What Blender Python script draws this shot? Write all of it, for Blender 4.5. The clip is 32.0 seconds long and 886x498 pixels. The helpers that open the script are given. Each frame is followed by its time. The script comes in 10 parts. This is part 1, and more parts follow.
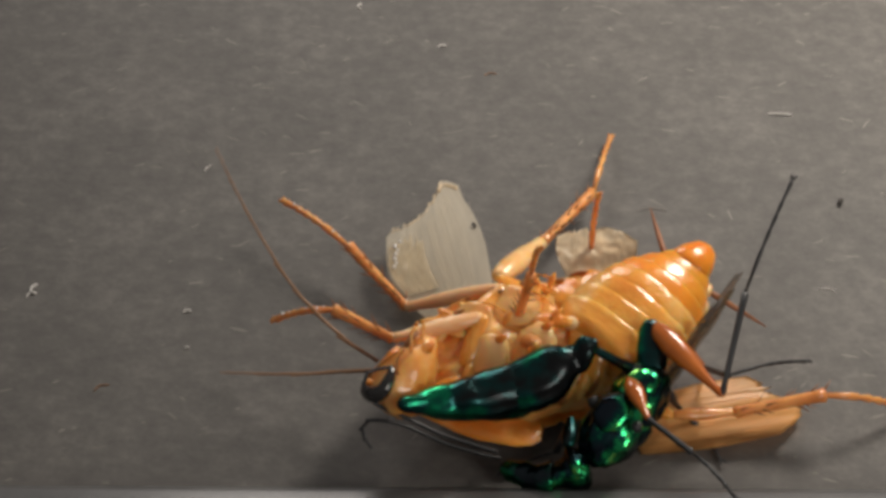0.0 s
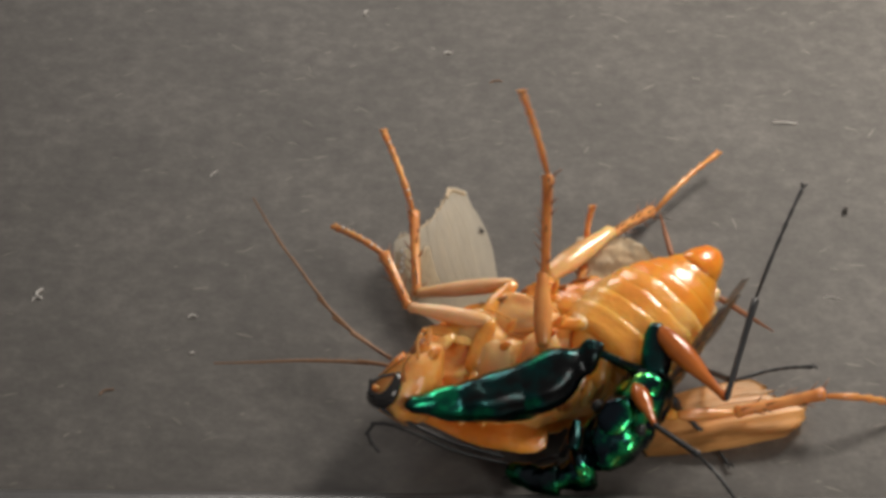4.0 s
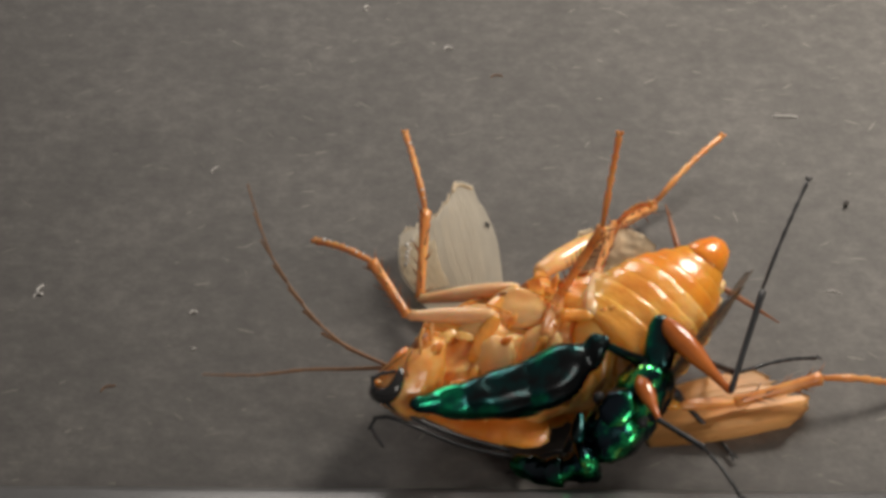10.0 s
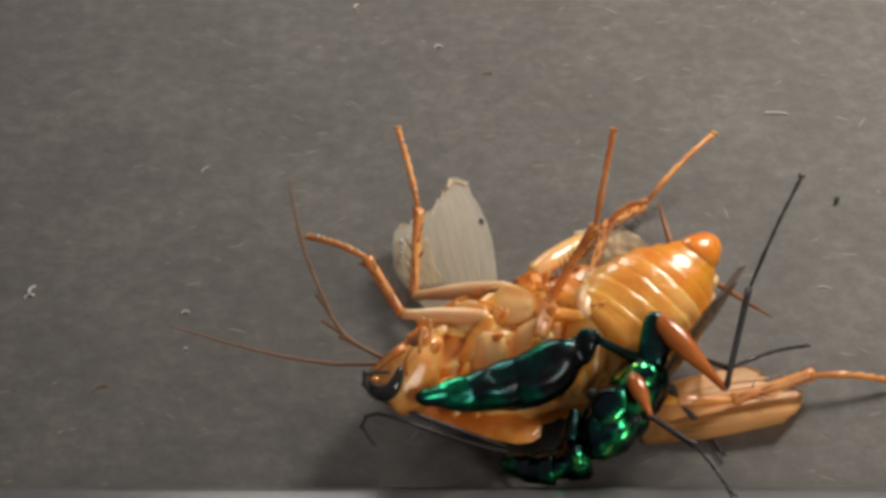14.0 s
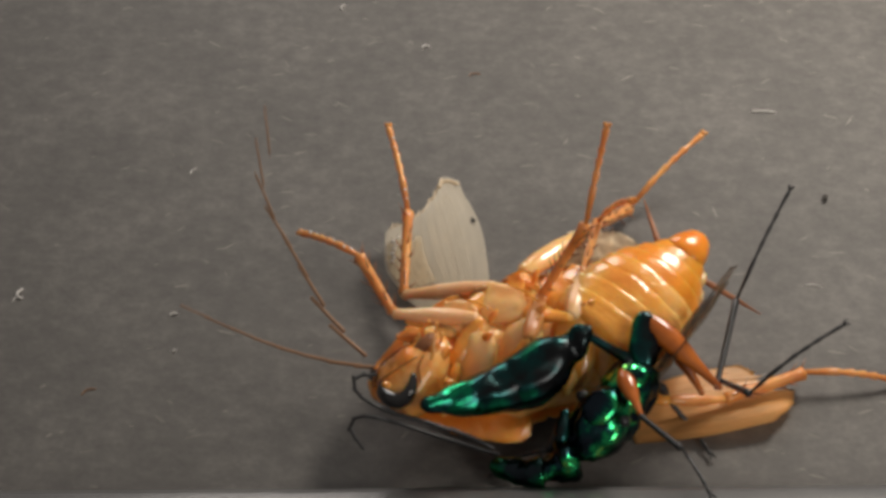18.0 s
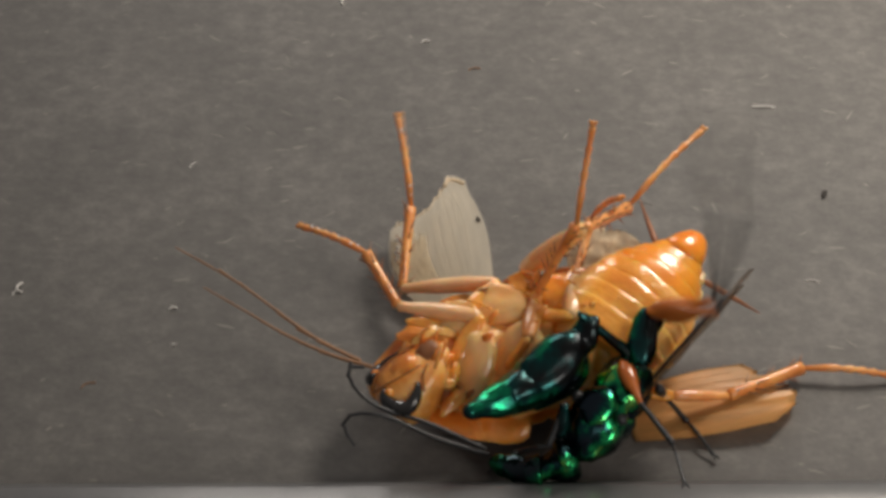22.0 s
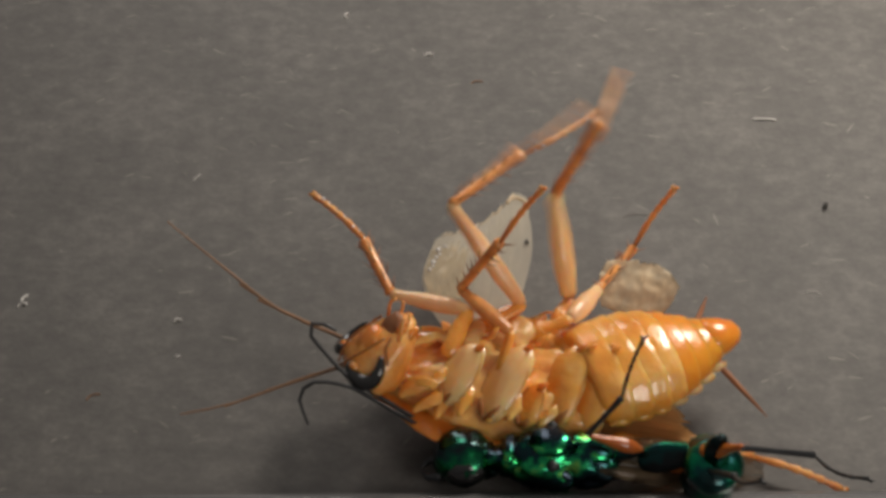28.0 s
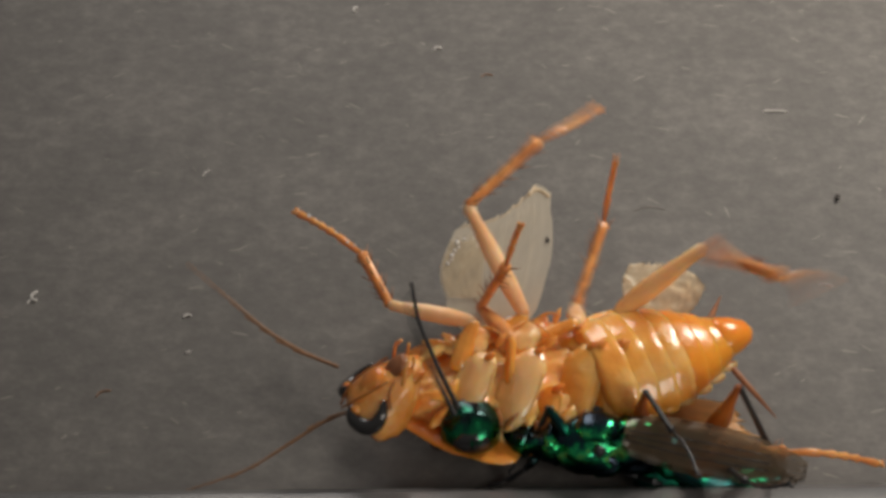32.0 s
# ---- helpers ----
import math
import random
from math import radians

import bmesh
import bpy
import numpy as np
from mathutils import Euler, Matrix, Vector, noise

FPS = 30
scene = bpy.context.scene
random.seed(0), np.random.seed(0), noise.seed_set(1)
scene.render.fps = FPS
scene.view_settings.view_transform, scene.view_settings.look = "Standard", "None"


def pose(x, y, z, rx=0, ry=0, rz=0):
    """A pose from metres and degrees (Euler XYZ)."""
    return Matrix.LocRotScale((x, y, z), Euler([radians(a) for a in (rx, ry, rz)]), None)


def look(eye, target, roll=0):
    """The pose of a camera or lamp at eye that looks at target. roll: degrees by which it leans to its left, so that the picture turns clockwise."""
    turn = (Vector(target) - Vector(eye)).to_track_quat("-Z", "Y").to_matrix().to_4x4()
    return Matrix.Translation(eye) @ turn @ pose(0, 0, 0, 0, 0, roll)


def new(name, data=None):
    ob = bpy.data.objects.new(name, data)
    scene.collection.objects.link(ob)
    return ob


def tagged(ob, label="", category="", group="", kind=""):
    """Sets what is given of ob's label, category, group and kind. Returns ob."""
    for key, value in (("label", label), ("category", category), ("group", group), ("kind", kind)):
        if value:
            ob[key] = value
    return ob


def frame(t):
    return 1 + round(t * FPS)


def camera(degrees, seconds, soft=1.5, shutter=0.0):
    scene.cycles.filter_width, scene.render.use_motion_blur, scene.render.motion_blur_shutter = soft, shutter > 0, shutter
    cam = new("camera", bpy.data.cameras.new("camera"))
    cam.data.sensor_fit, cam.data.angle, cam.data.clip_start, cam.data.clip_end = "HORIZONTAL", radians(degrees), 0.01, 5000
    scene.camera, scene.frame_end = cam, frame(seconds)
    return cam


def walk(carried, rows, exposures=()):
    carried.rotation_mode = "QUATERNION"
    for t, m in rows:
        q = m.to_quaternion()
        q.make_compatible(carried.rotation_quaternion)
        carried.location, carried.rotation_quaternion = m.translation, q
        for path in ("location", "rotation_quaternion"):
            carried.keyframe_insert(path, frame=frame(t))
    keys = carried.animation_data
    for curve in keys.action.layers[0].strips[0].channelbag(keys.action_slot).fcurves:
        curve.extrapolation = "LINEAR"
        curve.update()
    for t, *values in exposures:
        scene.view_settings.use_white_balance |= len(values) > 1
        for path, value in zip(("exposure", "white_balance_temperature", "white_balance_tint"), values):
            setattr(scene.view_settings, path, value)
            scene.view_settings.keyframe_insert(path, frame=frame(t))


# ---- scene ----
# An emerald wasp and a cockroach on a dark card; all sizes below in millimetres.

M = 0.001


def aim(y, z, pitch, turn, lean):
    return pose(0, y, z, 90 + pitch, 0, turn) @ pose(0, 0, 0, 0, 0, lean)


def limb(rows):
    """Rows of seconds, place in mm, turn, lift and roll in degrees, as poses for walk()."""
    return [(t, pose(x * M, y * M, z * M, roll, -lift, turn)) for t, x, y, z, turn, lift, roll in rows]


cam = camera(25, 32.0, soft=3.7, shutter=1.6)
walk(cam, [
    (0, aim(-0.09640, 0.08680, -42.045, 0.189, 0.131)),
    (0.5, aim(-0.09650, 0.08689, -41.976, 0.143, 0.197)),
    (1, aim(-0.09676, 0.08712, -41.960, 0.097, 0.266)),
    (1.5, aim(-0.09675, 0.08712, -41.910, 0.107, 0.361)),
    (2, aim(-0.09673, 0.08709, -41.874, 0.124, 0.268)),
    (2.5, aim(-0.09681, 0.08717, -41.841, 0.210, 0.268)),
    (3, aim(-0.09673, 0.08709, -41.856, 0.242, 0.321)),
    (3.5, aim(-0.09666, 0.08703, -41.856, 0.318, 0.293)),
    (5.5, aim(-0.09652, 0.08691, -41.833, 0.565, 0.432)),
    (6, aim(-0.09652, 0.08691, -41.941, 0.633, 0.420)),
    (6.5, aim(-0.09637, 0.08677, -42.142, 0.587, 0.304)),
    (7, aim(-0.09635, 0.08675, -42.172, 0.401, 0.208)),
    (7.5, aim(-0.09638, 0.08678, -42.069, 0.382, 0.098)),
    (8, aim(-0.09648, 0.08687, -41.976, 0.393, 0.026)),
    (8.5, aim(-0.09661, 0.08698, -41.972, 0.413, 0.080)),
    (9, aim(-0.09644, 0.08683, -41.963, 0.403, 0.103)),
    (9.5, aim(-0.09653, 0.08692, -41.955, 0.392, 0.068)),
    (10, aim(-0.09654, 0.08693, -42.000, 0.419, 0.070)),
    (10.5, aim(-0.09644, 0.08684, -42.054, 0.465, -0.058)),
    (11, aim(-0.09635, 0.08676, -42.024, 0.428, -0.028)),
    (11.5, aim(-0.09633, 0.08673, -41.995, 0.374, 0.035)),
    (12, aim(-0.09638, 0.08678, -41.901, 0.313, 0.039)),
    (12.5, aim(-0.09653, 0.08691, -41.878, 0.222, 0.005)),
    (13, aim(-0.09654, 0.08693, -41.907, 0.292, -0.019)),
    (13.5, aim(-0.09667, 0.08704, -41.953, 0.285, -0.036)),
    (14, aim(-0.09656, 0.08694, -42.045, 0.084, -0.071)),
    (14.5, aim(-0.09659, 0.08697, -41.975, -0.151, -0.154)),
    (16.5, aim(-0.09663, 0.08701, -41.791, -0.320, -0.089)),
    (17, aim(-0.09667, 0.08704, -41.879, -0.303, -0.158)),
    (17.5, aim(-0.09650, 0.08689, -41.969, -0.273, -0.218)),
    (18, aim(-0.09647, 0.08687, -42.034, -0.355, -0.098)),
    (18.5, aim(-0.09652, 0.08691, -42.026, -0.372, -0.072)),
    (19, aim(-0.09665, 0.08702, -42.046, -0.320, -0.043)),
    (19.5, aim(-0.09667, 0.08704, -42.039, -0.363, -0.058)),
    (20, aim(-0.09653, 0.08692, -42.103, -0.372, -0.044)),
    (20.5, aim(-0.09649, 0.08688, -42.182, -0.361, -0.067)),
    (21, aim(-0.09639, 0.08679, -42.202, -0.338, -0.081)),
    (21.5, aim(-0.09640, 0.08680, -42.213, -0.448, 0.020)),
    (22, aim(-0.09655, 0.08693, -42.189, -0.374, 0.022)),
    (22.5, aim(-0.09661, 0.08699, -42.222, -0.408, 0.061)),
    (23, aim(-0.09644, 0.08684, -42.246, -0.379, 0.037)),
    (23.5, aim(-0.09652, 0.08690, -42.210, -0.273, 0.137)),
    (24, aim(-0.09648, 0.08687, -42.155, -0.162, 0.149)),
    (24.5, aim(-0.09626, 0.08668, -42.124, -0.230, -0.033)),
    (25, aim(-0.09618, 0.08660, -42.061, -0.317, 0.032)),
    (25.5, aim(-0.09701, 0.08735, -41.956, -0.304, 0.051)),
    (27.5, aim(-0.09693, 0.08727, -41.878, -0.269, -0.072)),
    (28, aim(-0.09702, 0.08735, -41.838, -0.259, -0.094)),
    (28.5, aim(-0.09705, 0.08738, -41.743, -0.210, -0.115)),
    (29, aim(-0.09714, 0.08747, -41.703, -0.267, -0.123)),
    (29.5, aim(-0.09705, 0.08738, -41.900, -0.380, -0.183)),
    (30, aim(-0.09703, 0.08737, -41.949, -0.319, -0.280)),
    (30.5, aim(-0.09692, 0.08727, -42.082, -0.237, -0.476)),
    (31, aim(-0.09692, 0.08726, -42.116, -0.179, -0.558)),
    (31.5, aim(-0.09691, 0.08726, -42.068, -0.080, -0.617)),
    (32, aim(-0.09670, 0.08707, -42.005, 0.140, -0.657)),
], [(0, 0.0), (23, 0.0), (26, -0.06), (30, -0.12), (32, -0.12)])

# ---- light ----
world = bpy.data.worlds.new("world")
scene.world = world
world.use_nodes = True
# a dim room under a pale ceiling: the light fades from overhead to the horizon
sky_nodes = world.node_tree.nodes
sky_place = sky_nodes.new("ShaderNodeTexCoord")
sky_split = sky_nodes.new("ShaderNodeSeparateXYZ")
sky_fade = sky_nodes.new("ShaderNodeValToRGB")
sky_fade.color_ramp.elements[0].position, sky_fade.color_ramp.elements[0].color = 0.0, (0.5, 0.47, 0.44, 1)
sky_fade.color_ramp.elements[1].position, sky_fade.color_ramp.elements[1].color = 1.0, (1.0, 0.95, 0.88, 1)
world.node_tree.links.new(sky_place.outputs["Generated"], sky_split.inputs[0])
world.node_tree.links.new(sky_split.outputs["Z"], sky_fade.inputs[0])
world.node_tree.links.new(sky_fade.outputs[0], sky_nodes["Background"].inputs[0])
sky_nodes["Background"].inputs[1].default_value = 0.19


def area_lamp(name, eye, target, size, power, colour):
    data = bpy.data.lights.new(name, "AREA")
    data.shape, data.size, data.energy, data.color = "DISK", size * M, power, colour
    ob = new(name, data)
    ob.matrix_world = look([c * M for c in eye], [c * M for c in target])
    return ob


area_lamp("key_lamp", (46, 38, 58), (4, 0, 2), 28, 0.06, (1.0, 0.915, 0.8))
area_lamp("room_lamp", (-22, 84, 58), (-6, 20, 0), 40, 0.027, (1.0, 0.94, 0.88))
# Fill added on the camera side to lift the near flanks; no known source
area_lamp("front_fill", (56, -88, 60), (8, -12, 4), 40, 0.03, (1.0, 0.92, 0.82))


# ---- materials ----
def material(name):
    m = bpy.data.materials.new(name)
    m.use_nodes = True
    t = m.node_tree
    return m, t, t.nodes["Principled BSDF"]


def noise_node(t, scale, detail=4.0, rough=0.6, stretch=(1, 1, 1)):
    c = t.nodes.new("ShaderNodeTexCoord")
    g = t.nodes.new("ShaderNodeMapping")
    g.inputs["Scale"].default_value = stretch
    n = t.nodes.new("ShaderNodeTexNoise")
    n.inputs["Scale"].default_value, n.inputs["Detail"].default_value, n.inputs["Roughness"].default_value = scale, detail, rough
    t.links.new(c.outputs["Object"], g.inputs["Vector"])
    t.links.new(g.outputs["Vector"], n.inputs["Vector"])
    return n


def ramp(t, source, stops):
    r = t.nodes.new("ShaderNodeValToRGB")
    while len(r.color_ramp.elements) < len(stops):
        r.color_ramp.elements.new(0.5)
    for e, (p, c) in zip(r.color_ramp.elements, stops):
        e.position, e.color = p, (*c, 1)
    t.links.new(source, r.inputs[0])
    return r


def bump(t, bs, source, strength, distance):
    b = t.nodes.new("ShaderNodeBump")
    b.inputs["Strength"].default_value, b.inputs["Distance"].default_value = strength, distance * M
    t.links.new(source, b.inputs["Height"])
    t.links.new(b.outputs[0], bs.inputs["Normal"])


def surface(name, dark, light, scale, rough=0.4, metal=0.0, bump_scale=0, bump_mm=0.05, coat=0.0, sss=0.0, stretch=(1, 1, 1), stops=(0.3, 0.7), more=(), grain=(1, 1, 1), force=0.6, fine=3.0):
    m, t, bs = material(name)
    n = noise_node(t, scale, stretch=stretch)
    colours = [(stops[0], dark), (stops[1], light)]
    if more:
        colours = colours + list(more)
    r = ramp(t, n.outputs["Fac"], colours)
    t.links.new(r.outputs[0], bs.inputs["Base Color"])
    bs.inputs["Roughness"].default_value, bs.inputs["Metallic"].default_value = rough, metal
    bs.inputs["Coat Weight"].default_value, bs.inputs["Coat Roughness"].default_value = coat, 0.07
    if sss:
        bs.inputs["Subsurface Weight"].default_value = sss
        bs.inputs["Subsurface Radius"].default_value = (1.0, 0.5, 0.2)
        bs.inputs["Subsurface Scale"].default_value = 1.0 * M
    if bump_scale:
        n2 = noise_node(t, bump_scale, fine, 0.6, grain)
        bump(t, bs, n2.outputs["Fac"], force, bump_mm)
    return m


def membrane(name, colour, veil, rough, scale, stretch=(1, 5, 1), blot=0.88, through_light=0.6):
    m, t, bs = material(name)
    n = noise_node(t, scale, stretch=stretch)
    r = ramp(t, n.outputs["Fac"], [(0.3, tuple(c * blot for c in colour)), (0.7, colour)])
    t.links.new(r.outputs[0], bs.inputs["Base Color"])
    bs.inputs["Roughness"].default_value = rough
    bs.inputs["Alpha"].default_value = 1.0
    thin = t.nodes.new("ShaderNodeBsdfTranslucent")
    t.links.new(r.outputs[0], thin.inputs["Color"])
    glow = t.nodes.new("ShaderNodeMixShader")
    glow.inputs[0].default_value = through_light
    t.links.new(bs.outputs[0], glow.inputs[1])
    t.links.new(thin.outputs[0], glow.inputs[2])
    clear = t.nodes.new("ShaderNodeBsdfTransparent")
    mix = t.nodes.new("ShaderNodeMixShader")
    a = ramp(t, n.outputs["Fac"], [(0.25, (veil * 0.9,) * 3), (0.75, (min(1, veil * 1.1),) * 3)])
    t.links.new(a.outputs[0], mix.inputs[0])
    t.links.new(clear.outputs[0], mix.inputs[1])
    t.links.new(glow.outputs[0], mix.inputs[2])
    t.links.new(mix.outputs[0], t.nodes["Material Output"].inputs["Surface"])
    return m


def card_material():
    m, t, bs = material("dark_card")
    fine = noise_node(t, 2600, 3, 0.6)
    mottle = noise_node(t, 760, 4, 0.62, (0.95, 1.1, 1))
    broad = noise_node(t, 110, 3, 0.6)

    def blend(a, b, share):
        mix = t.nodes.new("ShaderNodeMix")
        mix.data_type = "FLOAT"
        mix.inputs[0].default_value = share
        t.links.new(a, mix.inputs[2])
        t.links.new(b, mix.inputs[3])
        return mix.outputs[0]

    grain = blend(mottle.outputs["Fac"], fine.outputs["Fac"], 0.3)
    both = blend(grain, broad.outputs["Fac"], 0.34)
    r = ramp(t, both, [(0.35, (0.08, 0.074, 0.072)), (0.5, (0.109, 0.102, 0.097)), (0.64, (0.155, 0.144, 0.136))])
    t.links.new(r.outputs[0], bs.inputs["Base Color"])
    bs.inputs["Roughness"].default_value = 0.72
    bump(t, bs, grain, 0.5, 0.1)
    return m


CARD = card_material()
TAN = surface("amber_cuticle", (0.6, 0.168, 0.02), (0.82, 0.269, 0.04), 260, 0.26, bump_scale=700, bump_mm=0.25, coat=0.5, sss=0.6, stops=(0.3, 0.55), more=[(0.72, (0.93, 0.42, 0.12))])
PALE = surface("pale_cuticle", (0.66, 0.213, 0.034), (0.9, 0.361, 0.075), 240, 0.25, bump_scale=620, bump_mm=0.3, coat=0.5, sss=0.6, stops=(0.32, 0.52), more=[(0.66, (0.97, 0.508, 0.188))])
BELLY = surface("wrinkled_belly", (0.76, 0.269, 0.036), (0.95, 0.403, 0.072), 220, 0.24, bump_scale=520, bump_mm=0.4, coat=0.6, sss=0.6, stops=(0.32, 0.52), more=[(0.66, (0.98, 0.529, 0.176))], grain=(1.2, 0.7, 1), force=0.45)
SKIN = surface("thorax_skin", (0.7, 0.265, 0.05), (0.94, 0.46, 0.13), 300, 0.26, bump_scale=650, bump_mm=0.35, coat=0.5, sss=0.6, stops=(0.3, 0.48), more=[(0.64, (0.98, 0.6, 0.23))])
CREAM = surface("cream_cuticle", (0.87, 0.42, 0.13), (0.99, 0.6, 0.27), 260, 0.22, bump_scale=500, bump_mm=0.2, coat=0.45, sss=0.6, stops=(0.3, 0.6))
CREASE = surface("brown_seam", (0.26, 0.08, 0.015), (0.42, 0.15, 0.03), 500, 0.4)
MILKY = surface("milky_skin", (0.66, 0.32, 0.101), (0.9, 0.587, 0.302), 400, 0.35, bump_scale=700, bump_mm=0.08, coat=0.4, sss=0.85)
ORANGE = surface("orange_cuticle", (0.82, 0.216, 0.008), (0.96, 0.36, 0.03), 200, 0.28, bump_scale=450, bump_mm=0.2, coat=0.45, sss=0.6)
LEG = surface("leg_cuticle", (0.56, 0.184, 0.041), (0.86, 0.386, 0.117), 500, 0.32, bump_scale=1500, bump_mm=0.02, coat=0.3, sss=0.4)
LEG_PALE = surface("pale_leg_cuticle", (0.8, 0.404, 0.172), (0.97, 0.619, 0.353), 400, 0.3, bump_scale=1200, bump_mm=0.02, coat=0.25, sss=0.5)
SPINE = surface("spine_cuticle", (0.2, 0.07, 0.025), (0.34, 0.13, 0.05), 800, 0.4)
EYE = surface("black_eye", (0.009, 0.009, 0.011), (0.02, 0.018, 0.018), 400, 0.12, coat=0.6)
FEELER = surface("feeler_cuticle", (0.2, 0.1, 0.05), (0.34, 0.18, 0.09), 700, 0.45)
WING = membrane("clear_wing", (0.98, 0.91, 0.78), 0.6, 0.26, 150, (1, 4, 1), 0.94)
LOBE = membrane("cream_wing", (0.99, 0.86, 0.66), 0.92, 0.3, 420, (1.4, 1.6, 1), 0.8, 0.45)
CRUMPLE = membrane("crumpled_amber_wing", (0.99, 0.84, 0.6), 0.42, 0.2, 500, (1.2, 1.8, 1), 0.8, 0.45)
TEGMEN = membrane("amber_wing", (0.92, 0.58, 0.24), 0.92, 0.32, 300, (1, 5, 1), 0.88, 0.5)
GREEN = surface("emerald_shell", (0.026, 0.036, 0.05), (0.012, 0.06, 0.06), 420, 0.2, metal=1.0, bump_scale=420, bump_mm=0.7, coat=0.0, stops=(0.46, 0.55), more=[(0.62, (0.03, 0.48, 0.16)), (0.72, (0.45, 0.75, 0.12))], force=0.8, fine=1.0)
TEAL = surface("teal_shell", (0.026, 0.028, 0.03), (0.014, 0.07, 0.07), 230, 0.26, metal=1.0, bump_scale=300, bump_mm=0.35, coat=0.0, stops=(0.42, 0.52), more=[(0.6, (0.012, 0.3, 0.14)), (0.74, (0.05, 0.55, 0.22))], force=0.6, fine=1.0)
BLACK = surface("black_leg", (0.012, 0.012, 0.014), (0.024, 0.026, 0.03), 600, 0.42, coat=0.1)
RUST = surface("rust_femur", (0.34, 0.07, 0.008), (0.54, 0.15, 0.022), 400, 0.22, coat=0.35)
DUSK = surface("dusky_green_shell", (0.028, 0.036, 0.044), (0.014, 0.09, 0.06), 420, 0.17, metal=1.0, bump_scale=480, bump_mm=0.45, coat=0.0, fine=1.0, stops=(0.46, 0.55), more=[(0.66, (0.015, 0.24, 0.08)), (0.74, (0.12, 0.4, 0.06))], force=0.8)
SMOKE = membrane("smoky_wing", (0.28, 0.21, 0.14), 0.68, 0.2, 500)
BEAD = surface("wet_bead", (0.8, 0.8, 0.8), (0.95, 0.95, 0.95), 300, 0.05, coat=1.0)
SILL = surface("grey_ledge", (0.1, 0.1, 0.104), (0.15, 0.148, 0.15), 200, 0.3, bump_scale=300, bump_mm=0.01)
TABLE = surface("table_wood", (0.05, 0.035, 0.025), (0.1, 0.07, 0.05), 40, 0.5, stretch=(1, 8, 1))
LINT = surface("white_lint", (0.55, 0.53, 0.5), (0.75, 0.73, 0.7), 900, 0.5)
FLECK = surface("pale_fleck", (0.16, 0.15, 0.135), (0.27, 0.25, 0.225), 300, 0.6)
GRIT = surface("dark_grit", (0.02, 0.018, 0.015), (0.05, 0.04, 0.035), 900, 0.7)


# ---- building helpers ----
def roughen(bm, depth, sx, sy, sz, cuts=2):
    """Uneven natural dents on a skin."""
    bmesh.ops.subdivide_edges(bm, edges=bm.edges[:], cuts=cuts, use_grid_fill=True)
    for _ in range(2):
        bmesh.ops.smooth_vert(bm, verts=bm.verts[:], factor=0.5, use_axis_x=True, use_axis_y=True, use_axis_z=True)
    bm.normal_update()
    shift = Vector((len(bm.verts) % 17, len(bm.faces) % 13, 3.7))
    moves = []
    for v in bm.verts:
        q = Vector((v.co.x / sx, v.co.y / sy, v.co.z / sz)) + shift
        moves.append(v.normal * depth * (noise.noise(q) + 0.5 * noise.noise(q * 2.3)))
    for v, d in zip(bm.verts, moves):
        v.co += d


def part(name, bm, mat, parent=None, label="", rough=None):
    """Links a bmesh, made in millimetres, as one mesh object; rough: depth of the dents, their size along x, y and z, cuts."""
    if rough:
        roughen(bm, *rough)
    for v in bm.verts:
        v.co *= M
    data = bpy.data.meshes.new(name)
    bm.normal_update()
    bm.to_mesh(data)
    bm.free()
    for p in data.polygons:
        p.use_smooth = True
    data.materials.append(mat)
    ob = new(name, data)
    ob.parent = parent
    return tagged(ob, label)


def twin(ob, parent, m):
    """Another object on the same mesh, at the pose m."""
    o = new(ob.name.split(".")[0], ob.data)
    o.parent, o.matrix_basis = parent, m
    return o


def loft(bm, stations, n=14, power=2.0):
    """A closed skin over oval rings; stations: x, y, z, half width, half height."""
    rings = []
    for x, y, z, w, h in stations:
        ring = []
        for i in range(n):
            a = 2 * math.pi * i / n
            c, s = math.cos(a), math.sin(a)
            k = (abs(c) ** power + abs(s) ** power) ** (-1 / power)
            ring.append(bm.verts.new((x, y + w * c * k, z + h * s * k)))
        rings.append(ring)
    for a, b in zip(rings, rings[1:]):
        for i in range(n):
            bm.faces.new((a[i], b[i], b[(i + 1) % n], a[(i + 1) % n])[::-1])
    for ring, flip in ((rings[0], 0), (rings[-1], 1)):
        x = sum((v.co for v in ring), Vector()) / n
        mid = bm.verts.new(x)
        for i in range(n):
            f = (mid, ring[i], ring[(i + 1) % n])
            bm.faces.new(f if flip else f[::-1])
    return bm


def spline(points, steps):
    """Points along a smooth curve through the given ones."""
    p = [Vector(q) for q in points]
    p = [2 * p[0] - p[1], *p, 2 * p[-1] - p[-2]]
    out = []
    for i in range(1, len(p) - 2):
        for s in range(steps):
            u = s / steps
            out.append(0.5 * (2 * p[i] + (p[i + 1] - p[i - 1]) * u + (2 * p[i - 1] - 5 * p[i] + 4 * p[i + 1] - p[i + 2]) * u * u
                              + (3 * p[i] - p[i - 1] - 3 * p[i + 1] + p[i + 2]) * u ** 3))
    return [*out, p[-2]]


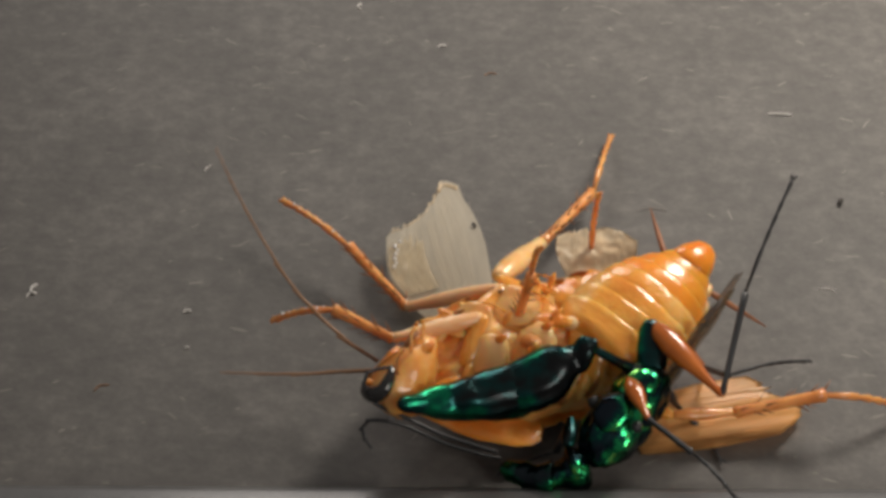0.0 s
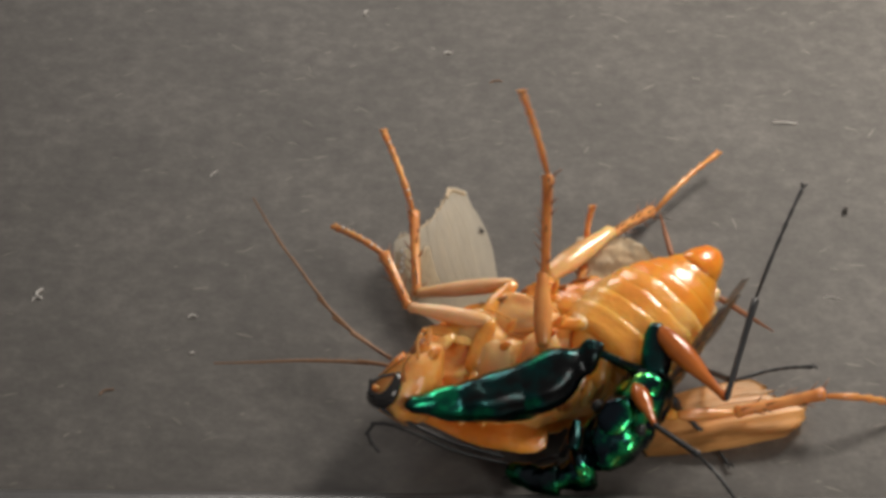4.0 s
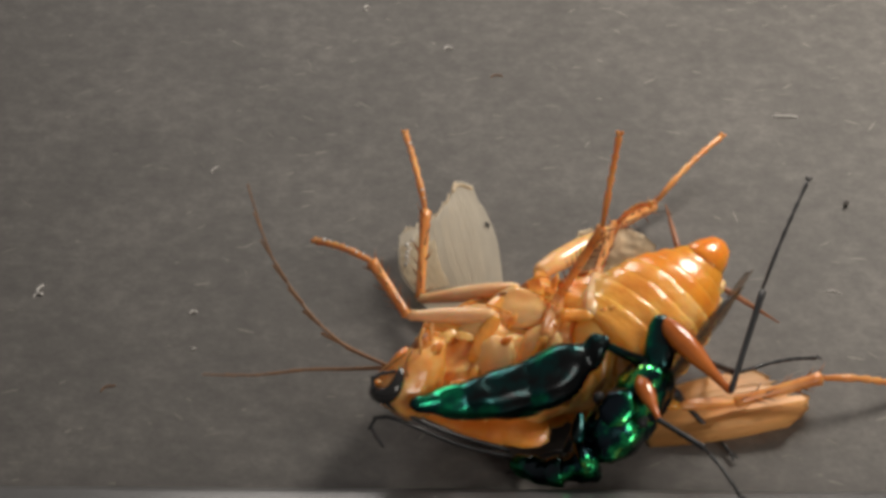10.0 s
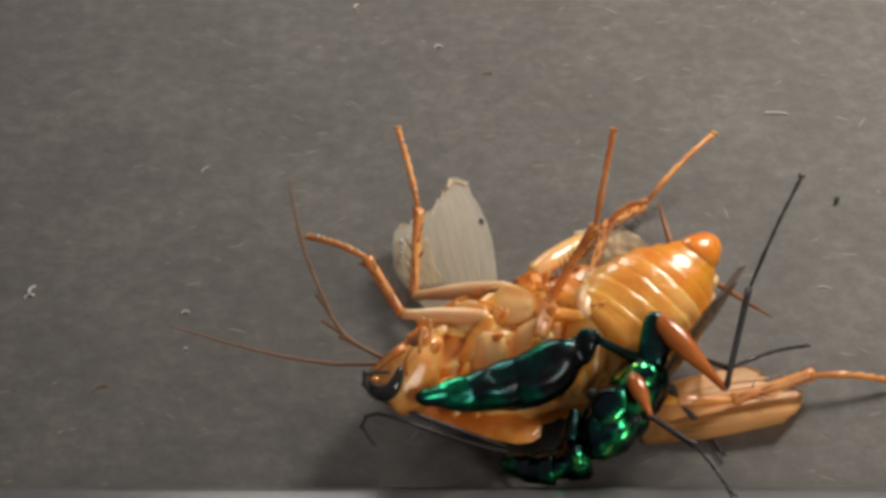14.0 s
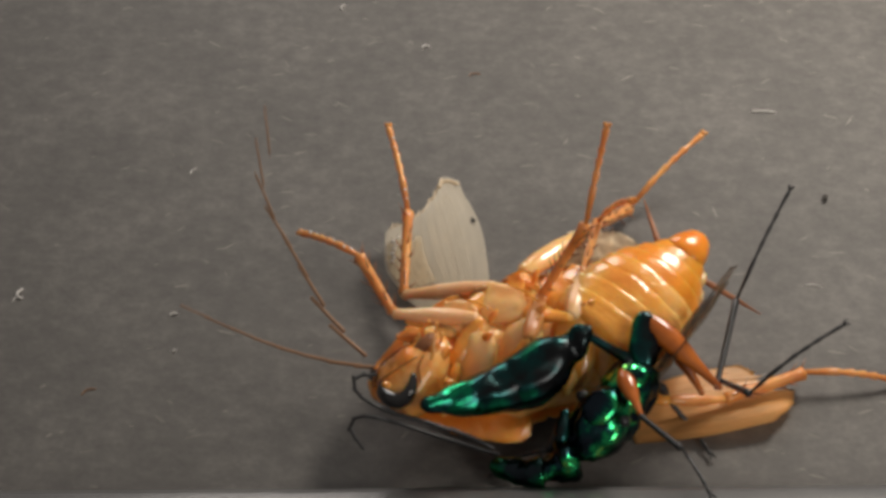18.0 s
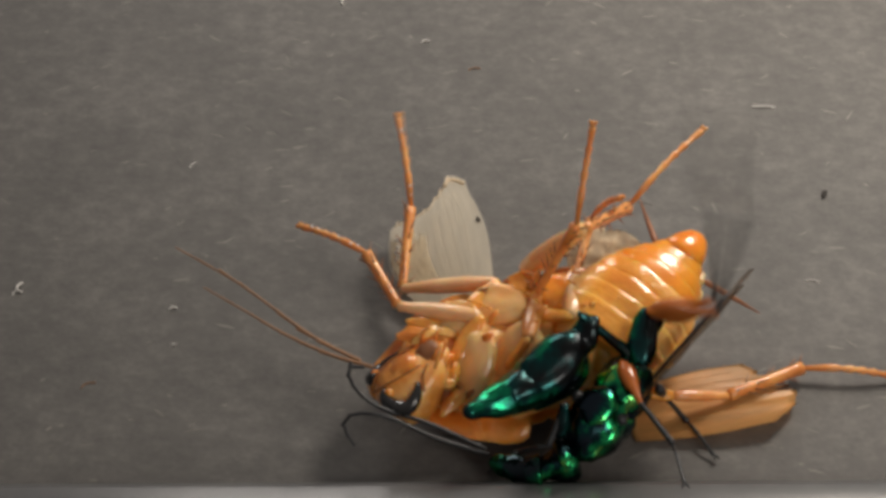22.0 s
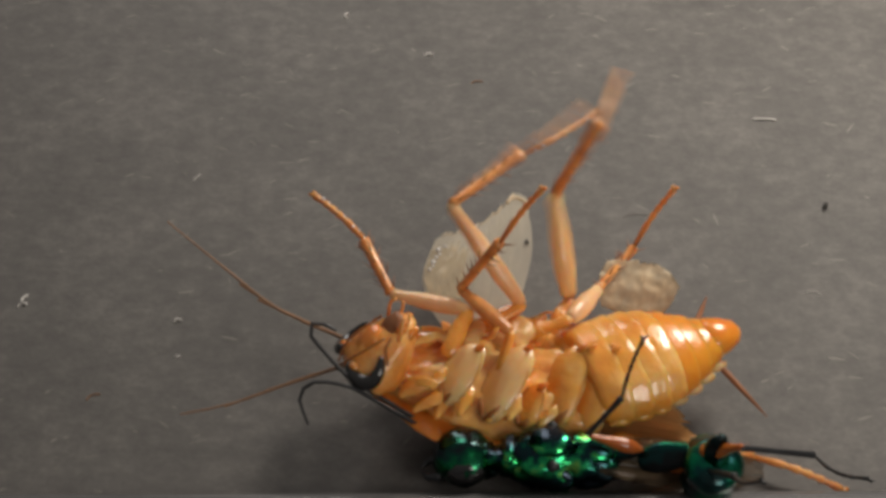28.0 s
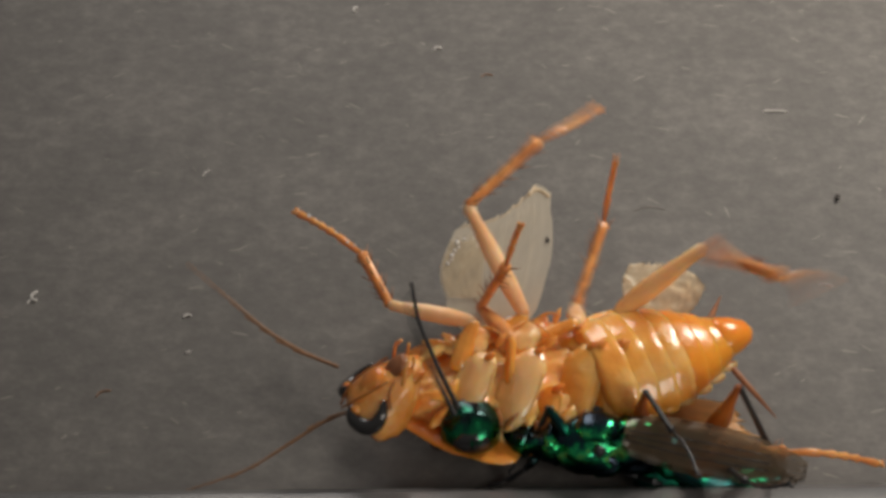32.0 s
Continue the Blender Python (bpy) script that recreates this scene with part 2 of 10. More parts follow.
def tube(bm, points, radii, n=8):
    """A round tube along points; radii: one number, or one for each point."""
    pts = [Vector(p) for p in points]
    rr = radii if isinstance(radii, (list, tuple)) else [radii] * len(pts)
    up, rings = Vector((0.13, 0.31, 0.94)), []
    for i, p in enumerate(pts):
        d = (pts[min(i + 1, len(pts) - 1)] - pts[max(i - 1, 0)]).normalized()
        a = d.cross(up)
        a = a.normalized() if a.length > 0.05 else d.cross(Vector((1, 0, 0))).normalized()
        b = a.cross(d)
        rings.append([bm.verts.new(p + rr[i] * (math.cos(2 * math.pi * k / n) * a + math.sin(2 * math.pi * k / n) * b)) for k in range(n)])
    for a, b in zip(rings, rings[1:]):
        for k in range(n):
            bm.faces.new((a[k], a[(k + 1) % n], b[(k + 1) % n], b[k]))
    bm.faces.new(rings[0][::-1])
    bm.faces.new(rings[-1])
    return bm


def bulge(length, profile, n=14, flat=1.0, lift=0.0):
    """A loft along x from a profile of (share of the length, radius); flat: height over width."""
    return loft(bmesh.new(), [(length * u, 0, lift * 4 * u * (1 - u), r, r * flat) for u, r in profile], n)


# ---- ground ----
def card():
    bm = bmesh.new()
    n = 24
    for i in range(n + 1):
        for j in range(n + 1):
            bm.verts.new((-700 + 1400 * i / n, -23.0 + 1000 * j / n, 0))
    bm.verts.ensure_lookup_table()
    for i in range(n):
        for j in range(n):
            a = i * (n + 1) + j
            bm.faces.new([bm.verts[k] for k in (a, a + n + 1, a + n + 2, a + 1)])
    return tagged(part("ground", bm, CARD), "dark grey matte card with fine paper fibres", "ground", kind="structure")


card()


def table():
    bm = bmesh.new()
    loft(bm, [(-900, 0, 0, 700, 12), (900, 0, 0, 700, 12)], 24, 12.0)
    ob = part("floor", bm, TABLE)
    ob.matrix_basis = pose(0, 200 * M, -13.2 * M)
    return tagged(ob, "dark wooden table top under the card", "table", kind="structure")


table()


def sill():
    bm = bmesh.new()
    loft(bm, [(-300, 0, 0, 9, 1.4), (300, 0, 0, 9, 1.4)], 32, 9.0)
    ob = part("trim", bm, SILL)
    ob.matrix_basis = pose(0, -31.05 * M, 0.8 * M)
    return tagged(ob, "glossy grey ledge along the edge of the card", "ledge", kind="structure")


sill()

ROACH, WASP = {}, {}


# ---- the cockroach ----
def tarsus_mesh(length, r):
    prof = []
    for k in range(5):
        a, b = [0, 0.38, 0.54, 0.67, 0.79, 1.0][k:k + 2]
        prof += [(a + 0.012, r * 0.62), (a + (b - a) * 0.8, r), (b - 0.006, r * 0.9)]
    return bulge(length * 0.97, prof, 8, 1.0, 0.05 * length)


def insect_leg(owner, store, key, lengths, radii, mats, spines=0, label="", wet=0):
    slim = [(0, 0.3), (0.05, 0.45), (0.16, 0.85), (0.32, 1.0), (0.5, 0.85), (0.7, 0.52), (0.9, 0.33), (0.99, 0.3), (1.02, 0.15)]
    even = [(0, 0.45), (0.06, 0.75), (0.3, 1.0), (0.6, 0.95), (0.88, 0.62), (0.97, 0.66), (1.02, 0.3)]
    lf, lt, ls = lengths
    rf, rt, rs = radii
    femur = part("femur", bulge(lf, [(u, rf * k) for u, k in (slim if mats[0] is RUST else even)], 14, 0.8), mats[0], owner, label)
    tibia = part("tibia", bulge(lt, [(-0.015, rt * 0.5), (0.02, rt * 1.05), (0.1, rt * 0.85), (0.5, rt * 0.9), (0.9, rt), (0.985, rt * 1.15), (1.01, rt * 0.5)], 10), mats[1], owner)
    tarsus = part("tarsus", tarsus_mesh(ls, rs), mats[2], owner)
    claw = bmesh.new()
    for s in (-1, 1):
        tube(claw, spline([(0, 0, 0), (0.22, 0.1 * s, 0.08), (0.4, 0.2 * s, -0.06)], 3), [rs * 0.6] * 5 + [rs * 0.35, 0.02], 5)
    c = part("claw", claw, mats[2], tarsus)
    c.matrix_basis = pose(ls * 0.96 * M, 0, 0)
    if spines:
        first = None
        rng = random.Random(key)
        for i in range(spines):
            u = 0.06 + 0.92 * i / (spines - 1)
            a = rng.uniform(0, 360)
            m = pose(u * lt * M, 0, 0, a) @ pose(0, 0, rt * 0.7 * M, 0, -38 + rng.uniform(-8, 8), 0)
            if first is None:
                first = part("spine", bulge(0.85, [(0, 0.06), (0.5, 0.042), (1, 0.01)], 5), SPINE, tibia)
                first.matrix_basis = m
            else:
                twin(first, tibia, m)
    if wet:
        rng = random.Random(key + "wet")
        first = None
        for i in range(wet):
            m = pose((0.12 + 0.8 * i / wet) * ls * M, rng.uniform(-0.4, 0.4) * rs * M, (rs * 0.85 + 0.05 * ls * 0.5) * M) @ Matrix.Diagonal((*[rng.uniform(0.7, 1.3)] * 3, 1))
            if first is None:
                first = part("wet_bead", bulge(0.16, [(-0.5, 0.02), (-0.3, 0.07), (0.0, 0.09), (0.3, 0.07), (0.5, 0.02)], 8), BEAD, tarsus)
                first.matrix_basis = m
            else:
                twin(first, tarsus, m)
    store[key + ".femur"], store[key + ".tibia"], store[key + ".tarsus"] = femur, tibia, tarsus


def hip(owner, store, key, length, r, mat, name="trochanter"):
    """The short pale piece by which a leg sits on the body."""
    store[key + ".hip"] = part(name, bulge(length, [(-0.06, r * 0.4), (0.08, r * 0.8), (0.3, r * 0.95), (0.7, r * 1.2), (0.95, r * 0.8), (1.0, r * 0.4)], 14, 0.62), mat, owner, "", (0.12, 0.9, 0.5, 0.5, 1))


def feeler(owner, store, key, count, length, r0, r1, mat):
    for i in range(count):
        a = r0 + (r1 - r0) * i / count
        b = r0 + (r1 - r0) * (i + 1) / count
        rings = 7
        prof = []
        for k in range(rings):
            u = k / rings
            rr = a + (b - a) * u
            prof += [(u + 0.01, rr * 0.85), (u + 0.11, rr)]
        store[f"{key}.{i}"] = part("feeler_piece", bulge(length * 1.04, prof + [(1.0, b * 0.9)], 6), mat, owner)


def wing_point(length, width, u, v, shape, pleats):
    """A point of a fan wing: u from root to edge, v from one side (-1) to the other (1)."""
    k = (v + 1) / 2 * (len(shape) - 1)
    i = min(int(k), len(shape) - 2)
    reach = length * (shape[i] + (shape[i + 1] - shape[i]) * (k - i))
    w = width * (0.62 + 0.38 * math.sin(min(1, u * 1.3) * math.pi / 2))
    z = 0.028 * math.sin(v * pleats * math.pi + 1.3 * math.sin(v * 4)) * (0.25 + u) + 0.45 * v * v * u + 0.25 * math.sin(u * 2.6 + v)
    return Vector((reach * u, v * w / 2, z))


def fan_wing(name, owner, length, width, mat, label, shape, torn=0.0, pleats=9, veins=6, crumple=0.0):
    bm = bmesh.new()
    nu, nv = 20, 44
    rng = random.Random(label)
    bite = [rng.uniform(0, 1) * torn * (1.0 if 0.5 < j / nv < 0.86 else 0.15) for j in range(nv + 1)]
    grid = []
    for i in range(nu + 1):
        row = [wing_point(length * (1 - bite[j]), width, i / nu, j / nv * 2 - 1, shape, pleats) for j in range(nv + 1)]
        grid.append([bm.verts.new(p + Vector((0, 0, crumple * (noise.noise(p * 1.3) + 0.6 * noise.noise(p * 3.1))))) for p in row])
    for i in range(nu):
        for j in range(nv):
            bm.faces.new((grid[i][j], grid[i + 1][j], grid[i + 1][j + 1], grid[i][j + 1]))
    bmesh.ops.solidify(bm, geom=bm.faces[:], thickness=0.03)
    wing = part(name, bm, mat, owner, label)
    for j in range(veins):
        v = -0.9 + 1.8 * (j + 0.5) / veins
        pts = [wing_point(length, width, u, v, shape, pleats) + Vector((0, 0, 0.012)) for u in (0.03, 0.25, 0.5, 0.7, 0.84)]
        part("vein", tube(bmesh.new(), spline(pts, 3), 0.02, 5), mat, wing)
    return wing


def torn_wing(owner):
    """The large milky hind wing: a lobe on one side, a frayed notch, then a rounded tip on the other side."""
    near_edge = spline([(-1.5, 0.9, 0), (0.6, 2.2, 0), (2.6, 3.05, 0), (5.0, 3.15, 0), (5.6, 2.95, 0)], 5)
    crest = spline([(5.6, 2.95, 0), (6.3, 2.4, 0), (6.7, 1.5, 0), (7.5, 0.6, 0), (8.5, -0.15, 0), (9.6, -0.75, 0), (10.5, -1.1, 0), (10.6, -1.5, 0), (10.1, -2.25, 0)], 6)
    far_edge = spline([(-1.5, -2.7, 0), (2.3, -3.2, 0), (4.0, -3.3, 0), (7.5, -3.25, 0), (9.0, -2.85, 0), (10.1, -2.25, 0)], 5)
    rng = random.Random(8)
    bm = bmesh.new()
    nu = 22
    grid = []
    for j, c in enumerate(crest):
        v = j / (len(crest) - 1)
        fray = rng.uniform(-0.28, 0.14) if 4 < j < 34 else 0
        root = near_edge[0].lerp(far_edge[0], v)
        row = []
        for i in range(nu + 1):
            u = i / nu
            side = near_edge[min(len(near_edge) - 1, round(u * (len(near_edge) - 1)))].y * (1 - v) + far_edge[min(len(far_edge) - 1, round(u * (len(far_edge) - 1)))].y * v
            x = root.x + (c.x + fray - root.x) * u
            y = side * (1 - u ** 7) + c.y * u ** 7
            z = 0.007 * math.sin(v * 58 + 1.6 * math.sin(v * 9)) * (1 - abs(v - 0.55)) + 0.5 * (v - 0.5) ** 2 + 0.3 * math.sin(u * 2.2 + v * 2)
            row.append(bm.verts.new((x, y, z)))
        grid.append(row)
    for a, b in zip(grid, grid[1:]):
        for i in range(nu):
            bm.faces.new((a[i], a[i + 1], b[i + 1], b[i]))
    lines = [[grid[round(k * (len(crest) - 1))][i].co.copy() + Vector((0, 0, 0.03)) for i in range(1, nu - 1, 3)] for k in (0.34, 0.41, 0.47, 0.52, 0.57, 0.62, 0.67, 0.73, 0.8)]
    tear = [grid[j][nu].co.copy() for j in range(4, 38)]
    tip = [grid[j][nu - 1].co.copy() + Vector((0.1, 0, 0.03)) for j in range(33, len(crest) - 1)]
    fold = [[grid[j][i].co.copy() for i in range(6, nu - 1)] for j in range(1, 20)]
    bmesh.ops.solidify(bm, geom=bm.faces[:], thickness=0.03)
    wing = part("hind_wing", bm, WING, owner, "milky clear wing with a torn edge and wet beads")
    for pts in lines:
        part("vein", tube(bmesh.new(), spline(pts, 2), 0.022, 5), WING, wing)
    part("frayed_edge", tube(bmesh.new(), tear, [rng.uniform(0.03, 0.09) for _ in tear], 5), LOBE, wing, "ragged whitish torn edge")
    part("stained_tip", tube(bmesh.new(), tip, [0.06 + 0.1 * abs(math.sin(1.3 * i + 0.5)) for i in range(len(tip))], 6), LOBE, wing, "amber corner of the wing")
    bm = bmesh.new()
    rows = []
    for j, line in enumerate(fold):
        rows.append([bm.verts.new(p + Vector((0, 0, 0.08 + 0.2 * abs(noise.noise(p * 2.4)) + 0.1 * abs(noise.noise(p * 5.1))))) for p in line[:len(line) - (j % 3) - (2 if j > 13 else 0)]])
    for a, b in zip(rows, rows[1:]):
        for i in range(min(len(a), len(b)) - 1):
            bm.faces.new((a[i], a[i + 1], b[i + 1], b[i]))
    bmesh.ops.solidify(bm, geom=bm.faces[:], thickness=0.03)
    part("crumpled_fold", bm, CRUMPLE, wing, "crumpled amber fold of wet membrane")
    part("dark_spot", bulge(0.5, [(0, 0.04), (0.4, 0.16), (1, 0.05)], 8, 0.3), GRIT, wing, "small dark spot").matrix_basis = pose(5.9 * M, -2.85 * M, 0.2 * M, 0, 0, 15)
    return wing


def lobe(name, parent, a, b, w, flat, mat, roll=0):
    """A flattened leaf-shaped lobe from a to b."""
    a, b = Vector(a), Vector(b)
    d = b - a
    ob = part(name, bulge(d.length, [(-0.02, 0.15), (0.05, w * 0.5), (0.22, w * 0.86), (0.5, w), (0.78, w * 0.9), (0.93, w * 0.6), (1.0, w * 0.3)], 16, flat, 0.1 * d.length / 4), mat, parent, "", (0.16, 1.6, 0.8, 0.8, 1))
    ob.matrix_basis = pose(a.x * M, a.y * M, a.z * M, roll, -math.degrees(math.asin(d.z / d.length)), math.degrees(math.atan2(d.y, d.x)))
    return ob


def cockroach():
    root = new("cockroach")
    tagged(root, "amber cockroach lying on its back on the card", "cockroach")
    thorax = part("thorax", loft(bmesh.new(), [(-0.6, 0, -1.0, 0.8, 0.6), (0.8, 0, -1.1, 2.0, 1.2), (3, 0, -1.2, 3.3, 1.6), (6, 0, -1.2, 4.1, 1.7), (9, 0, -1.1, 4.2, 1.8), (11.4, 0, -1.0, 3.8, 1.8), (12.4, 0, -1.0, 2.5, 1.2)], 24), SKIN, root, "pale underside of the thorax", (0.5, 1.3, 1.0, 1.0, 3))
    ROACH["thorax"] = thorax
    bm = bmesh.new()
    loft(bm, [(-1.9, 0, -1.5, 0.4, 0.12), (-1.6, 0, -1.5, 1.0, 0.22), (-0.4, 0, -1.55, 2.1, 0.32), (1.5, -0.3, -1.65, 3.7, 0.34), (3.6, -0.6, -1.75, 4.95, 0.32), (5.4, -0.7, -1.85, 5.4, 0.26), (6.6, -0.7, -1.95, 4.8, 0.14)], 36)
    for v in bm.verts:
        v.co.z += 0.035 * v.co.y ** 2
    part("pronotum", bm, TAN, thorax, "amber neck shield with a turned-up rim", (0.12, 1.5, 1.5, 1.0, 1))
    for x in (6.4, 9.0):
        bm = bmesh.new()
        loft(bm, [(x - 1.4, 0, -2.5, 4.2, 0.14), (x - 1, 0, -2.5, 4.6, 0.24), (x + 1, 0, -2.5, 4.6, 0.24), (x + 1.5, 0, -2.5, 4.3, 0.14)], 24)
        for v in bm.verts:
            v.co.z += 0.04 * v.co.y ** 2
        part("back_plate", bm, TAN, thorax)
    rng = random.Random(11)
    for side in (-1, 1):
        for a, b, w in (((3.0, -2.7, -0.1), (4.9, 0.3, 1.7), 1.05), ((5.5, -3.7, -0.3), (7.7, 0.4, 1.8), 1.1), ((9.4, -3.8, -0.4), (10.7, 0.6, 1.8), 1.0), ((11.0, -4.3, -1.0), (12.2, 0.7, 1.8), 1.15), ((7.6, -3.9, -0.5), (8.6, -1.6, 0.9), 0.7)):
            c = lobe("coxa", thorax, (a[0], -side * a[1] * (1 if side < 0 else 1), a[2]) if side > 0 else a, (b[0], b[1] if side < 0 else -b[1] + 1.6, b[2] if side < 0 else b[2] * 0.7), w * 1.26, 0.33, CREAM if 1.02 < w < 1.12 else BELLY, side * 18)
            ln = (Vector(b) - Vector(a)).length
            for e in (-1, 1):
                part("rim", tube(bmesh.new(), spline([(0.2, e * 0.55 * w, 0.1), (ln * 0.25, e * 1.0 * w, 0.14), (ln * 0.55, e * 1.16 * w, 0.18), (ln * 0.88, e * 0.76 * w, 0.18)], 4), [0.05 + 0.045 * math.sin(i * 1.7) ** 2 for i in range(13)], 6), PALE, c)
            for e in (-1, 1):
                part("tip", bulge(ln * 0.24, [(-0.1, 0.04), (0.2, 0.2), (0.6, 0.17), (1, 0.03)], 10, 0.8), CREASE, c, "brown pointed tip").matrix_basis = pose(0.12 * M, e * 0.12 * M, 0.22 * M, 0, -12, e * 34)
            part("joint", bulge(1.0, [(0, 0.1), (0.3, 0.28), (0.7, 0.2), (1, 0.06)], 10, 0.7), TAN if side < 0 else PALE, c).matrix_basis = pose((ln - 0.5) * M, 0, 0.1 * M, 0, -20, side * 50)
        for x, y, z, ln, w, turn in ((0.4, 2.3, 0.0, 1.9, 0.5, 20), (1.3, 3.2, -0.2, 2.2, 0.5, 35), (0.9, 1.3, 0.35, 1.6, 0.45, -15), (2.6, 3.7, -0.2, 2.0, 0.45, 60), (3.9, 3.6, 0.1, 1.9, 0.5, 75), (5.6, 3.8, 0.0, 1.7, 0.45, 40), (6.8, 3.7, 0.1, 2.0, 0.5, 80), (8.6, 4.0, 0.0, 1.6, 0.4, 50), (2.2, 2.0, 0.45, 1.5, 0.4, 50), (10.2, 3.2, 0.3, 1.8, 0.45, 85)):
            p = part("skin_fold", bulge(ln * 1.15, [(0, w * 0.2), (0.1, w * 0.55), (0.3, w * 0.85), (0.6, w * 0.95), (0.85, w * 0.75), (0.96, w * 0.4), (1, w * 0.15)], 12, 0.45, 0.1), (SKIN, PALE, BELLY)[rng.randrange(3)], thorax, "", (0.14, 0.7, 0.4, 0.4, 1))
            p.matrix_basis = pose(x * M, side * y * M, z * M, rng.uniform(-25, 25), -rng.uniform(0, 18), -side * (turn + rng.uniform(-12, 12)))
    # abdomen: overlapping belly plates and a rounded tip
    base = part("abdomen", bulge(8.6, [(-0.06, 2.5), (0.1, 3.3), (0.4, 3.3), (0.7, 2.5), (0.95, 1.2), (1.0, 0.5)], 24, 0.6), ORANGE, root, "glossy orange belly of overlapping plates")
    ROACH["abdomen"] = base
    edges = [-0.6, 0.7, 1.9, 3.1, 4.3, 5.4, 6.5, 7.5]
    wide = [3.6, 3.8, 3.85, 3.7, 3.35, 2.85, 2.25, 1.6]
    for k in range(7):
        a, b = edges[k], edges[k + 1] + 0.22
        wa, wb = wide[k] * 0.985, wide[k + 1] * 1.012
        plate = part("belly_plate", loft(bmesh.new(), [(a - 0.3, 0, 0, wa * 0.9, wa * 0.53), (a, 0, 0, wa, wa * 0.585), ((a + b) / 2, 0, 0.01, (wa + wb) / 2 * 1.01, (wa + wb) / 2 * 0.6), (b - 0.1, 0, 0.02, wb * 1.01, wb * 0.605), (b, 0, 0.0, wb * 0.97, wb * 0.58)], 30), BELLY if k < 4 else ORANGE, base, "", (0.12 if k < 4 else 0.06, 1.1, 1.5, 0.9, 1))
        for side in (-1, 1):
            w = (wa + wb) / 2
            fringe = part("side_lobe", bulge(1.35, [(0, 0.1), (0.2, 0.3), (0.7, 0.34), (1, 0.1)], 12, 0.55), MILKY if k > 2 else BELLY, plate, "", (0.22, 0.5, 0.5, 0.5, 2))
            fringe.matrix_basis = pose((a + 0.05) * M, side * (w * 0.93) * M, -0.6 * M, side * 40, 0, side * -6 * k / 3)
    part("tail_plate", bulge(2.3, [(-0.1, 1.2), (0.15, 1.42), (0.5, 1.22), (0.85, 0.8), (1, 0.28)], 18, 0.78), ORANGE, base).matrix_basis = pose(7.3 * M, 0, 0.15 * M)
    for side in (-1, 1):
        ob = part("cercus", bulge(4.4, [(0, 0.14), (0.2, 0.2), (0.6, 0.15), (1, 0.03)], 8), SPINE, base)
        ob.matrix_basis = pose(7.4 * M, side * 1.5 * M, -0.4 * M, 0, 14, 50 if side > 0 else -74)
    # head, seen from the face
    head = part("head", loft(bmesh.new(), [(0.75, 0, 0.1, 0.7, 0.6), (0.9, 0, 0.1, 1.4, 1.15), (1.3, 0, 0.1, 2.1, 1.6), (2.0, 0, 0.1, 2.45, 1.9), (2.9, 0, 0.08, 2.3, 1.75), (4.0, 0, 0.05, 1.75, 1.35), (5.0, 0, 0, 1.15, 0.9), (5.7, 0, 0, 0.55, 0.45)], 24), PALE, root, "amber head with black kidney-shaped eyes", (0.2, 1.3, 1.0, 1.0, 1))
    ROACH["head"] = head
    for side in (-1, 1):
        arc = spline([(1.9, side * 0.75, 1.85), (1.5, side * 1.35, 1.62), (1.65, side * 2.0, 1.15), (2.15, side * 2.3, 0.85), (2.9, side * 2.15, 0.85), (3.5, side * 1.75, 1.05)], 4)
        rr = [0.08 + 0.4 * math.sin(math.pi * min(1, (i + 0.6) / len(arc)) ** 0.8) ** 0.7 for i in range(len(arc))]
        part("eye", tube(bmesh.new(), arc, rr, 12), EYE, head, "glossy black eye")
        part("feeler_socket", bulge(0.4, [(0, 0.32), (0.5, 0.28), (1, 0.16)], 12), TAN, head).matrix_basis = pose(1.9 * M, side * 1.15 * M, 1.6 * M, 0, -80, 0)
        for pts, r in (([(4.2, side * 1.1, 0.3), (4.9, side * 1.35, 0.6), (5.5, side * 1.3, 0.95), (6.0, side * 1.05, 1.0)], 0.1), ([(4.9, side * 0.5, 0.2), (5.7, side * 0.7, 0.4), (6.2, side * 0.65, 0.7)], 0.09)):
            part("palp", tube(bmesh.new(), spline(pts, 4), r, 8), LEG, head)
        part("jaw", bulge(1.35, [(0, 0.35), (0.4, 0.6), (0.8, 0.5), (1, 0.2)], 12, 0.7), TAN, head).matrix_basis = pose(4.3 * M, side * 0.6 * M, 0.4 * M, 0, 0, -side * 14)
        part("cheek", bulge(2.2, [(0, 0.2), (0.3, 0.6), (0.7, 0.5), (1, 0.15)], 12, 0.5), CREAM, head).matrix_basis = pose(2.6 * M, side * 1.6 * M, 0.75 * M, side * -40, 6, -side * 18)
        part("face_seam", tube(bmesh.new(), spline([(1.2, side * 0.15, 1.95), (2.2, side * 0.75, 1.95), (3.2, side * 1.0, 1.65), (4.3, side * 1.0, 1.15)], 5), 0.06, 6), CREASE, head)
        part("cheek_seam", tube(bmesh.new(), spline([(3.3, side * 2.05, 0.5), (3.9, side * 1.55, 0.95), (4.6, side * 1.15, 0.95)], 5), 0.07, 6), CREASE, head)
        part("maxilla", bulge(1.7, [(0, 0.12), (0.25, 0.4), (0.6, 0.45), (0.85, 0.34), (1, 0.15)], 12, 0.6), TAN, head, "", (0.1, 0.5, 0.4, 0.4, 1)).matrix_basis = pose(4.1 * M, side * 0.95 * M, -0.1 * M, side * 30, 6, -side * 10)
    part("face_plate", bulge(2.4, [(0, 0.3), (0.3, 0.95), (0.75, 0.8), (1, 0.3)], 14, 0.35), TAN, head).matrix_basis = pose(2.0 * M, 0, 1.65 * M, 0, 8, 0)
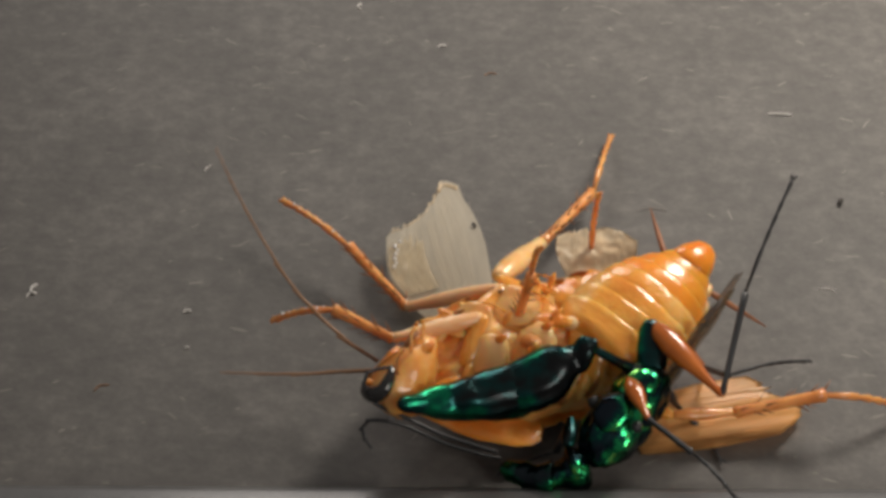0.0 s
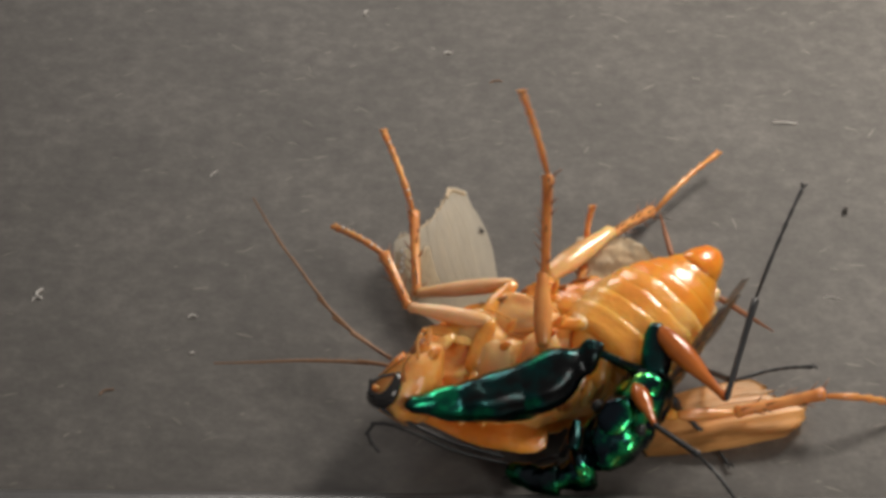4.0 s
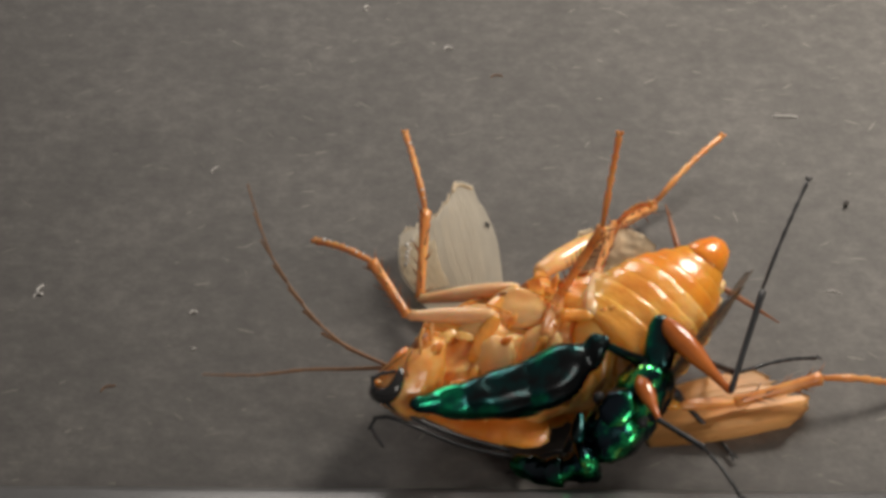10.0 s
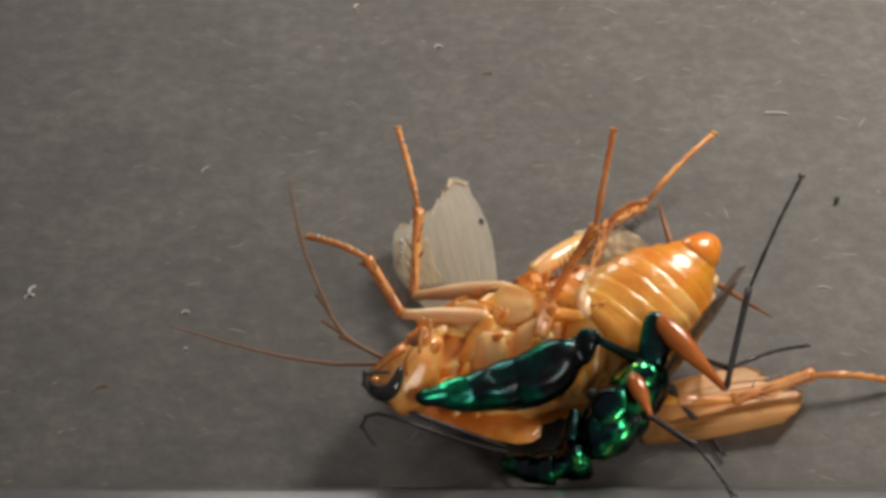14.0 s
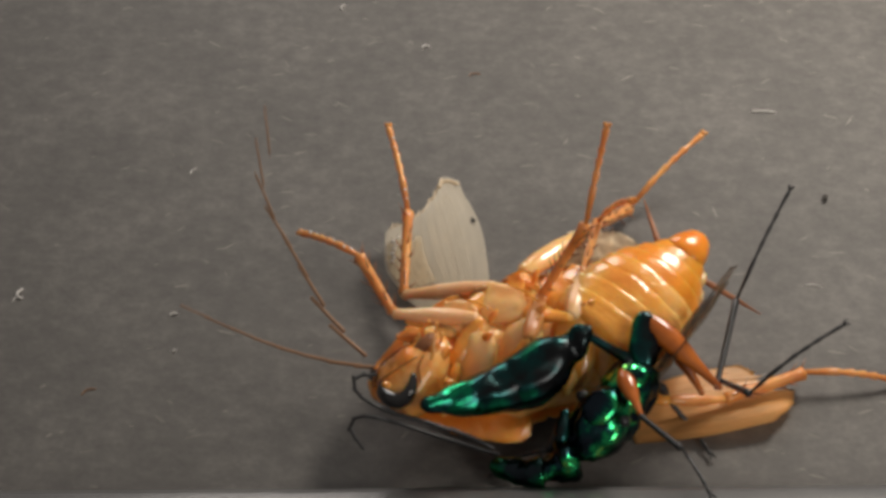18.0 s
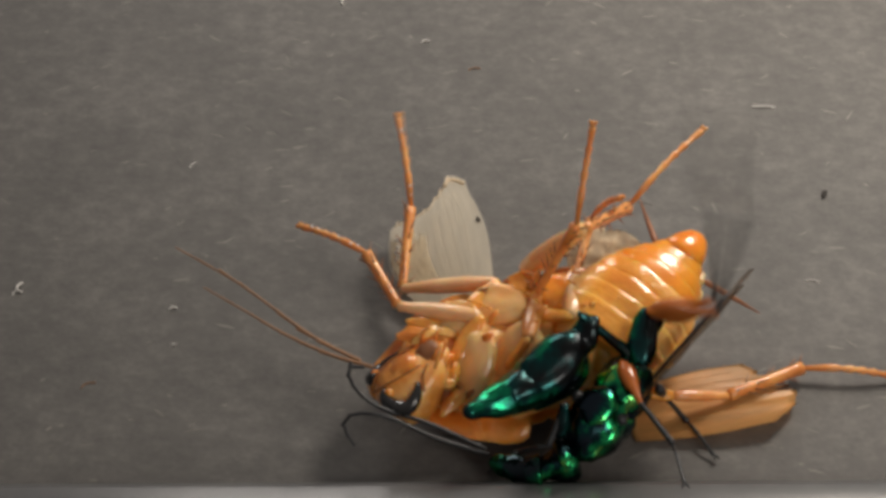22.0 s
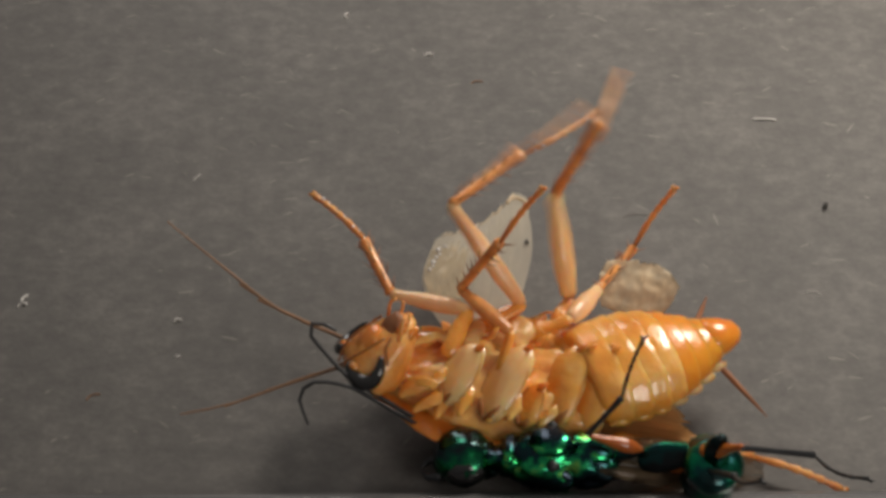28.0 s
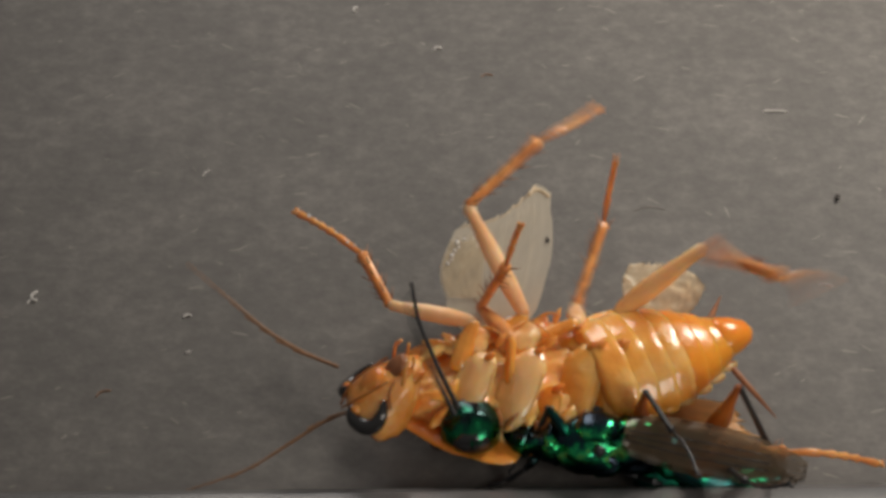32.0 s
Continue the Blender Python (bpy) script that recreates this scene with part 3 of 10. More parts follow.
    part("lip", bulge(1.5, [(0, 0.55), (0.4, 0.8), (0.85, 0.6), (1, 0.3)], 12, 0.35), SPINE, head).matrix_basis = pose(4.2 * M, 0, 0.95 * M, 0, 10, 0)
    insect_leg(root, ROACH, "front_far", (7.44, 5.97, 6.06), (0.58, 0.34, 0.24), (LEG_PALE, LEG, LEG), 24, "", 8)
    insect_leg(root, ROACH, "front_near", (5.41, 4.03, 4.81), (0.55, 0.34, 0.24), (LEG_PALE, LEG, LEG), 20, "", 8)
    insect_leg(root, ROACH, "mid_near", (4.48, 6.01, 6.05), (0.54, 0.31, 0.21), (LEG, LEG, LEG), 18)
    insect_leg(root, ROACH, "mid_far", (4.15, 6.23, 6.27), (0.6, 0.31, 0.21), (LEG_PALE, LEG, LEG), 18)
    insect_leg(root, ROACH, "hind_far", (6.56, 7.46, 7.39), (0.76, 0.38, 0.22), (CREAM, LEG, LEG), 22)
    insect_leg(root, ROACH, "hind_near", (3.72, 5.37, 5.81), (0.42, 0.38, 0.24), (LEG, LEG, LEG), 20)
    for key in ("front_far", "front_near", "mid_near", "mid_far", "hind_far", "hind_near"):
        hip(root, ROACH, key, 3.2, 0.54, BELLY)
    feeler(root, ROACH, "far_feeler", 8, 2.76, 0.14, 0.045, FEELER)
    feeler(root, ROACH, "near_feeler", 8, 1.92, 0.14, 0.045, FEELER)
    ROACH["hind_wing"] = torn_wing(root)
    drop = None
    for x, y, r in ((4.9, 2.15, 0.1), (4.55, 2.5, 0.15), (4.2, 2.35, 0.1), (3.9, 2.5, 0.12), (3.5, 2.6, 0.14), (3.15, 2.55, 0.1), (2.85, 2.7, 0.12)):
        m = pose(x * M, y * M, 0.62 * M) @ Matrix.Diagonal((r * 10, r * 10, r * 10, 1))
        if drop is None:
            drop = part("wet_bead", bulge(0.2, [(-0.5, 0.02), (-0.35, 0.07), (0.0, 0.1), (0.35, 0.07), (0.5, 0.02)], 10), BEAD, ROACH["hind_wing"])
            drop.matrix_basis = m
        else:
            twin(drop, ROACH["hind_wing"], m)
    ROACH["hind_wing_small"] = fan_wing("hind_wing", root, 3.9, 5.0, LOBE, "crumpled cream-white wing", (0.72, 0.92, 1.0, 0.98, 0.92, 0.74), 0.1, 2, 3, 0.14)
    ROACH["forewing"] = fan_wing("forewing", root, 10.0, 5.2, TEGMEN, "amber leathery wing with a frayed end, spread on the card", (0.82, 1.0, 1.06, 0.96, 0.8), 0.12, 3, 9)
    return root


# ---- the wasp ----
def wasp_body():
    root = new("emerald_wasp")
    tagged(root, "metallic emerald wasp with rust-red thighs clinging to the cockroach", "wasp")
    WASP["thorax"] = t = part("thorax", bulge(6.2, [(-0.08, 0.5), (0.0, 1.1), (0.1, 1.5), (0.28, 1.85), (0.46, 1.72), (0.53, 1.45), (0.565, 1.42), (0.62, 1.56), (0.76, 1.68), (0.9, 1.42), (1.0, 0.8), (1.03, 0.3)], 26, 0.95), GREEN, root, "pitted emerald thorax", (0.3, 1.1, 0.8, 0.8, 1))
    part("back_shield", bulge(2.6, [(0, 0.3), (0.2, 1.0), (0.6, 1.15), (0.9, 0.7), (1, 0.2)], 16, 0.5), GREEN, t).matrix_basis = pose(1.0 * M, 0, 1.45 * M)
    part("rump_shield", bulge(1.9, [(0, 0.5), (0.3, 1.1), (0.8, 1.0), (1, 0.4)], 16, 0.5), GREEN, t).matrix_basis = pose(4.0 * M, 0, 1.15 * M, 0, 12, 0)
    for side in (-1, 1):
        part("wing_root", bulge(0.7, [(0, 0.15), (0.4, 0.4), (1, 0.15)], 10), BLACK, t).matrix_basis = pose(2.0 * M, side * 1.5 * M, 1.1 * M)
        part("side_shield", bulge(2.2, [(0, 0.25), (0.3, 0.85), (0.7, 0.8), (1, 0.2)], 14, 0.6), GREEN, t).matrix_basis = pose(1.6 * M, side * 1.25 * M, -0.3 * M, side * -80, 0, 0)
    WASP["pronotum"] = p = part("pronotum", bulge(2.6, [(-0.05, 0.35), (0.1, 0.6), (0.45, 0.85), (0.6, 1.15), (0.85, 1.3), (1.05, 0.9)], 18, 0.9), GREEN, root, "", (0.25, 0.8, 0.7, 0.7, 1))
    part("collar", bulge(0.8, [(0, 0.6), (0.3, 1.1), (0.7, 1.1), (1, 0.6)], 16, 0.5), GREEN, p).matrix_basis = pose(1.5 * M, 0, 0.75 * M)
    part("neck", tube(bmesh.new(), spline([(0.6, 0, 0), (-0.3, 0.4, -0.05), (-1.1, 1.2, -0.1), (-1.9, 2.1, -0.2)], 4), [1.0, 0.95, 0.9, 0.85, 0.8, 0.75, 0.75, 0.75, 0.72, 0.7, 0.6, 0.5, 0.3], 14), DUSK, p, "", (0.1, 0.6, 0.5, 0.5, 1))
    WASP["head"] = h = part("head", bulge(3.3, [(-0.04, 0.45), (0.06, 1.1), (0.25, 1.65), (0.52, 1.86), (0.78, 1.58), (0.95, 0.9), (1.02, 0.35)], 24, 0.92), DUSK, root, "round emerald head", (0.16, 1.2, 1.0, 1.0, 1))
    for side in (-1, 1):
        part("eye", bulge(2.1, [(0, 0.15), (0.25, 0.62), (0.6, 0.7), (0.9, 0.4), (1, 0.12)], 14, 0.5), EYE, h, "dark oval eye").matrix_basis = pose(0.65 * M, side * 1.55 * M, 0.35 * M, side * -75, 0, -side * 4)
        part("jaw", tube(bmesh.new(), spline([(0.3, side * 0.7, -0.7), (-0.4, side * 0.6, -0.9), (-0.85, side * 0.1, -0.95)], 4), [0.32, 0.32, 0.3, 0.28, 0.25, 0.22, 0.18, 0.12, 0.05], 8), BLACK, h)
    def sagging(length, start, profile):
        rows = []
        for u, k in profile:
            x = start + length * u
            sag = -2.0 * (1 - (1 - x / 5.5) ** 2) if x < 5.5 else -2.0 + 0.8 * ((x - 5.5) / 5.5) ** 2
            rows.append((length * u, 0, sag, k, k))
        return loft(bmesh.new(), rows, 26)

    WASP["gaster_front"] = part("gaster", sagging(5.2, 0, [(-0.06, 0.25), (0.0, 0.5), (0.06, 0.84), (0.13, 0.98), (0.19, 0.86), (0.23, 0.92), (0.34, 1.4), (0.48, 1.66), (0.7, 1.68), (0.9, 1.56), (1.0, 1.3)]), TEAL, root, "glossy dark emerald abdomen", (0.16, 1.6, 1.0, 1.0, 1))
    r = part("gaster_tip", sagging(8.5, 3.4, [(0.0, 0.5), (0.06, 1.15), (0.14, 1.5), (0.25, 1.56), (0.38, 1.45), (0.48, 1.3), (0.5, 1.33), (0.62, 1.14), (0.64, 1.06), (0.66, 1.08), (0.79, 0.86), (0.81, 0.79), (0.92, 0.56), (0.975, 0.42), (1.0, 0.15)]), TEAL, root, "tapering dark emerald abdomen tip", (0.16, 1.5, 0.8, 0.8, 1))
    WASP["gaster_rear"] = r
    WASP["petiole"] = part("petiole", bulge(5.0, [(-0.05, 0.4), (0.25, 0.3), (0.7, 0.22), (0.95, 0.28), (1.02, 0.15)], 12), TEAL, root, "", (0.1, 0.6, 0.4, 0.4, 1))
    bm = bmesh.new()
    bm2 = bmesh.new()
    for b, ln, wd, zz in ((bm, 10.0, 2.9, 0.1), (bm2, 8.9, 2.3, -0.1)):
        rows = []
        for i in range(17):
            u = i / 16
            w = wd * math.sin(math.pi * min(1, 0.1 + 0.88 * u ** 0.9)) ** 0.4 + 0.05
            rows.append([b.verts.new((ln * u, (k / 5 - 0.5) * w, zz + 0.12 * (k / 5 - 0.5) ** 2 + 0.04 * math.sin(k * 2.1 + i))) for k in range(6)])
        for i in range(16):
            for k in range(5):
                b.faces.new((rows[i][k], rows[i + 1][k], rows[i + 1][k + 1], rows[i][k + 1]))
        bmesh.ops.solidify(b, geom=b.faces[:], thickness=0.03)
    w = part("wing", bm, SMOKE, root, "folded smoky brown wings")
    WASP["wing"] = w
    part("under_wing", bm2, SMOKE, w)
    for k in range(3):
        part("vein", tube(bmesh.new(), spline([(0.1, -0.3 + 0.25 * k, 0.16), (4, -0.5 + 0.45 * k, 0.2), (8.0, -0.4 + 0.4 * k, 0.2)], 5), 0.035, 5), BLACK, w)
    insect_leg(root, WASP, "hind_near", (6.04, 6.58, 7.45), (0.76, 0.2, 0.13), (RUST, BLACK, BLACK), 0, "rust-red swollen thigh")
    insect_leg(root, WASP, "hind_far", (4.51, 6.57, 6.62), (0.7, 0.2, 0.13), (RUST, BLACK, BLACK), 0, "rust-red swollen thigh")
    insect_leg(root, WASP, "mid_near", (3.32, 3.73, 4.17), (0.55, 0.18, 0.12), (RUST, BLACK, BLACK), 0, "rust-red thigh")
    insect_leg(root, WASP, "mid_far", (1.56, 2.07, 2.74), (0.4, 0.17, 0.12), (BLACK, BLACK, BLACK))
    insect_leg(root, WASP, "front_near", (2.01, 2.60, 2.28), (0.42, 0.2, 0.13), (TEAL, BLACK, BLACK))
    insect_leg(root, WASP, "front_far", (0.99, 1.54, 1.55), (0.35, 0.18, 0.13), (TEAL, BLACK, BLACK))
    for key, ln, r in (("hind_near", 3.3, 0.8), ("hind_far", 3.0, 0.66), ("mid_near", 1.7, 0.4)):
        hip(root, WASP, key, ln, r, TEAL, "coxa")
    feeler(root, WASP, "far_feeler", 16, 0.77, 0.16, 0.11, BLACK)
    feeler(root, WASP, "near_feeler", 16, 0.75, 0.17, 0.1, BLACK)
    return root


roach = cockroach()
wasp = wasp_body()


# ---- lint and grit on the card ----
def fleck(name, x, y, length, turn, r, mat, label, curl=0.15):
    r *= 0.7
    pts = spline([(-length / 2, 0, r), (-length / 6, curl * length, r * 1.4), (length / 5, curl * length * 0.7, r * 1.6), (length / 2, -curl * length * 0.3, r)], 4)
    ob = part(name, tube(bmesh.new(), pts, [r * 0.5] + [r] * (len(pts) - 2) + [r * 0.4], 6), mat)
    ob.matrix_basis = pose(x * M, y * M, 0, 0, 0, turn)
    return tagged(ob, label, name.replace("_", " "), "specks on the card")


for name, x, y, length, turn, r, mat, label, curl in (
        ("lint", -26.1, -4.2, 0.9, 100, 0.11, LINT, "white curled fluff on the card", 0.35),
        ("lint", -26.3, -4.7, 0.7, 40, 0.07, LINT, "white curled fluff on the card", 0.3),
        ("fibre", 23.2, 14.0, 1.7, -3, 0.085, LINT, "straight white fibre on the card", 0.03),
        ("fibre", -16.3, 7.9, 0.75, 60, 0.05, LINT, "short white fibre on the card", 0.1),
        ("lint", -16.3, -6.2, 0.5, 20, 0.09, LINT, "tiny white fluff on the card", 0.3),
        ("fibre", -16.0, -9.4, 0.3, 20, 0.08, LINT, "white dot of dust on the card", 0.1),
        ("fibre", 24.1, -3.9, 1.0, -10, 0.05, LINT, "short white fibre on the card", 0.1),
        ("lint", -0.5, 21.8, 0.6, 20, 0.1, LINT, "small white fluff on the card", 0.3),
        ("lint", -6.6, 26.9, 0.7, 90, 0.09, LINT, "small white fluff on the card", 0.3),
        ("fibre", 3.0, 18.5, 0.9, 15, 0.06, FEELER, "reddish fibre on the card", 0.2),
        ("fibre", -20.8, -12.8, 1.0, 35, 0.06, FEELER, "short tan fibre on the card", 0.2),
        ("fibre", 13.5, 3.6, 2.2, 3, 0.035, FLECK, "thin pale fibre on the card", 0.14),
        ("grit", 26.1, 4.5, 0.4, 70, 0.24, GRIT, "dark grain on the card", 0.05)):
    fleck(name, x, y, length, turn, r, mat, label, curl)


def paper_flecks():
    """Short pale fibres pressed into the card, too many to count."""
    rng = random.Random(4)
    bm = bmesh.new()
    for _ in range(300):
        x, y, a = rng.uniform(-34, 34), rng.uniform(-22, 40), rng.gauss(0, 0.5)
        n, w, z = rng.uniform(0.15, 0.7), rng.uniform(0.03, 0.07), 0.006
        c, s = math.cos(a), math.sin(a)
        bm.faces.new([bm.verts.new((x + c * u - s * v, y + s * u + c * v, z + dz)) for u, v, dz in ((-n, 0, 0), (-n * 0.4, -w, 0), (n * 0.5, -w * 0.8, 0.01), (n, 0, 0), (n * 0.4, w, 0.02), (-n * 0.5, w * 0.7, 0.02))])
    ob = part("paper_fibres", bm, FLECK)
    return tagged(ob, "pale short fibres scattered over the dark card", "fibres", kind="stuff")


paper_flecks()


def motions():
    walk(roach, limb([(0, 3.21, -13.52, 0, 0, 0, 0), (9, 3.41, -13.5, 0, 0, 0, 0), (17, 3.43, -13.22, 0, 0, 0, 0), (22, 3.56, -13.75, 0, 0, 0, 0), (22.5, 3.31, -14.21, 0, 0, 0, 0), (23, 3.04, -15.07, 0, 0, 0, 0), (24, 2.85, -15.15, 0, 0, 0, 0), (25, 2.76, -14.97, 0, 0, 0, 0), (28, 3.36, -14.55, 0, 0, 0, 0), (30, 3.52, -14.43, 0, 0, 0, 0), (30.5, 3.25, -15.02, 0, 0, 0, 0), (31, 2.93, -15.71, 0, 0, 0, 0), (32, 3.12, -15.6, 0, 0, 0, 0)]))
    walk(ROACH['thorax'], limb([(0, -5.07, -1.55, 4, 17, 0, 18), (9, -5.24, -1.8, 4, 19, 0, 18), (17, -5.28, -1.83, 4, 19, 0, 18), (22, -5.39, -1.72, 4, 18, 0, 18), (22.5, -5.48, -1.13, 4, 12, 0, 11), (23, -5.58, -0.08, 4, 0, 0, 4), (24, -5.62, 0, 4, 0, 0, 4), (25, -5.72, 0.37, 4, -4, 0, 4), (28, -5.78, 0.5, 4, -5, 0, 4), (30, -5.71, 0.3, 4, -3, 0, 4), (30.5, -5.74, 0.07, 4, 0, 0, 4), (31, -5.83, -0.25, 4, 2, 0, 4), (32, -5.66, -0.27, 4, 3, 0, 4)]))
    walk(ROACH['abdomen'], limb([(0, 6.17, 0.38, 4, 47, 10, 14), (9, 6.36, 0.86, 4, 46, 11, 14), (17, 6.57, 0.86, 4, 47, 10, 14), (22, 6.5, 0.76, 4, 49, 10, 14), (22.5, 6.13, 0.89, 4, 38, 10, 8), (23, 5.9, 0.08, 4, 35, 6, 2), (24, 5.96, 0.23, 4, 35, 3, 2), (25, 6.04, -0.37, 4, 28, 0, 2), (28, 5.78, -0.5, 4, 22, 0, 0), (30, 5.69, -0.54, 4, 24, 0, 0), (30.5, 5.82, -0.19, 4, 21, 0, 0), (31, 6, 0.24, 4, 19, 0, 0), (32, 5.82, 0.26, 4, 20, 0, 0)]))
    walk(ROACH['head'], limb([(0, -6.95, -4.5, 2.6, 47, 46, -60), (9, -7, -4.6, 2.7, 47, 46, -59), (13, -7.1, -4.4, 2.7, 42, 46, -51), (14.5, -6.8, -4.3, 2.6, 40, 46, -47), (17, -6.2, -4.05, 2.4, 38, 45, -40), (19, -6.19, -3.75, 1.88, 35, 43, -24), (22, -6.49, -3.65, 1.64, 34, 41, -20), (22.5, -6.8, -2.7, 2, 30, 42, -24), (23, -7.13, -1.76, 2.3, 27, 43, -27), (24, -7.45, -1.46, 2.65, 28, 41, -25), (25, -7.8, -0.95, 2.7, 27, 44, -20), (28, -8.3, -0.5, 2.8, 26, 48, -14), (30, -8.2, 0.1, 2.8, 25, 49, -14), (30.5, -8.15, -1.4, 2.9, 22, 50, -14), (31, -7.95, -2.8, 3, 20, 50, -14), (32, -8.35, -4.0, 3.5, 25, 48, -16)]))
    walk(ROACH['hind_wing'], limb([(0, -3.54, 7.1, 1.1, 97, 6, -1), (8, -3.5, 7.4, 1.1, 96, 5, -2), (13, -3.35, 7.4, 1.1, 95, 5, -2), (19, -3.1, 7.4, 1.1, 95, 5, -3), (22, -3.0, 7.5, 1.1, 94, 5, -3), (22.5, -2.4, 7.0, 1.7, 89, 8, -8), (23, -1.6, 6.1, 2.8, 83, 10, -10), (24, -1.39, 6.03, 2.76, 83, 11, -11), (25, -1.3, 5.9, 3, 80, 9, -8), (28, -1.66, 5.4, 3.36, 78, 6, -5), (30, -1.5, 5.5, 3.5, 78, 7, -7), (31, -0.95, 5.6, 4, 76, 8, -8), (32, -1.09, 5.1, 4.2, 76, 10, 0)]))
    walk(ROACH['hind_wing_small'], limb([(0, 5.74, 7.04, 3, 83, 19, 0), (2.2, 5.78, 7.1, 3, 83, 18, 0), (3, 5.8, 7.13, 3, 68, 19, 0), (9, 5.92, 7.31, 3, 72, 20, 0), (17, 6.2, 6.5, 3, 67, 21, 0), (22, 6.25, 6.7, 3, 64, 22, 0), (22.5, 7.09, 6.82, 3, 69, 23, 0), (23, 7.94, 7.34, 3, 72, 20, 0), (24, 8.1, 6.76, 3, 70, 17, 0), (25, 8.85, 5.84, 3, 62, 17, 0), (28, 8.1, 5.53, 3, 60, 25, 0), (30, 8.55, 5.49, 3, 56, 23, 0), (30.5, 8.86, 5.92, 3, 58, 21, 0), (31, 9.23, 6.43, 3, 60, 20, 0), (32, 9.14, 5.98, 3, 63, 16, 0)]))
    walk(ROACH['forewing'], limb([(0, 7.7, -3.1, 0.45, 14, -1, 0), (9, 7.7, -2.4, 0.45, 14, -1, 0), (17, 7.9, -2.7, 0.45, 14, -1, 0), (22, 7.9, -2.4, 0.45, 13, -1, 0), (22.5, 8.3, -2.7, 0.45, 8, -1, 0), (23, 8.1, -2.5, 0.45, 6, -1, 0), (23.5, 7.9, -2.3, 0.45, 2, -1, 0), (24, 7.6, -2.1, 0.45, 0, -1, 0), (25, 4.35, -0.67, 1, -10, 0, 0), (28, 2.38, -0.95, 1, -14, 0, 0), (30, 2.27, -1.28, 1, -14, 0, 0), (30.5, 3.31, -1.01, 1, -14, 0, 0), (31, 4.41, -0.65, 1, -14, 0, 0), (32, 5.08, -0.5, 1, -13, 0, 0)]))
    walk(ROACH['front_far.hip'], limb([(0, 0.07, 3.83, 5.5, -132, -11, 0), (3, 0.3, 4.91, 5.5, -125, -9, 1), (9, 0.39, 4.07, 5.5, -134, -9, 0), (17, 0.37, 3.63, 5.5, -139, -10, -1), (22, 0.24, 4.06, 5.5, -134, -10, 0), (22.5, 1.71, 4.17, 5.5, -147, -11, -2), (23, 1.56, 4, 5.5, -151, -15, -3), (24, 1.8, 5.35, 5.5, -139, -13, 0), (25, 2.09, 4.71, 5.5, -148, -13, -3), (28, 1.77, 3.94, 5.5, -156, -15, -4), (29, 1.58, 5.01, 5.5, -142, -14, 0), (30, 1.56, 4.68, 5.5, -145, -15, -2), (30.5, 1.41, 5.11, 5.5, -140, -14, 0), (31, 1.38, 5.2, 5.5, -139, -13, 0), (32, 1.48, 3.49, 5.5, -157, -16, -5)]))
    walk(ROACH['front_far.femur'], limb([(0, 0.07, 3.83, 5.5, 157, -32, 0), (1.9, 0.21, 4.51, 5.5, 157, -33, -0), (3, 0.3, 4.91, 5.5, 155, -29, -1), (6, 0.35, 4.49, 5.5, 152, -30, -3), (9, 0.39, 4.07, 5.5, 155, -29, -1), (17, 0.37, 3.63, 5.5, 151, -29, -3), (22, 0.24, 4.06, 5.5, 151, -28, -3), (22.5, 1.71, 4.17, 5.5, 119, 6, -10), (22.9, 1.58, 4.02, 5.5, 117, 20, -9), (23, 1.56, 4, 5.5, 127, 19, -12), (23.1, 1.57, 4.04, 5.5, 129, 25, -13), (23.5, 1.68, 4.67, 5.5, 137, 6, -15), (23.9, 1.77, 5.31, 5.5, 122, 5, -14), (24, 1.8, 5.35, 5.5, 129, 1, -14), (24.1, 1.83, 5.34, 5.5, 136, 11, -15), (25, 2.09, 4.71, 5.5, 142, -7, -15), (25.5, 2.04, 4.58, 5.5, 143, -6, -15), (27.5, 1.83, 4.06, 5.5, 126, 20, -13), (27.9, 1.79, 3.95, 5.5, 147, 33, -22), (28, 1.77, 3.94, 5.5, 146, 47, -21), (28.1, 1.75, 3.97, 5.5, 139, 37, -17), (28.9, 1.59, 4.98, 5.5, 135, 4, -16), (29, 1.58, 5.01, 5.5, 142, 3, -16), (29.1, 1.58, 5, 5.5, 141, 10, -16), (29.5, 1.57, 4.85, 5.5, 128, 4, -15), (29.9, 1.56, 4.69, 5.5, 132, 10, -15), (30, 1.56, 4.68, 5.5, 124, 25, -12), (30.1, 1.54, 4.72, 5.5, 117, 28, -9), (30.5, 1.41, 5.11, 5.5, 126, 3, -12), (31, 1.38, 5.2, 5.5, 128, 14, -12), (31.1, 1.38, 5.18, 5.5, 133, 18, -13), (31.9, 1.47, 3.75, 5.5, 138, 38, -16), (31.96, 1.48, 3.53, 5.5, 124.4, 33.75, -7.5), (32, 1.48, 3.49, 5.5, 122, 33, -6)]))
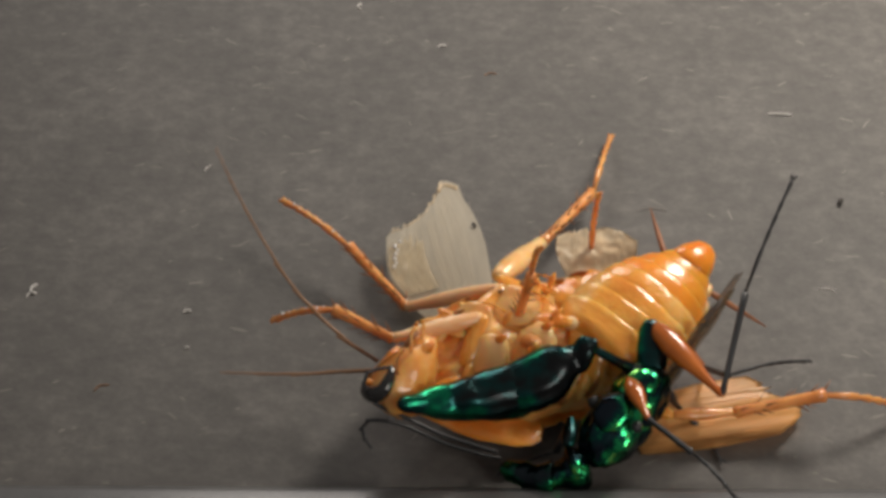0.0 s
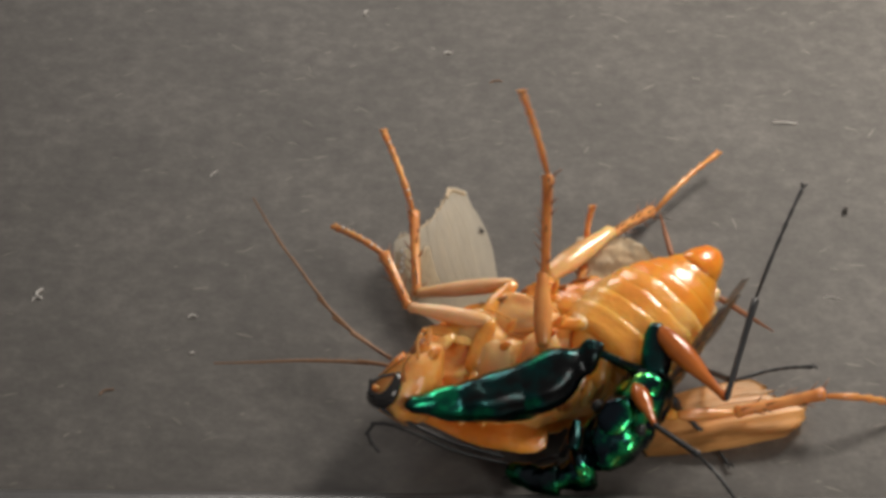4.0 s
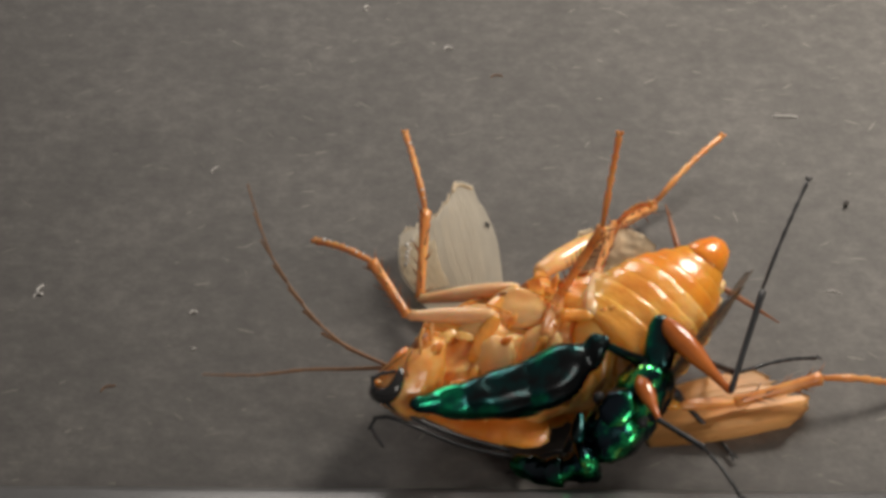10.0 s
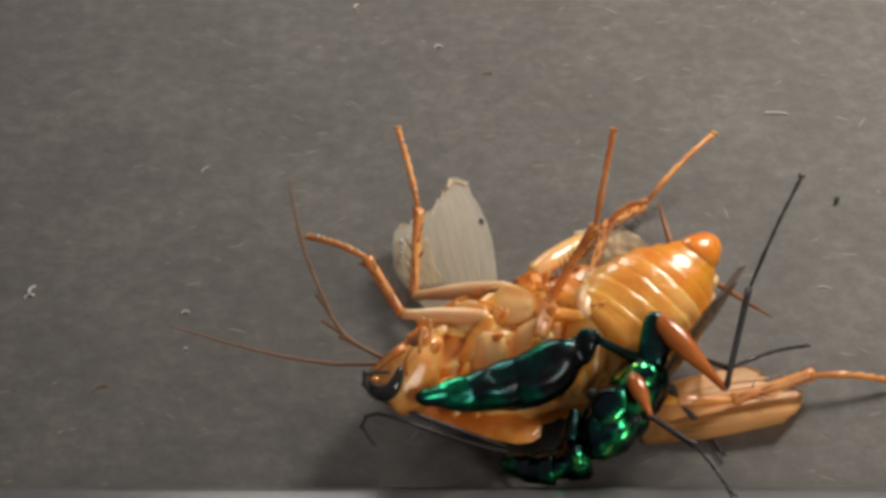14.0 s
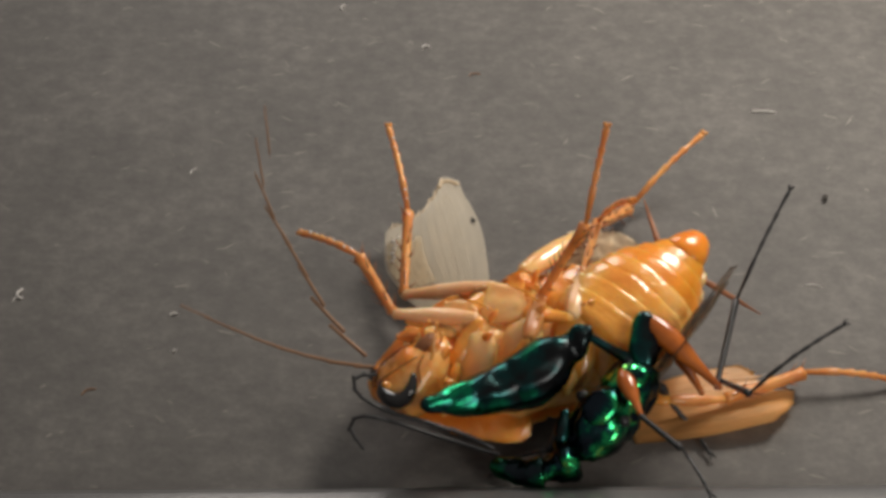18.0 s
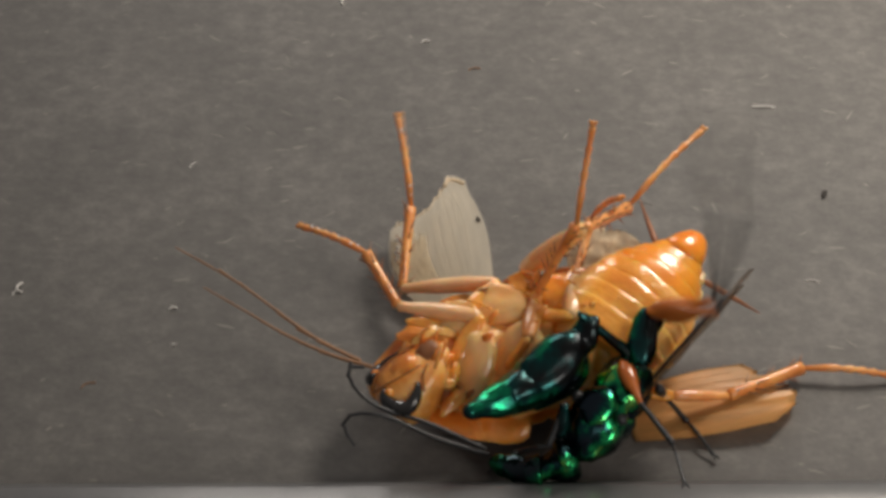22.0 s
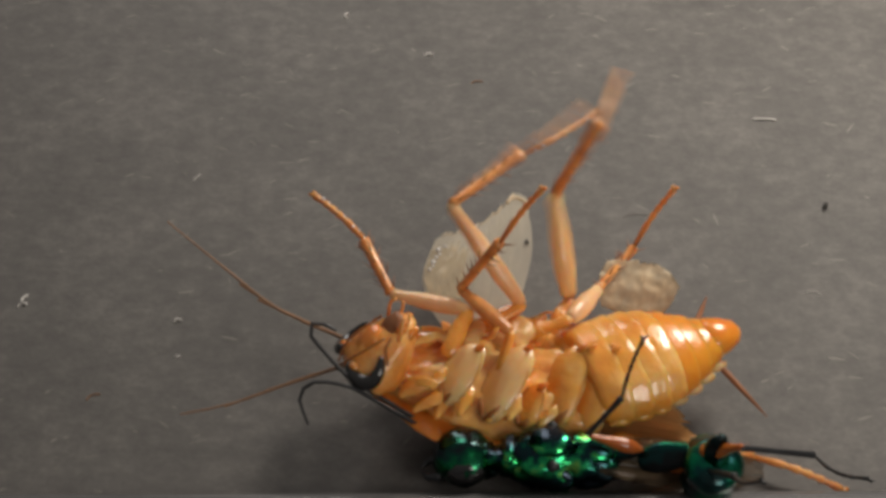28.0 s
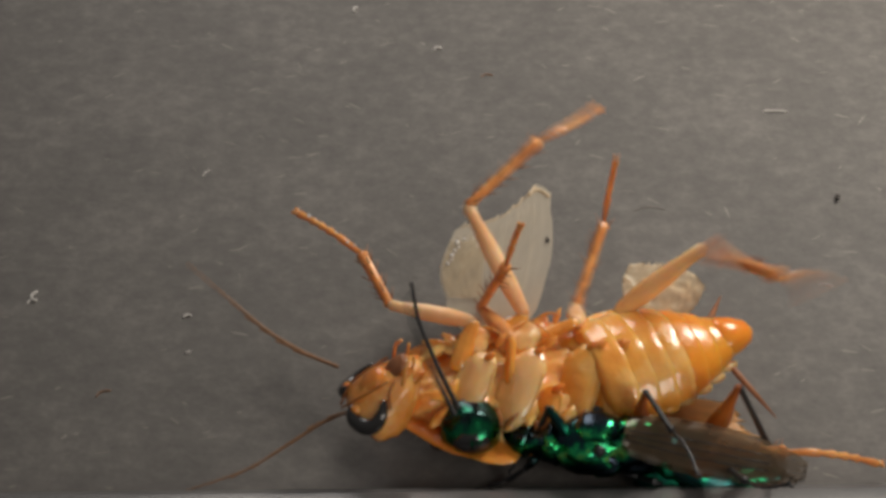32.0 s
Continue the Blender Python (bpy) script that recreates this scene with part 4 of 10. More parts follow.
    walk(ROACH['front_far.tibia'], limb([(0, -5.73, 6.25, 1.52, 130, 11, 0), (1, -5.65, 6.56, 1.47, 132, 15, -0), (1.7, -5.59, 6.77, 1.44, 130, 14, 0), (2.3, -5.5, 7.28, 1.56, 103, 39, 13), (3, -5.62, 7.66, 1.92, 96, 26, 16), (6, -5.34, 7.53, 1.79, 88, 16, 19), (9, -5.5, 6.79, 1.86, 87, 26, 20), (17, -5.34, 6.75, 1.88, 87, 20, 20), (21, -5.35, 7.29, 1.91, 87, 17, 20), (22, -5.5, 7.25, 1.97, 85, 17, 20), (22.17, -4.67, 8.72, 3.29, 92, -0, 19), (22.33, -3.46, 9.87, 4.76, 100, -18, 20), (22.42, -2.73, 10.3, 5.52, 104, -27, 22), (22.5, -1.92, 10.62, 6.29, 109, -35, 25), (22.9, -1.65, 10.24, 8, 52, -19, -4), (23, -2.64, 9.65, 7.9, 42, 4, -5), (23.1, -2.62, 9.3, 8.67, 33, 20, -3), (23.25, -3.05, 9.96, 6.91, 49, 5, -7), (23.5, -3.75, 9.7, 6.26, 47, 18, -6), (23.9, -2.19, 11.57, 6.16, 27, 32, 2), (24, -2.91, 11.11, 5.67, 37, 60, -5), (24.1, -3.42, 10.43, 6.88, 53, 46, -18), (24.67, -3.32, 10.03, 4.48, 76, 19, -31), (25, -3.71, 9.27, 4.54, 77, 30, -31), (25.5, -3.84, 9.08, 4.72, 76, 38, -31), (26.3, -3.39, 9.53, 6.07, 59, 30, -21), (27.1, -2.7, 9.73, 7.39, 44, 20, -15), (27.5, -2.27, 9.74, 8.02, 38, 15, -13), (27.9, -3.43, 7.4, 9.52, 83, 33, -32), (28, -2.42, 6.81, 10.94, 43, 4, -18), (28.1, -2.75, 7.84, 9.99, 51, 12, -20), (28.25, -2.93, 8.59, 9.31, 58, 4, -21), (28.5, -3.55, 9.01, 8.24, 59, 19, -21), (28.75, -4.03, 9.3, 7.09, 61, 34, -22), (28.9, -3.67, 10.22, 6.02, 25, 58, 6), (29, -4.31, 9.54, 5.92, 65, 49, -27), (29.1, -4.1, 9.66, 6.73, 66, 37, -28), (29.5, -2.99, 10.7, 6.08, 63, 23, -27), (29.75, -2.43, 10.78, 7.29, 63, 13, -27), (29.9, -3.38, 10.09, 6.85, 48, 44, -19), (30, -2.16, 10.28, 8.69, 53, 17, -22), (30.1, -1.38, 10.57, 9.04, 35, 9, -18), (30.25, -2.43, 10.98, 7.22, 58, -5, -18), (30.5, -2.99, 11.09, 5.93, 51, -13, -20), (30.83, -3.11, 10.8, 7.35, 70, -4, -17), (31, -3.03, 10.92, 7.27, 61, 49, -13), (31.1, -3.47, 10.34, 7.79, 83, 39, -28), (31.5, -2.39, 9.72, 8.95, 68, -0, -23), (31.9, -2.92, 7.67, 10.05, 70, 29, -23), (31.96, -1.99, 8.63, 9.6, 43.65, 21.35, -11.95), (32, -1.83, 8.8, 9.52, 39, 20, -10)]))
    walk(ROACH['front_far.tarsus'], limb([(0, -9.54, 10.71, 2.64, 136, 1, 0), (1, -9.53, 10.82, 3.03, 128, 2, 0), (1.7, -9.31, 11.22, 2.85, 130, 2, 0), (1.9, -8.5, 11.6, 3.78, 127, 8, 0), (2.1, -7.56, 11.79, 4.63, 124, 13, 1), (2.3, -6.55, 11.79, 5.34, 121, 19, 2), (3, -6.17, 13.01, 4.51, 114, 20, 4), (4.5, -5.65, 13.2, 3.92, 110, 23, 6), (6, -5.11, 13.27, 3.42, 106, 25, 7), (9, -5.22, 12.15, 4.47, 104, 17, 8), (17, -5.06, 12.36, 3.91, 104, 26, 8), (21, -5.08, 12.99, 3.67, 104, 32, 8), (22, -4.95, 12.94, 3.7, 101, 39, 10), (22.08, -4.96, 13.93, 3.45, 85, 41, 20), (22.17, -4.88, 14.69, 3.23, 68, 41, 31), (22.25, -4.69, 15.21, 3.04, 52, 38, 41), (22.33, -4.4, 15.48, 2.92, 38, 33, 50), (22.42, -4, 15.49, 2.85, 25, 27, 56), (22.5, -3.49, 15.25, 2.86, 14, 20, 61), (22.62, -2.17, 15.64, 3.56, 24, 15, 58), (22.75, -0.84, 15.68, 4.47, 34, 11, 55), (22.9, 1.85, 14.66, 6.05, 41, -37, 57), (23, 1.8, 13.61, 8.36, 54, -3, 62), (23.1, 2.06, 12.38, 10.73, 47, 4, 62), (23.25, 0.88, 14.43, 7.44, 60, -5, 62), (23.5, 0.15, 13.83, 8.11, 67, -10, 63), (23.67, -0.14, 15.23, 6.81, 67, -4, 63), (23.9, 2.3, 13.9, 9.32, 44, -3, 61), (24, -0.52, 12.89, 10.84, 71, 4, 61), (24.1, -0.93, 13.76, 11.17, 83, -3, 61), (24.33, -1.45, 16.48, 5.29, 74, 8, 61), (24.67, -1.98, 15.51, 6.45, 81, 10, 60), (25, -2.52, 14.29, 7.55, 88, 11, 59), (25.5, -2.67, 13.66, 8.38, 90, 11, 59), (25.9, -1.7, 13.88, 8.73, 79, 3, 60), (26.3, -0.69, 13.96, 9.03, 69, -5, 60), (26.7, 0.31, 13.88, 9.26, 58, -13, 58), (27.1, 1.31, 13.67, 9.42, 46, -20, 55), (27.5, 2.28, 13.3, 9.52, 34, -27, 50), (27.67, 1.96, 13.39, 9.49, 38, -21, 52), (27.9, -2.79, 12.36, 12.79, 86, 2, 60), (28, 1.97, 10.84, 11.36, 37, 4, 63), (28.1, 0.89, 12.4, 11.24, 58, -7, 63), (28.25, 0.27, 13.61, 9.78, 55, -9, 63), (28.5, -0.67, 13.86, 10.2, 66, -7, 64), (28.75, -1.66, 13.66, 10.41, 76, -5, 65), (28.9, -0.8, 11.54, 11.08, 79, 3, 66), (29, -2.65, 13.11, 10.41, 88, 13, 64), (29.1, -2.18, 14.03, 10.32, 87, 19, 64), (29.25, -1.54, 14.47, 9.48, 79, -7, 65), (29.5, -0.45, 15.58, 8.41, 70, -11, 64), (29.75, 0.17, 15.99, 8.63, 65, -11, 63), (29.9, -0.48, 13.28, 10.98, 76, -2, 64), (30, 1.3, 14.83, 10.4, 61, 1, 64), (30.1, 3.47, 13.94, 9.93, 57, -7, 64), (30.25, 0.73, 16.02, 6.68, 53, -7, 63), (30.5, 0.65, 15.62, 4.56, 46, -4, 63), (30.67, -0.19, 16.12, 5.73, 55, -4, 63), (30.83, -1.08, 16.4, 6.92, 64, -4, 64), (31, -1.14, 14.39, 11.75, 81, 9, 63), (31.1, -2.88, 14.92, 11.58, 93, 0, 62), (31.5, -0.11, 15.24, 9, 59, -3, 61), (31.9, -1.1, 12.58, 12.92, 80, 4, 61), (31.96, 1.98, 12.37, 11.77, 53.65, -7.9, 60.15), (32, 2.52, 12.33, 11.57, 49, -10, 60)]))
    walk(ROACH['front_near.hip'], limb([(0, -1.15, 0.88, 6, -114, -34, 0), (9, -0.99, 1.11, 6, -117, -30, -1), (17, -0.83, 0.4, 6, -126, -34, -6), (22, -0.85, 0.66, 6, -125, -32, -6), (22.5, -0.53, 1.49, 6, -126, -26, -6), (23, -0.8, 2.53, 6, -122, -23, -5), (24, -0.91, 2.89, 6, -119, -22, -4), (25, -1.11, 3, 6, -120, -22, -4), (28, -1.44, 2.95, 6, -118, -23, -3), (30, -1.51, 3.21, 6, -113, -22, -1), (30.5, -1.54, 3.19, 6, -112, -21, 0), (31, -1.51, 3.27, 6, -112, -20, 0), (32, -1.53, 2.54, 6, -113, -24, -1)]))
    walk(ROACH['front_near.femur'], limb([(0, -1.15, 0.88, 6, -169, -9, 0), (1.7, -1.12, 0.92, 6, -178, -15, -2), (2.3, -1.11, 0.94, 6, 156, -17, -9), (3, -1.09, 0.96, 6, 154, -12, -10), (6, -1.04, 1.03, 6, 161, -10, -8), (9, -0.99, 1.11, 6, 167, -13, -7), (17, -0.83, 0.4, 6, 163, -12, -8), (21, -0.85, 0.6, 6, 161, -11, -8), (22, -0.85, 0.66, 6, 156, -13, -9), (22.5, -0.53, 1.49, 6, 159, -9, -9), (23, -0.8, 2.53, 6, 155, -11, -9), (24, -0.91, 2.89, 6, 150, -14, -11), (25, -1.11, 3, 6, 151, -18, -10), (28, -1.44, 2.95, 6, 151, -11, -10), (30, -1.51, 3.21, 6, 147, -17, -11), (30.5, -1.54, 3.19, 6, 149, -10, -11), (31, -1.51, 3.27, 6, 156, -11, -9), (32, -1.53, 2.54, 6, 158, -5, -9)]))
    walk(ROACH['front_near.tibia'], limb([(0, -6.38, -0.16, 5.15, 152, 8, 0), (1.7, -6.35, 0.74, 4.64, 153, 9, 0), (2, -6.21, 1.91, 4.5, 128, 10, 4), (2.3, -5.84, 3.02, 4.42, 104, 8, 8), (3, -5.85, 3.27, 4.88, 110, 19, 6), (6, -6.08, 2.78, 5.08, 117, 8, 5), (9, -6.14, 2.28, 4.83, 127, 23, 2), (17, -5.88, 1.98, 4.89, 127, 31, 2), (19, -5.86, 2.18, 4.91, 128, 35, 2), (21, -5.84, 2.37, 4.94, 131, 41, 0), (22, -5.65, 2.81, 4.78, 121, 19, 5), (22.5, -5.51, 3.4, 5.11, 111, 10, 7), (23, -5.62, 4.75, 4.97, 106, 19, 9), (24, -5.44, 5.51, 4.65, 111, 20, 7), (25, -5.59, 5.51, 4.32, 108, 19, 8), (28, -6.1, 5.51, 5, 116, 18, 6), (30, -5.85, 6.04, 4.45, 105, 28, 10), (30.5, -6.11, 5.94, 5.07, 112, 28, 6), (31, -6.37, 5.4, 4.97, 113, 5, 6), (32, -6.51, 4.58, 5.49, 116, 13, 6)]))
    walk(ROACH['front_near.tarsus'], limb([(0, -9.91, 1.71, 5.69, 155, -32, 0), (1.7, -9.9, 2.53, 5.29, 151, -31, -2), (1.85, -9.39, 3.84, 5.24, 148, -22, -3), (2, -8.68, 5.02, 5.17, 144, -13, -4), (2.15, -7.8, 6.05, 5.09, 141, -4, -5), (2.3, -6.78, 6.9, 5, 138, 5, -5), (3, -7.15, 6.86, 6.17, 131, -11, -5), (4.5, -7.52, 6.65, 5.88, 134, -10, -5), (6, -7.88, 6.34, 5.67, 137, -9, -4), (7.5, -8.14, 5.89, 5.95, 138, -12, -4), (9, -8.38, 5.23, 6.42, 139, -14, -4), (17, -7.95, 4.72, 6.99, 140, -11, -4), (19, -7.89, 4.8, 7.2, 140, -10, -3), (21, -7.82, 4.67, 7.59, 141, -9, -3), (21.5, -7.76, 5.45, 6.87, 144, -5, -3), (22, -7.61, 6.1, 6.06, 148, -1, -3), (22.5, -6.91, 7.11, 5.82, 138, 10, -2), (23, -6.67, 8.41, 6.29, 131, 12, 0), (24, -6.78, 9.06, 6.01, 131, 7, 0), (25, -6.79, 9.13, 5.61, 141, 24, -3), (26.5, -7.27, 9.07, 5.92, 136, 15, -2), (28, -7.74, 8.96, 6.28, 133, 8, -1), (30, -6.78, 9.49, 6.31, 132, 21, 0), (30.5, -7.47, 9.24, 6.94, 135, 4, -1), (30.83, -7.83, 9.21, 5.86, 148, 21, -4), (31, -7.96, 9.09, 5.29, 156, 30, -8), (32, -8.24, 8.11, 6.38, 150, 17, -5)]))
    walk(ROACH['mid_near.hip'], limb([(0, 1.91, -1.43, 6, 167, -69, 0), (9, 1.92, -0.74, 6, -151, -63, 39), (17, 1.97, -1.47, 6, 171, -63, 5), (22, 1.87, -1.23, 6, -174, -63, 18), (22.5, 1.86, -0.86, 6, -154, -57, 35), (23, 1.26, -0.05, 6, -119, -47, 64), (24, 1.24, 0.31, 6, -115, -42, 66), (25, 1.13, 0.41, 6, -116, -40, 66), (28, 1, 1.02, 6, -110, -34, 69), (30, 0.92, 1.02, 6, -106, -34, 72), (30.5, 0.99, 1.34, 6, -105, -31, 72), (31, 1.13, 1.76, 6, -105, -28, 72), (32, 0.57, 1.11, 6, -94, -35, 78)]))
    walk(ROACH['mid_near.femur'], limb([(0, 1.91, -1.43, 6, 109, -34, 0), (1.7, 1.91, -1.3, 6, 103, -33, -3), (2.3, 1.91, -1.25, 6, 94, 25, -4), (3, 1.91, -1.2, 6, 93, 41, -3), (3.5, 1.91, -1.16, 6, 95, 39, -5), (5.5, 1.91, -1.01, 6, 69, 5, 6), (9, 1.92, -0.74, 6, 77, -9, 6), (17, 1.97, -1.47, 6, 77, -7, 6), (21, 1.89, -1.27, 6, 77, -5, 6), (22, 1.87, -1.23, 6, 81, -8, 7), (22.5, 1.86, -0.86, 6, 82, -2, 7), (23, 1.26, -0.05, 6, 92, -4, 7), (23.5, 1.25, 0.13, 6, 115, 2, 7), (24, 1.24, 0.31, 6, 123, -21, 9), (25, 1.13, 0.41, 6, 143, -31, 17), (25.5, 1.11, 0.51, 6, 138, -27, 15), (27.5, 1.02, 0.92, 6, 129, 0, 13), (28, 1, 1.02, 6, 131, 5, 13), (29, 0.96, 1.02, 6, 126, -10, 13), (30, 0.92, 1.02, 6, 121, -16, 12), (30.5, 0.99, 1.34, 6, 104, -22, 6), (31, 1.13, 1.76, 6, 101, -28, 5), (32, 0.57, 1.11, 6, 113, -16, 9)]))
    walk(ROACH['mid_near.tibia'], limb([(0, 0.69, 2.06, 3.47, -52, 76, 0), (1.7, 1.03, 2.37, 3.59, -49, 78, -3), (1.85, 1.12, 2.9, 4.61, -22, 85, -30), (2, 1.25, 3.15, 5.72, 81, 84, -133), (2.15, 1.43, 3.11, 6.85, 102, 77, -153), (2.3, 1.64, 2.78, 7.93, 107, 69, -158), (3, 1.74, 2.19, 8.92, 104, 67, -155), (3.5, 1.61, 2.31, 8.82, 103, 60, -155), (4.17, 2.29, 2.82, 8.11, 80, 71, -133), (4.83, 2.94, 3.11, 7.29, 29, 75, -85), (5.5, 3.54, 3.15, 6.38, -11, 67, -46), (9, 2.91, 3.58, 5.3, -6, 68, -51), (17, 2.98, 2.87, 5.49, -2, 68, -55), (21, 2.91, 3.07, 5.59, 0, 67, -57), (22, 2.56, 3.16, 5.41, -9, 70, -49), (22.5, 2.45, 3.58, 5.83, -13, 72, -44), (23, 1.07, 4.42, 5.7, 57, 46, -108), (23.38, -0.26, 4.31, 6.06, -19, 71, -40), (23.5, -0.67, 4.18, 6.18, -54, 65, -7), (23.75, -0.91, 4.08, 5.28, -29, 65, -30), (24, -1.06, 3.81, 4.41, -6, 61, -50), (25, -1.93, 2.75, 3.7, -78, 76, 19), (25.5, -1.86, 3.16, 3.94, -57, 79, -2), (26.5, -1.93, 3.87, 4.92, -45, 70, -14), (27.5, -1.81, 4.39, 5.98, -40, 61, -18), (28, -1.93, 4.39, 6.39, -39, 62, -19), (29, -1.65, 4.58, 5.23, -29, 67, -28), (30, -1.31, 4.72, 4.8, -36, 65, -21), (30.5, 0.01, 5.38, 4.33, -61, 60, 0), (31, 0.4, 5.66, 3.91, -43, 67, -16), (32, -1.14, 5.05, 4.74, -58, 64, -2)]))
    walk(ROACH['mid_near.tarsus'], limb([(0, 1.55, 0.94, 9.32, -86, 56, 0), (1.7, 1.82, 1.46, 9.48, -87, 57, 0), (1.85, 1.56, 2.72, 10.6, -101, 63, 13), (2, 1.34, 3.72, 11.71, -120, 66, 30), (2.15, 1.16, 4.41, 12.72, -143, 67, 51), (2.3, 1.02, 4.8, 13.56, -164, 64, 70), (3, 1.18, 4.48, 14.46, 173, 69, 91), (3.5, 0.93, 5.27, 14.01, 177, 67, 87), (4.17, 2.64, 4.74, 13.8, 165, 77, 99), (4.83, 4.3, 3.86, 13.09, 118, 84, 146), (5.5, 5.82, 2.69, 11.92, 47, 80, -144), (9, 5.11, 3.35, 10.89, 58, 76, -155), (17, 5.28, 2.8, 11.05, 63, 68, -160), (21, 5.26, 3.08, 11.13, 66, 61, -162), (22, 4.63, 2.85, 11.05, 72, 62, -168), (22.5, 4.27, 3.15, 11.54, 95, 51, 173), (22.67, 4.08, 4.84, 11.34, 86, 63, -179), (22.83, 3.78, 6.47, 10.82, 65, 74, -160), (23, 3.35, 7.95, 10, 13, 79, -109), (23.12, 2.9, 6.68, 10.91, -27, 79, -70), (23.25, 2.32, 5.22, 11.49, -55, 75, -42), (23.38, 1.62, 3.67, 11.73, -70, 69, -28), (23.5, 0.82, 2.11, 11.62, -78, 62, -20), (23.75, 1.3, 2.86, 10.74, -72, 60, -26), (24, 1.8, 3.48, 9.69, -66, 58, -31), (24.5, 0.09, 2.45, 9.75, -76, 60, -23), (25, -1.63, 1.37, 9.55, -87, 60, -13), (25.5, -1.25, 2.21, 9.84, -70, 66, -28), (26.5, -0.5, 2.44, 10.59, -53, 65, -44), (27.5, 0.4, 2.52, 11.25, -37, 63, -58), (28, 0.28, 2.57, 11.68, -37, 63, -59), (29, 0.42, 3.45, 10.76, -42, 61, -54), (30, 0.75, 3.21, 10.24, -33, 59, -61), (30.5, 1.51, 2.73, 9.51, -65, 58, -34), (31, 2.09, 4.08, 9.46, -60, 61, -38), (32, 0.24, 2.85, 10.16, -76, 63, -24)]))
    walk(ROACH['mid_far.hip'], limb([(0, 3.93, 0.44, 6, 153, -18, 0), (9, 4.61, 1.17, 6, 168, -15, 4), (17, 4.56, 0.4, 6, 159, -14, 2), (22, 4.41, 0.62, 6, 162, -15, 3), (22.5, 4.39, 0.99, 6, 164, -19, 3), (23, 3.26, 1.33, 6, 164, -34, 3), (24, 3.96, 1.24, 6, 166, -28, 4), (25, 4.24, 1.09, 6, 166, -26, 4), (28, 4.52, 2.18, 6, -176, -24, 12), (30, 4.6, 1.92, 6, 180, -24, 10), (30.5, 4.71, 2.36, 6, -174, -23, 13), (31, 4.88, 2.89, 6, -168, -21, 15), (32, 4.39, 2.46, 6, -173, -24, 13)]))
    walk(ROACH['mid_far.femur'], limb([(0, 3.93, 0.44, 6, 81, -48, 0), (1.7, 4.06, 0.58, 6, 82, -45, 1), (2.5, 4.12, 0.64, 6, 95, -35, 9), (3, 4.16, 0.68, 6, 97, -36, 10), (5.5, 4.35, 0.88, 6, 79, -5, 4), (9, 4.61, 1.17, 6, 82, -8, 4), (17, 4.56, 0.4, 6, 78, -5, 4), (21, 4.44, 0.58, 6, 76, -3, 3), (22, 4.41, 0.62, 6, 82, -9, 4), (22.5, 4.39, 0.99, 6, 82, -3, 4), (22.9, 3.38, 1.31, 6, 101, 47, -4), (23, 3.26, 1.33, 6, -172, 81, -87), (23.1, 3.28, 1.33, 6, 102, 47, -5), (23.5, 3.61, 1.29, 6, 60, -3, 13), (23.7, 3.76, 1.27, 6, 85, 23, 9), (23.9, 3.91, 1.25, 6, 119, 43, -11), (24, 3.96, 1.24, 6, 87, 48, 12), (24.1, 4.01, 1.22, 6, 77, 48, 20), (25, 4.24, 1.09, 6, 54, -12, 28), (28, 4.52, 2.18, 6, 62, -13, 30), (29, 4.56, 2.05, 6, 24, 30, 36), (30, 4.6, 1.92, 6, 56, 22, 22), (30.5, 4.71, 2.36, 6, 65, 5, 20), (31.1, 4.87, 2.88, 6, 103, -40, 33), (31.9, 4.46, 2.52, 6, 96, -30, 29), (32, 4.39, 2.46, 6, 86, -32, 23)]))
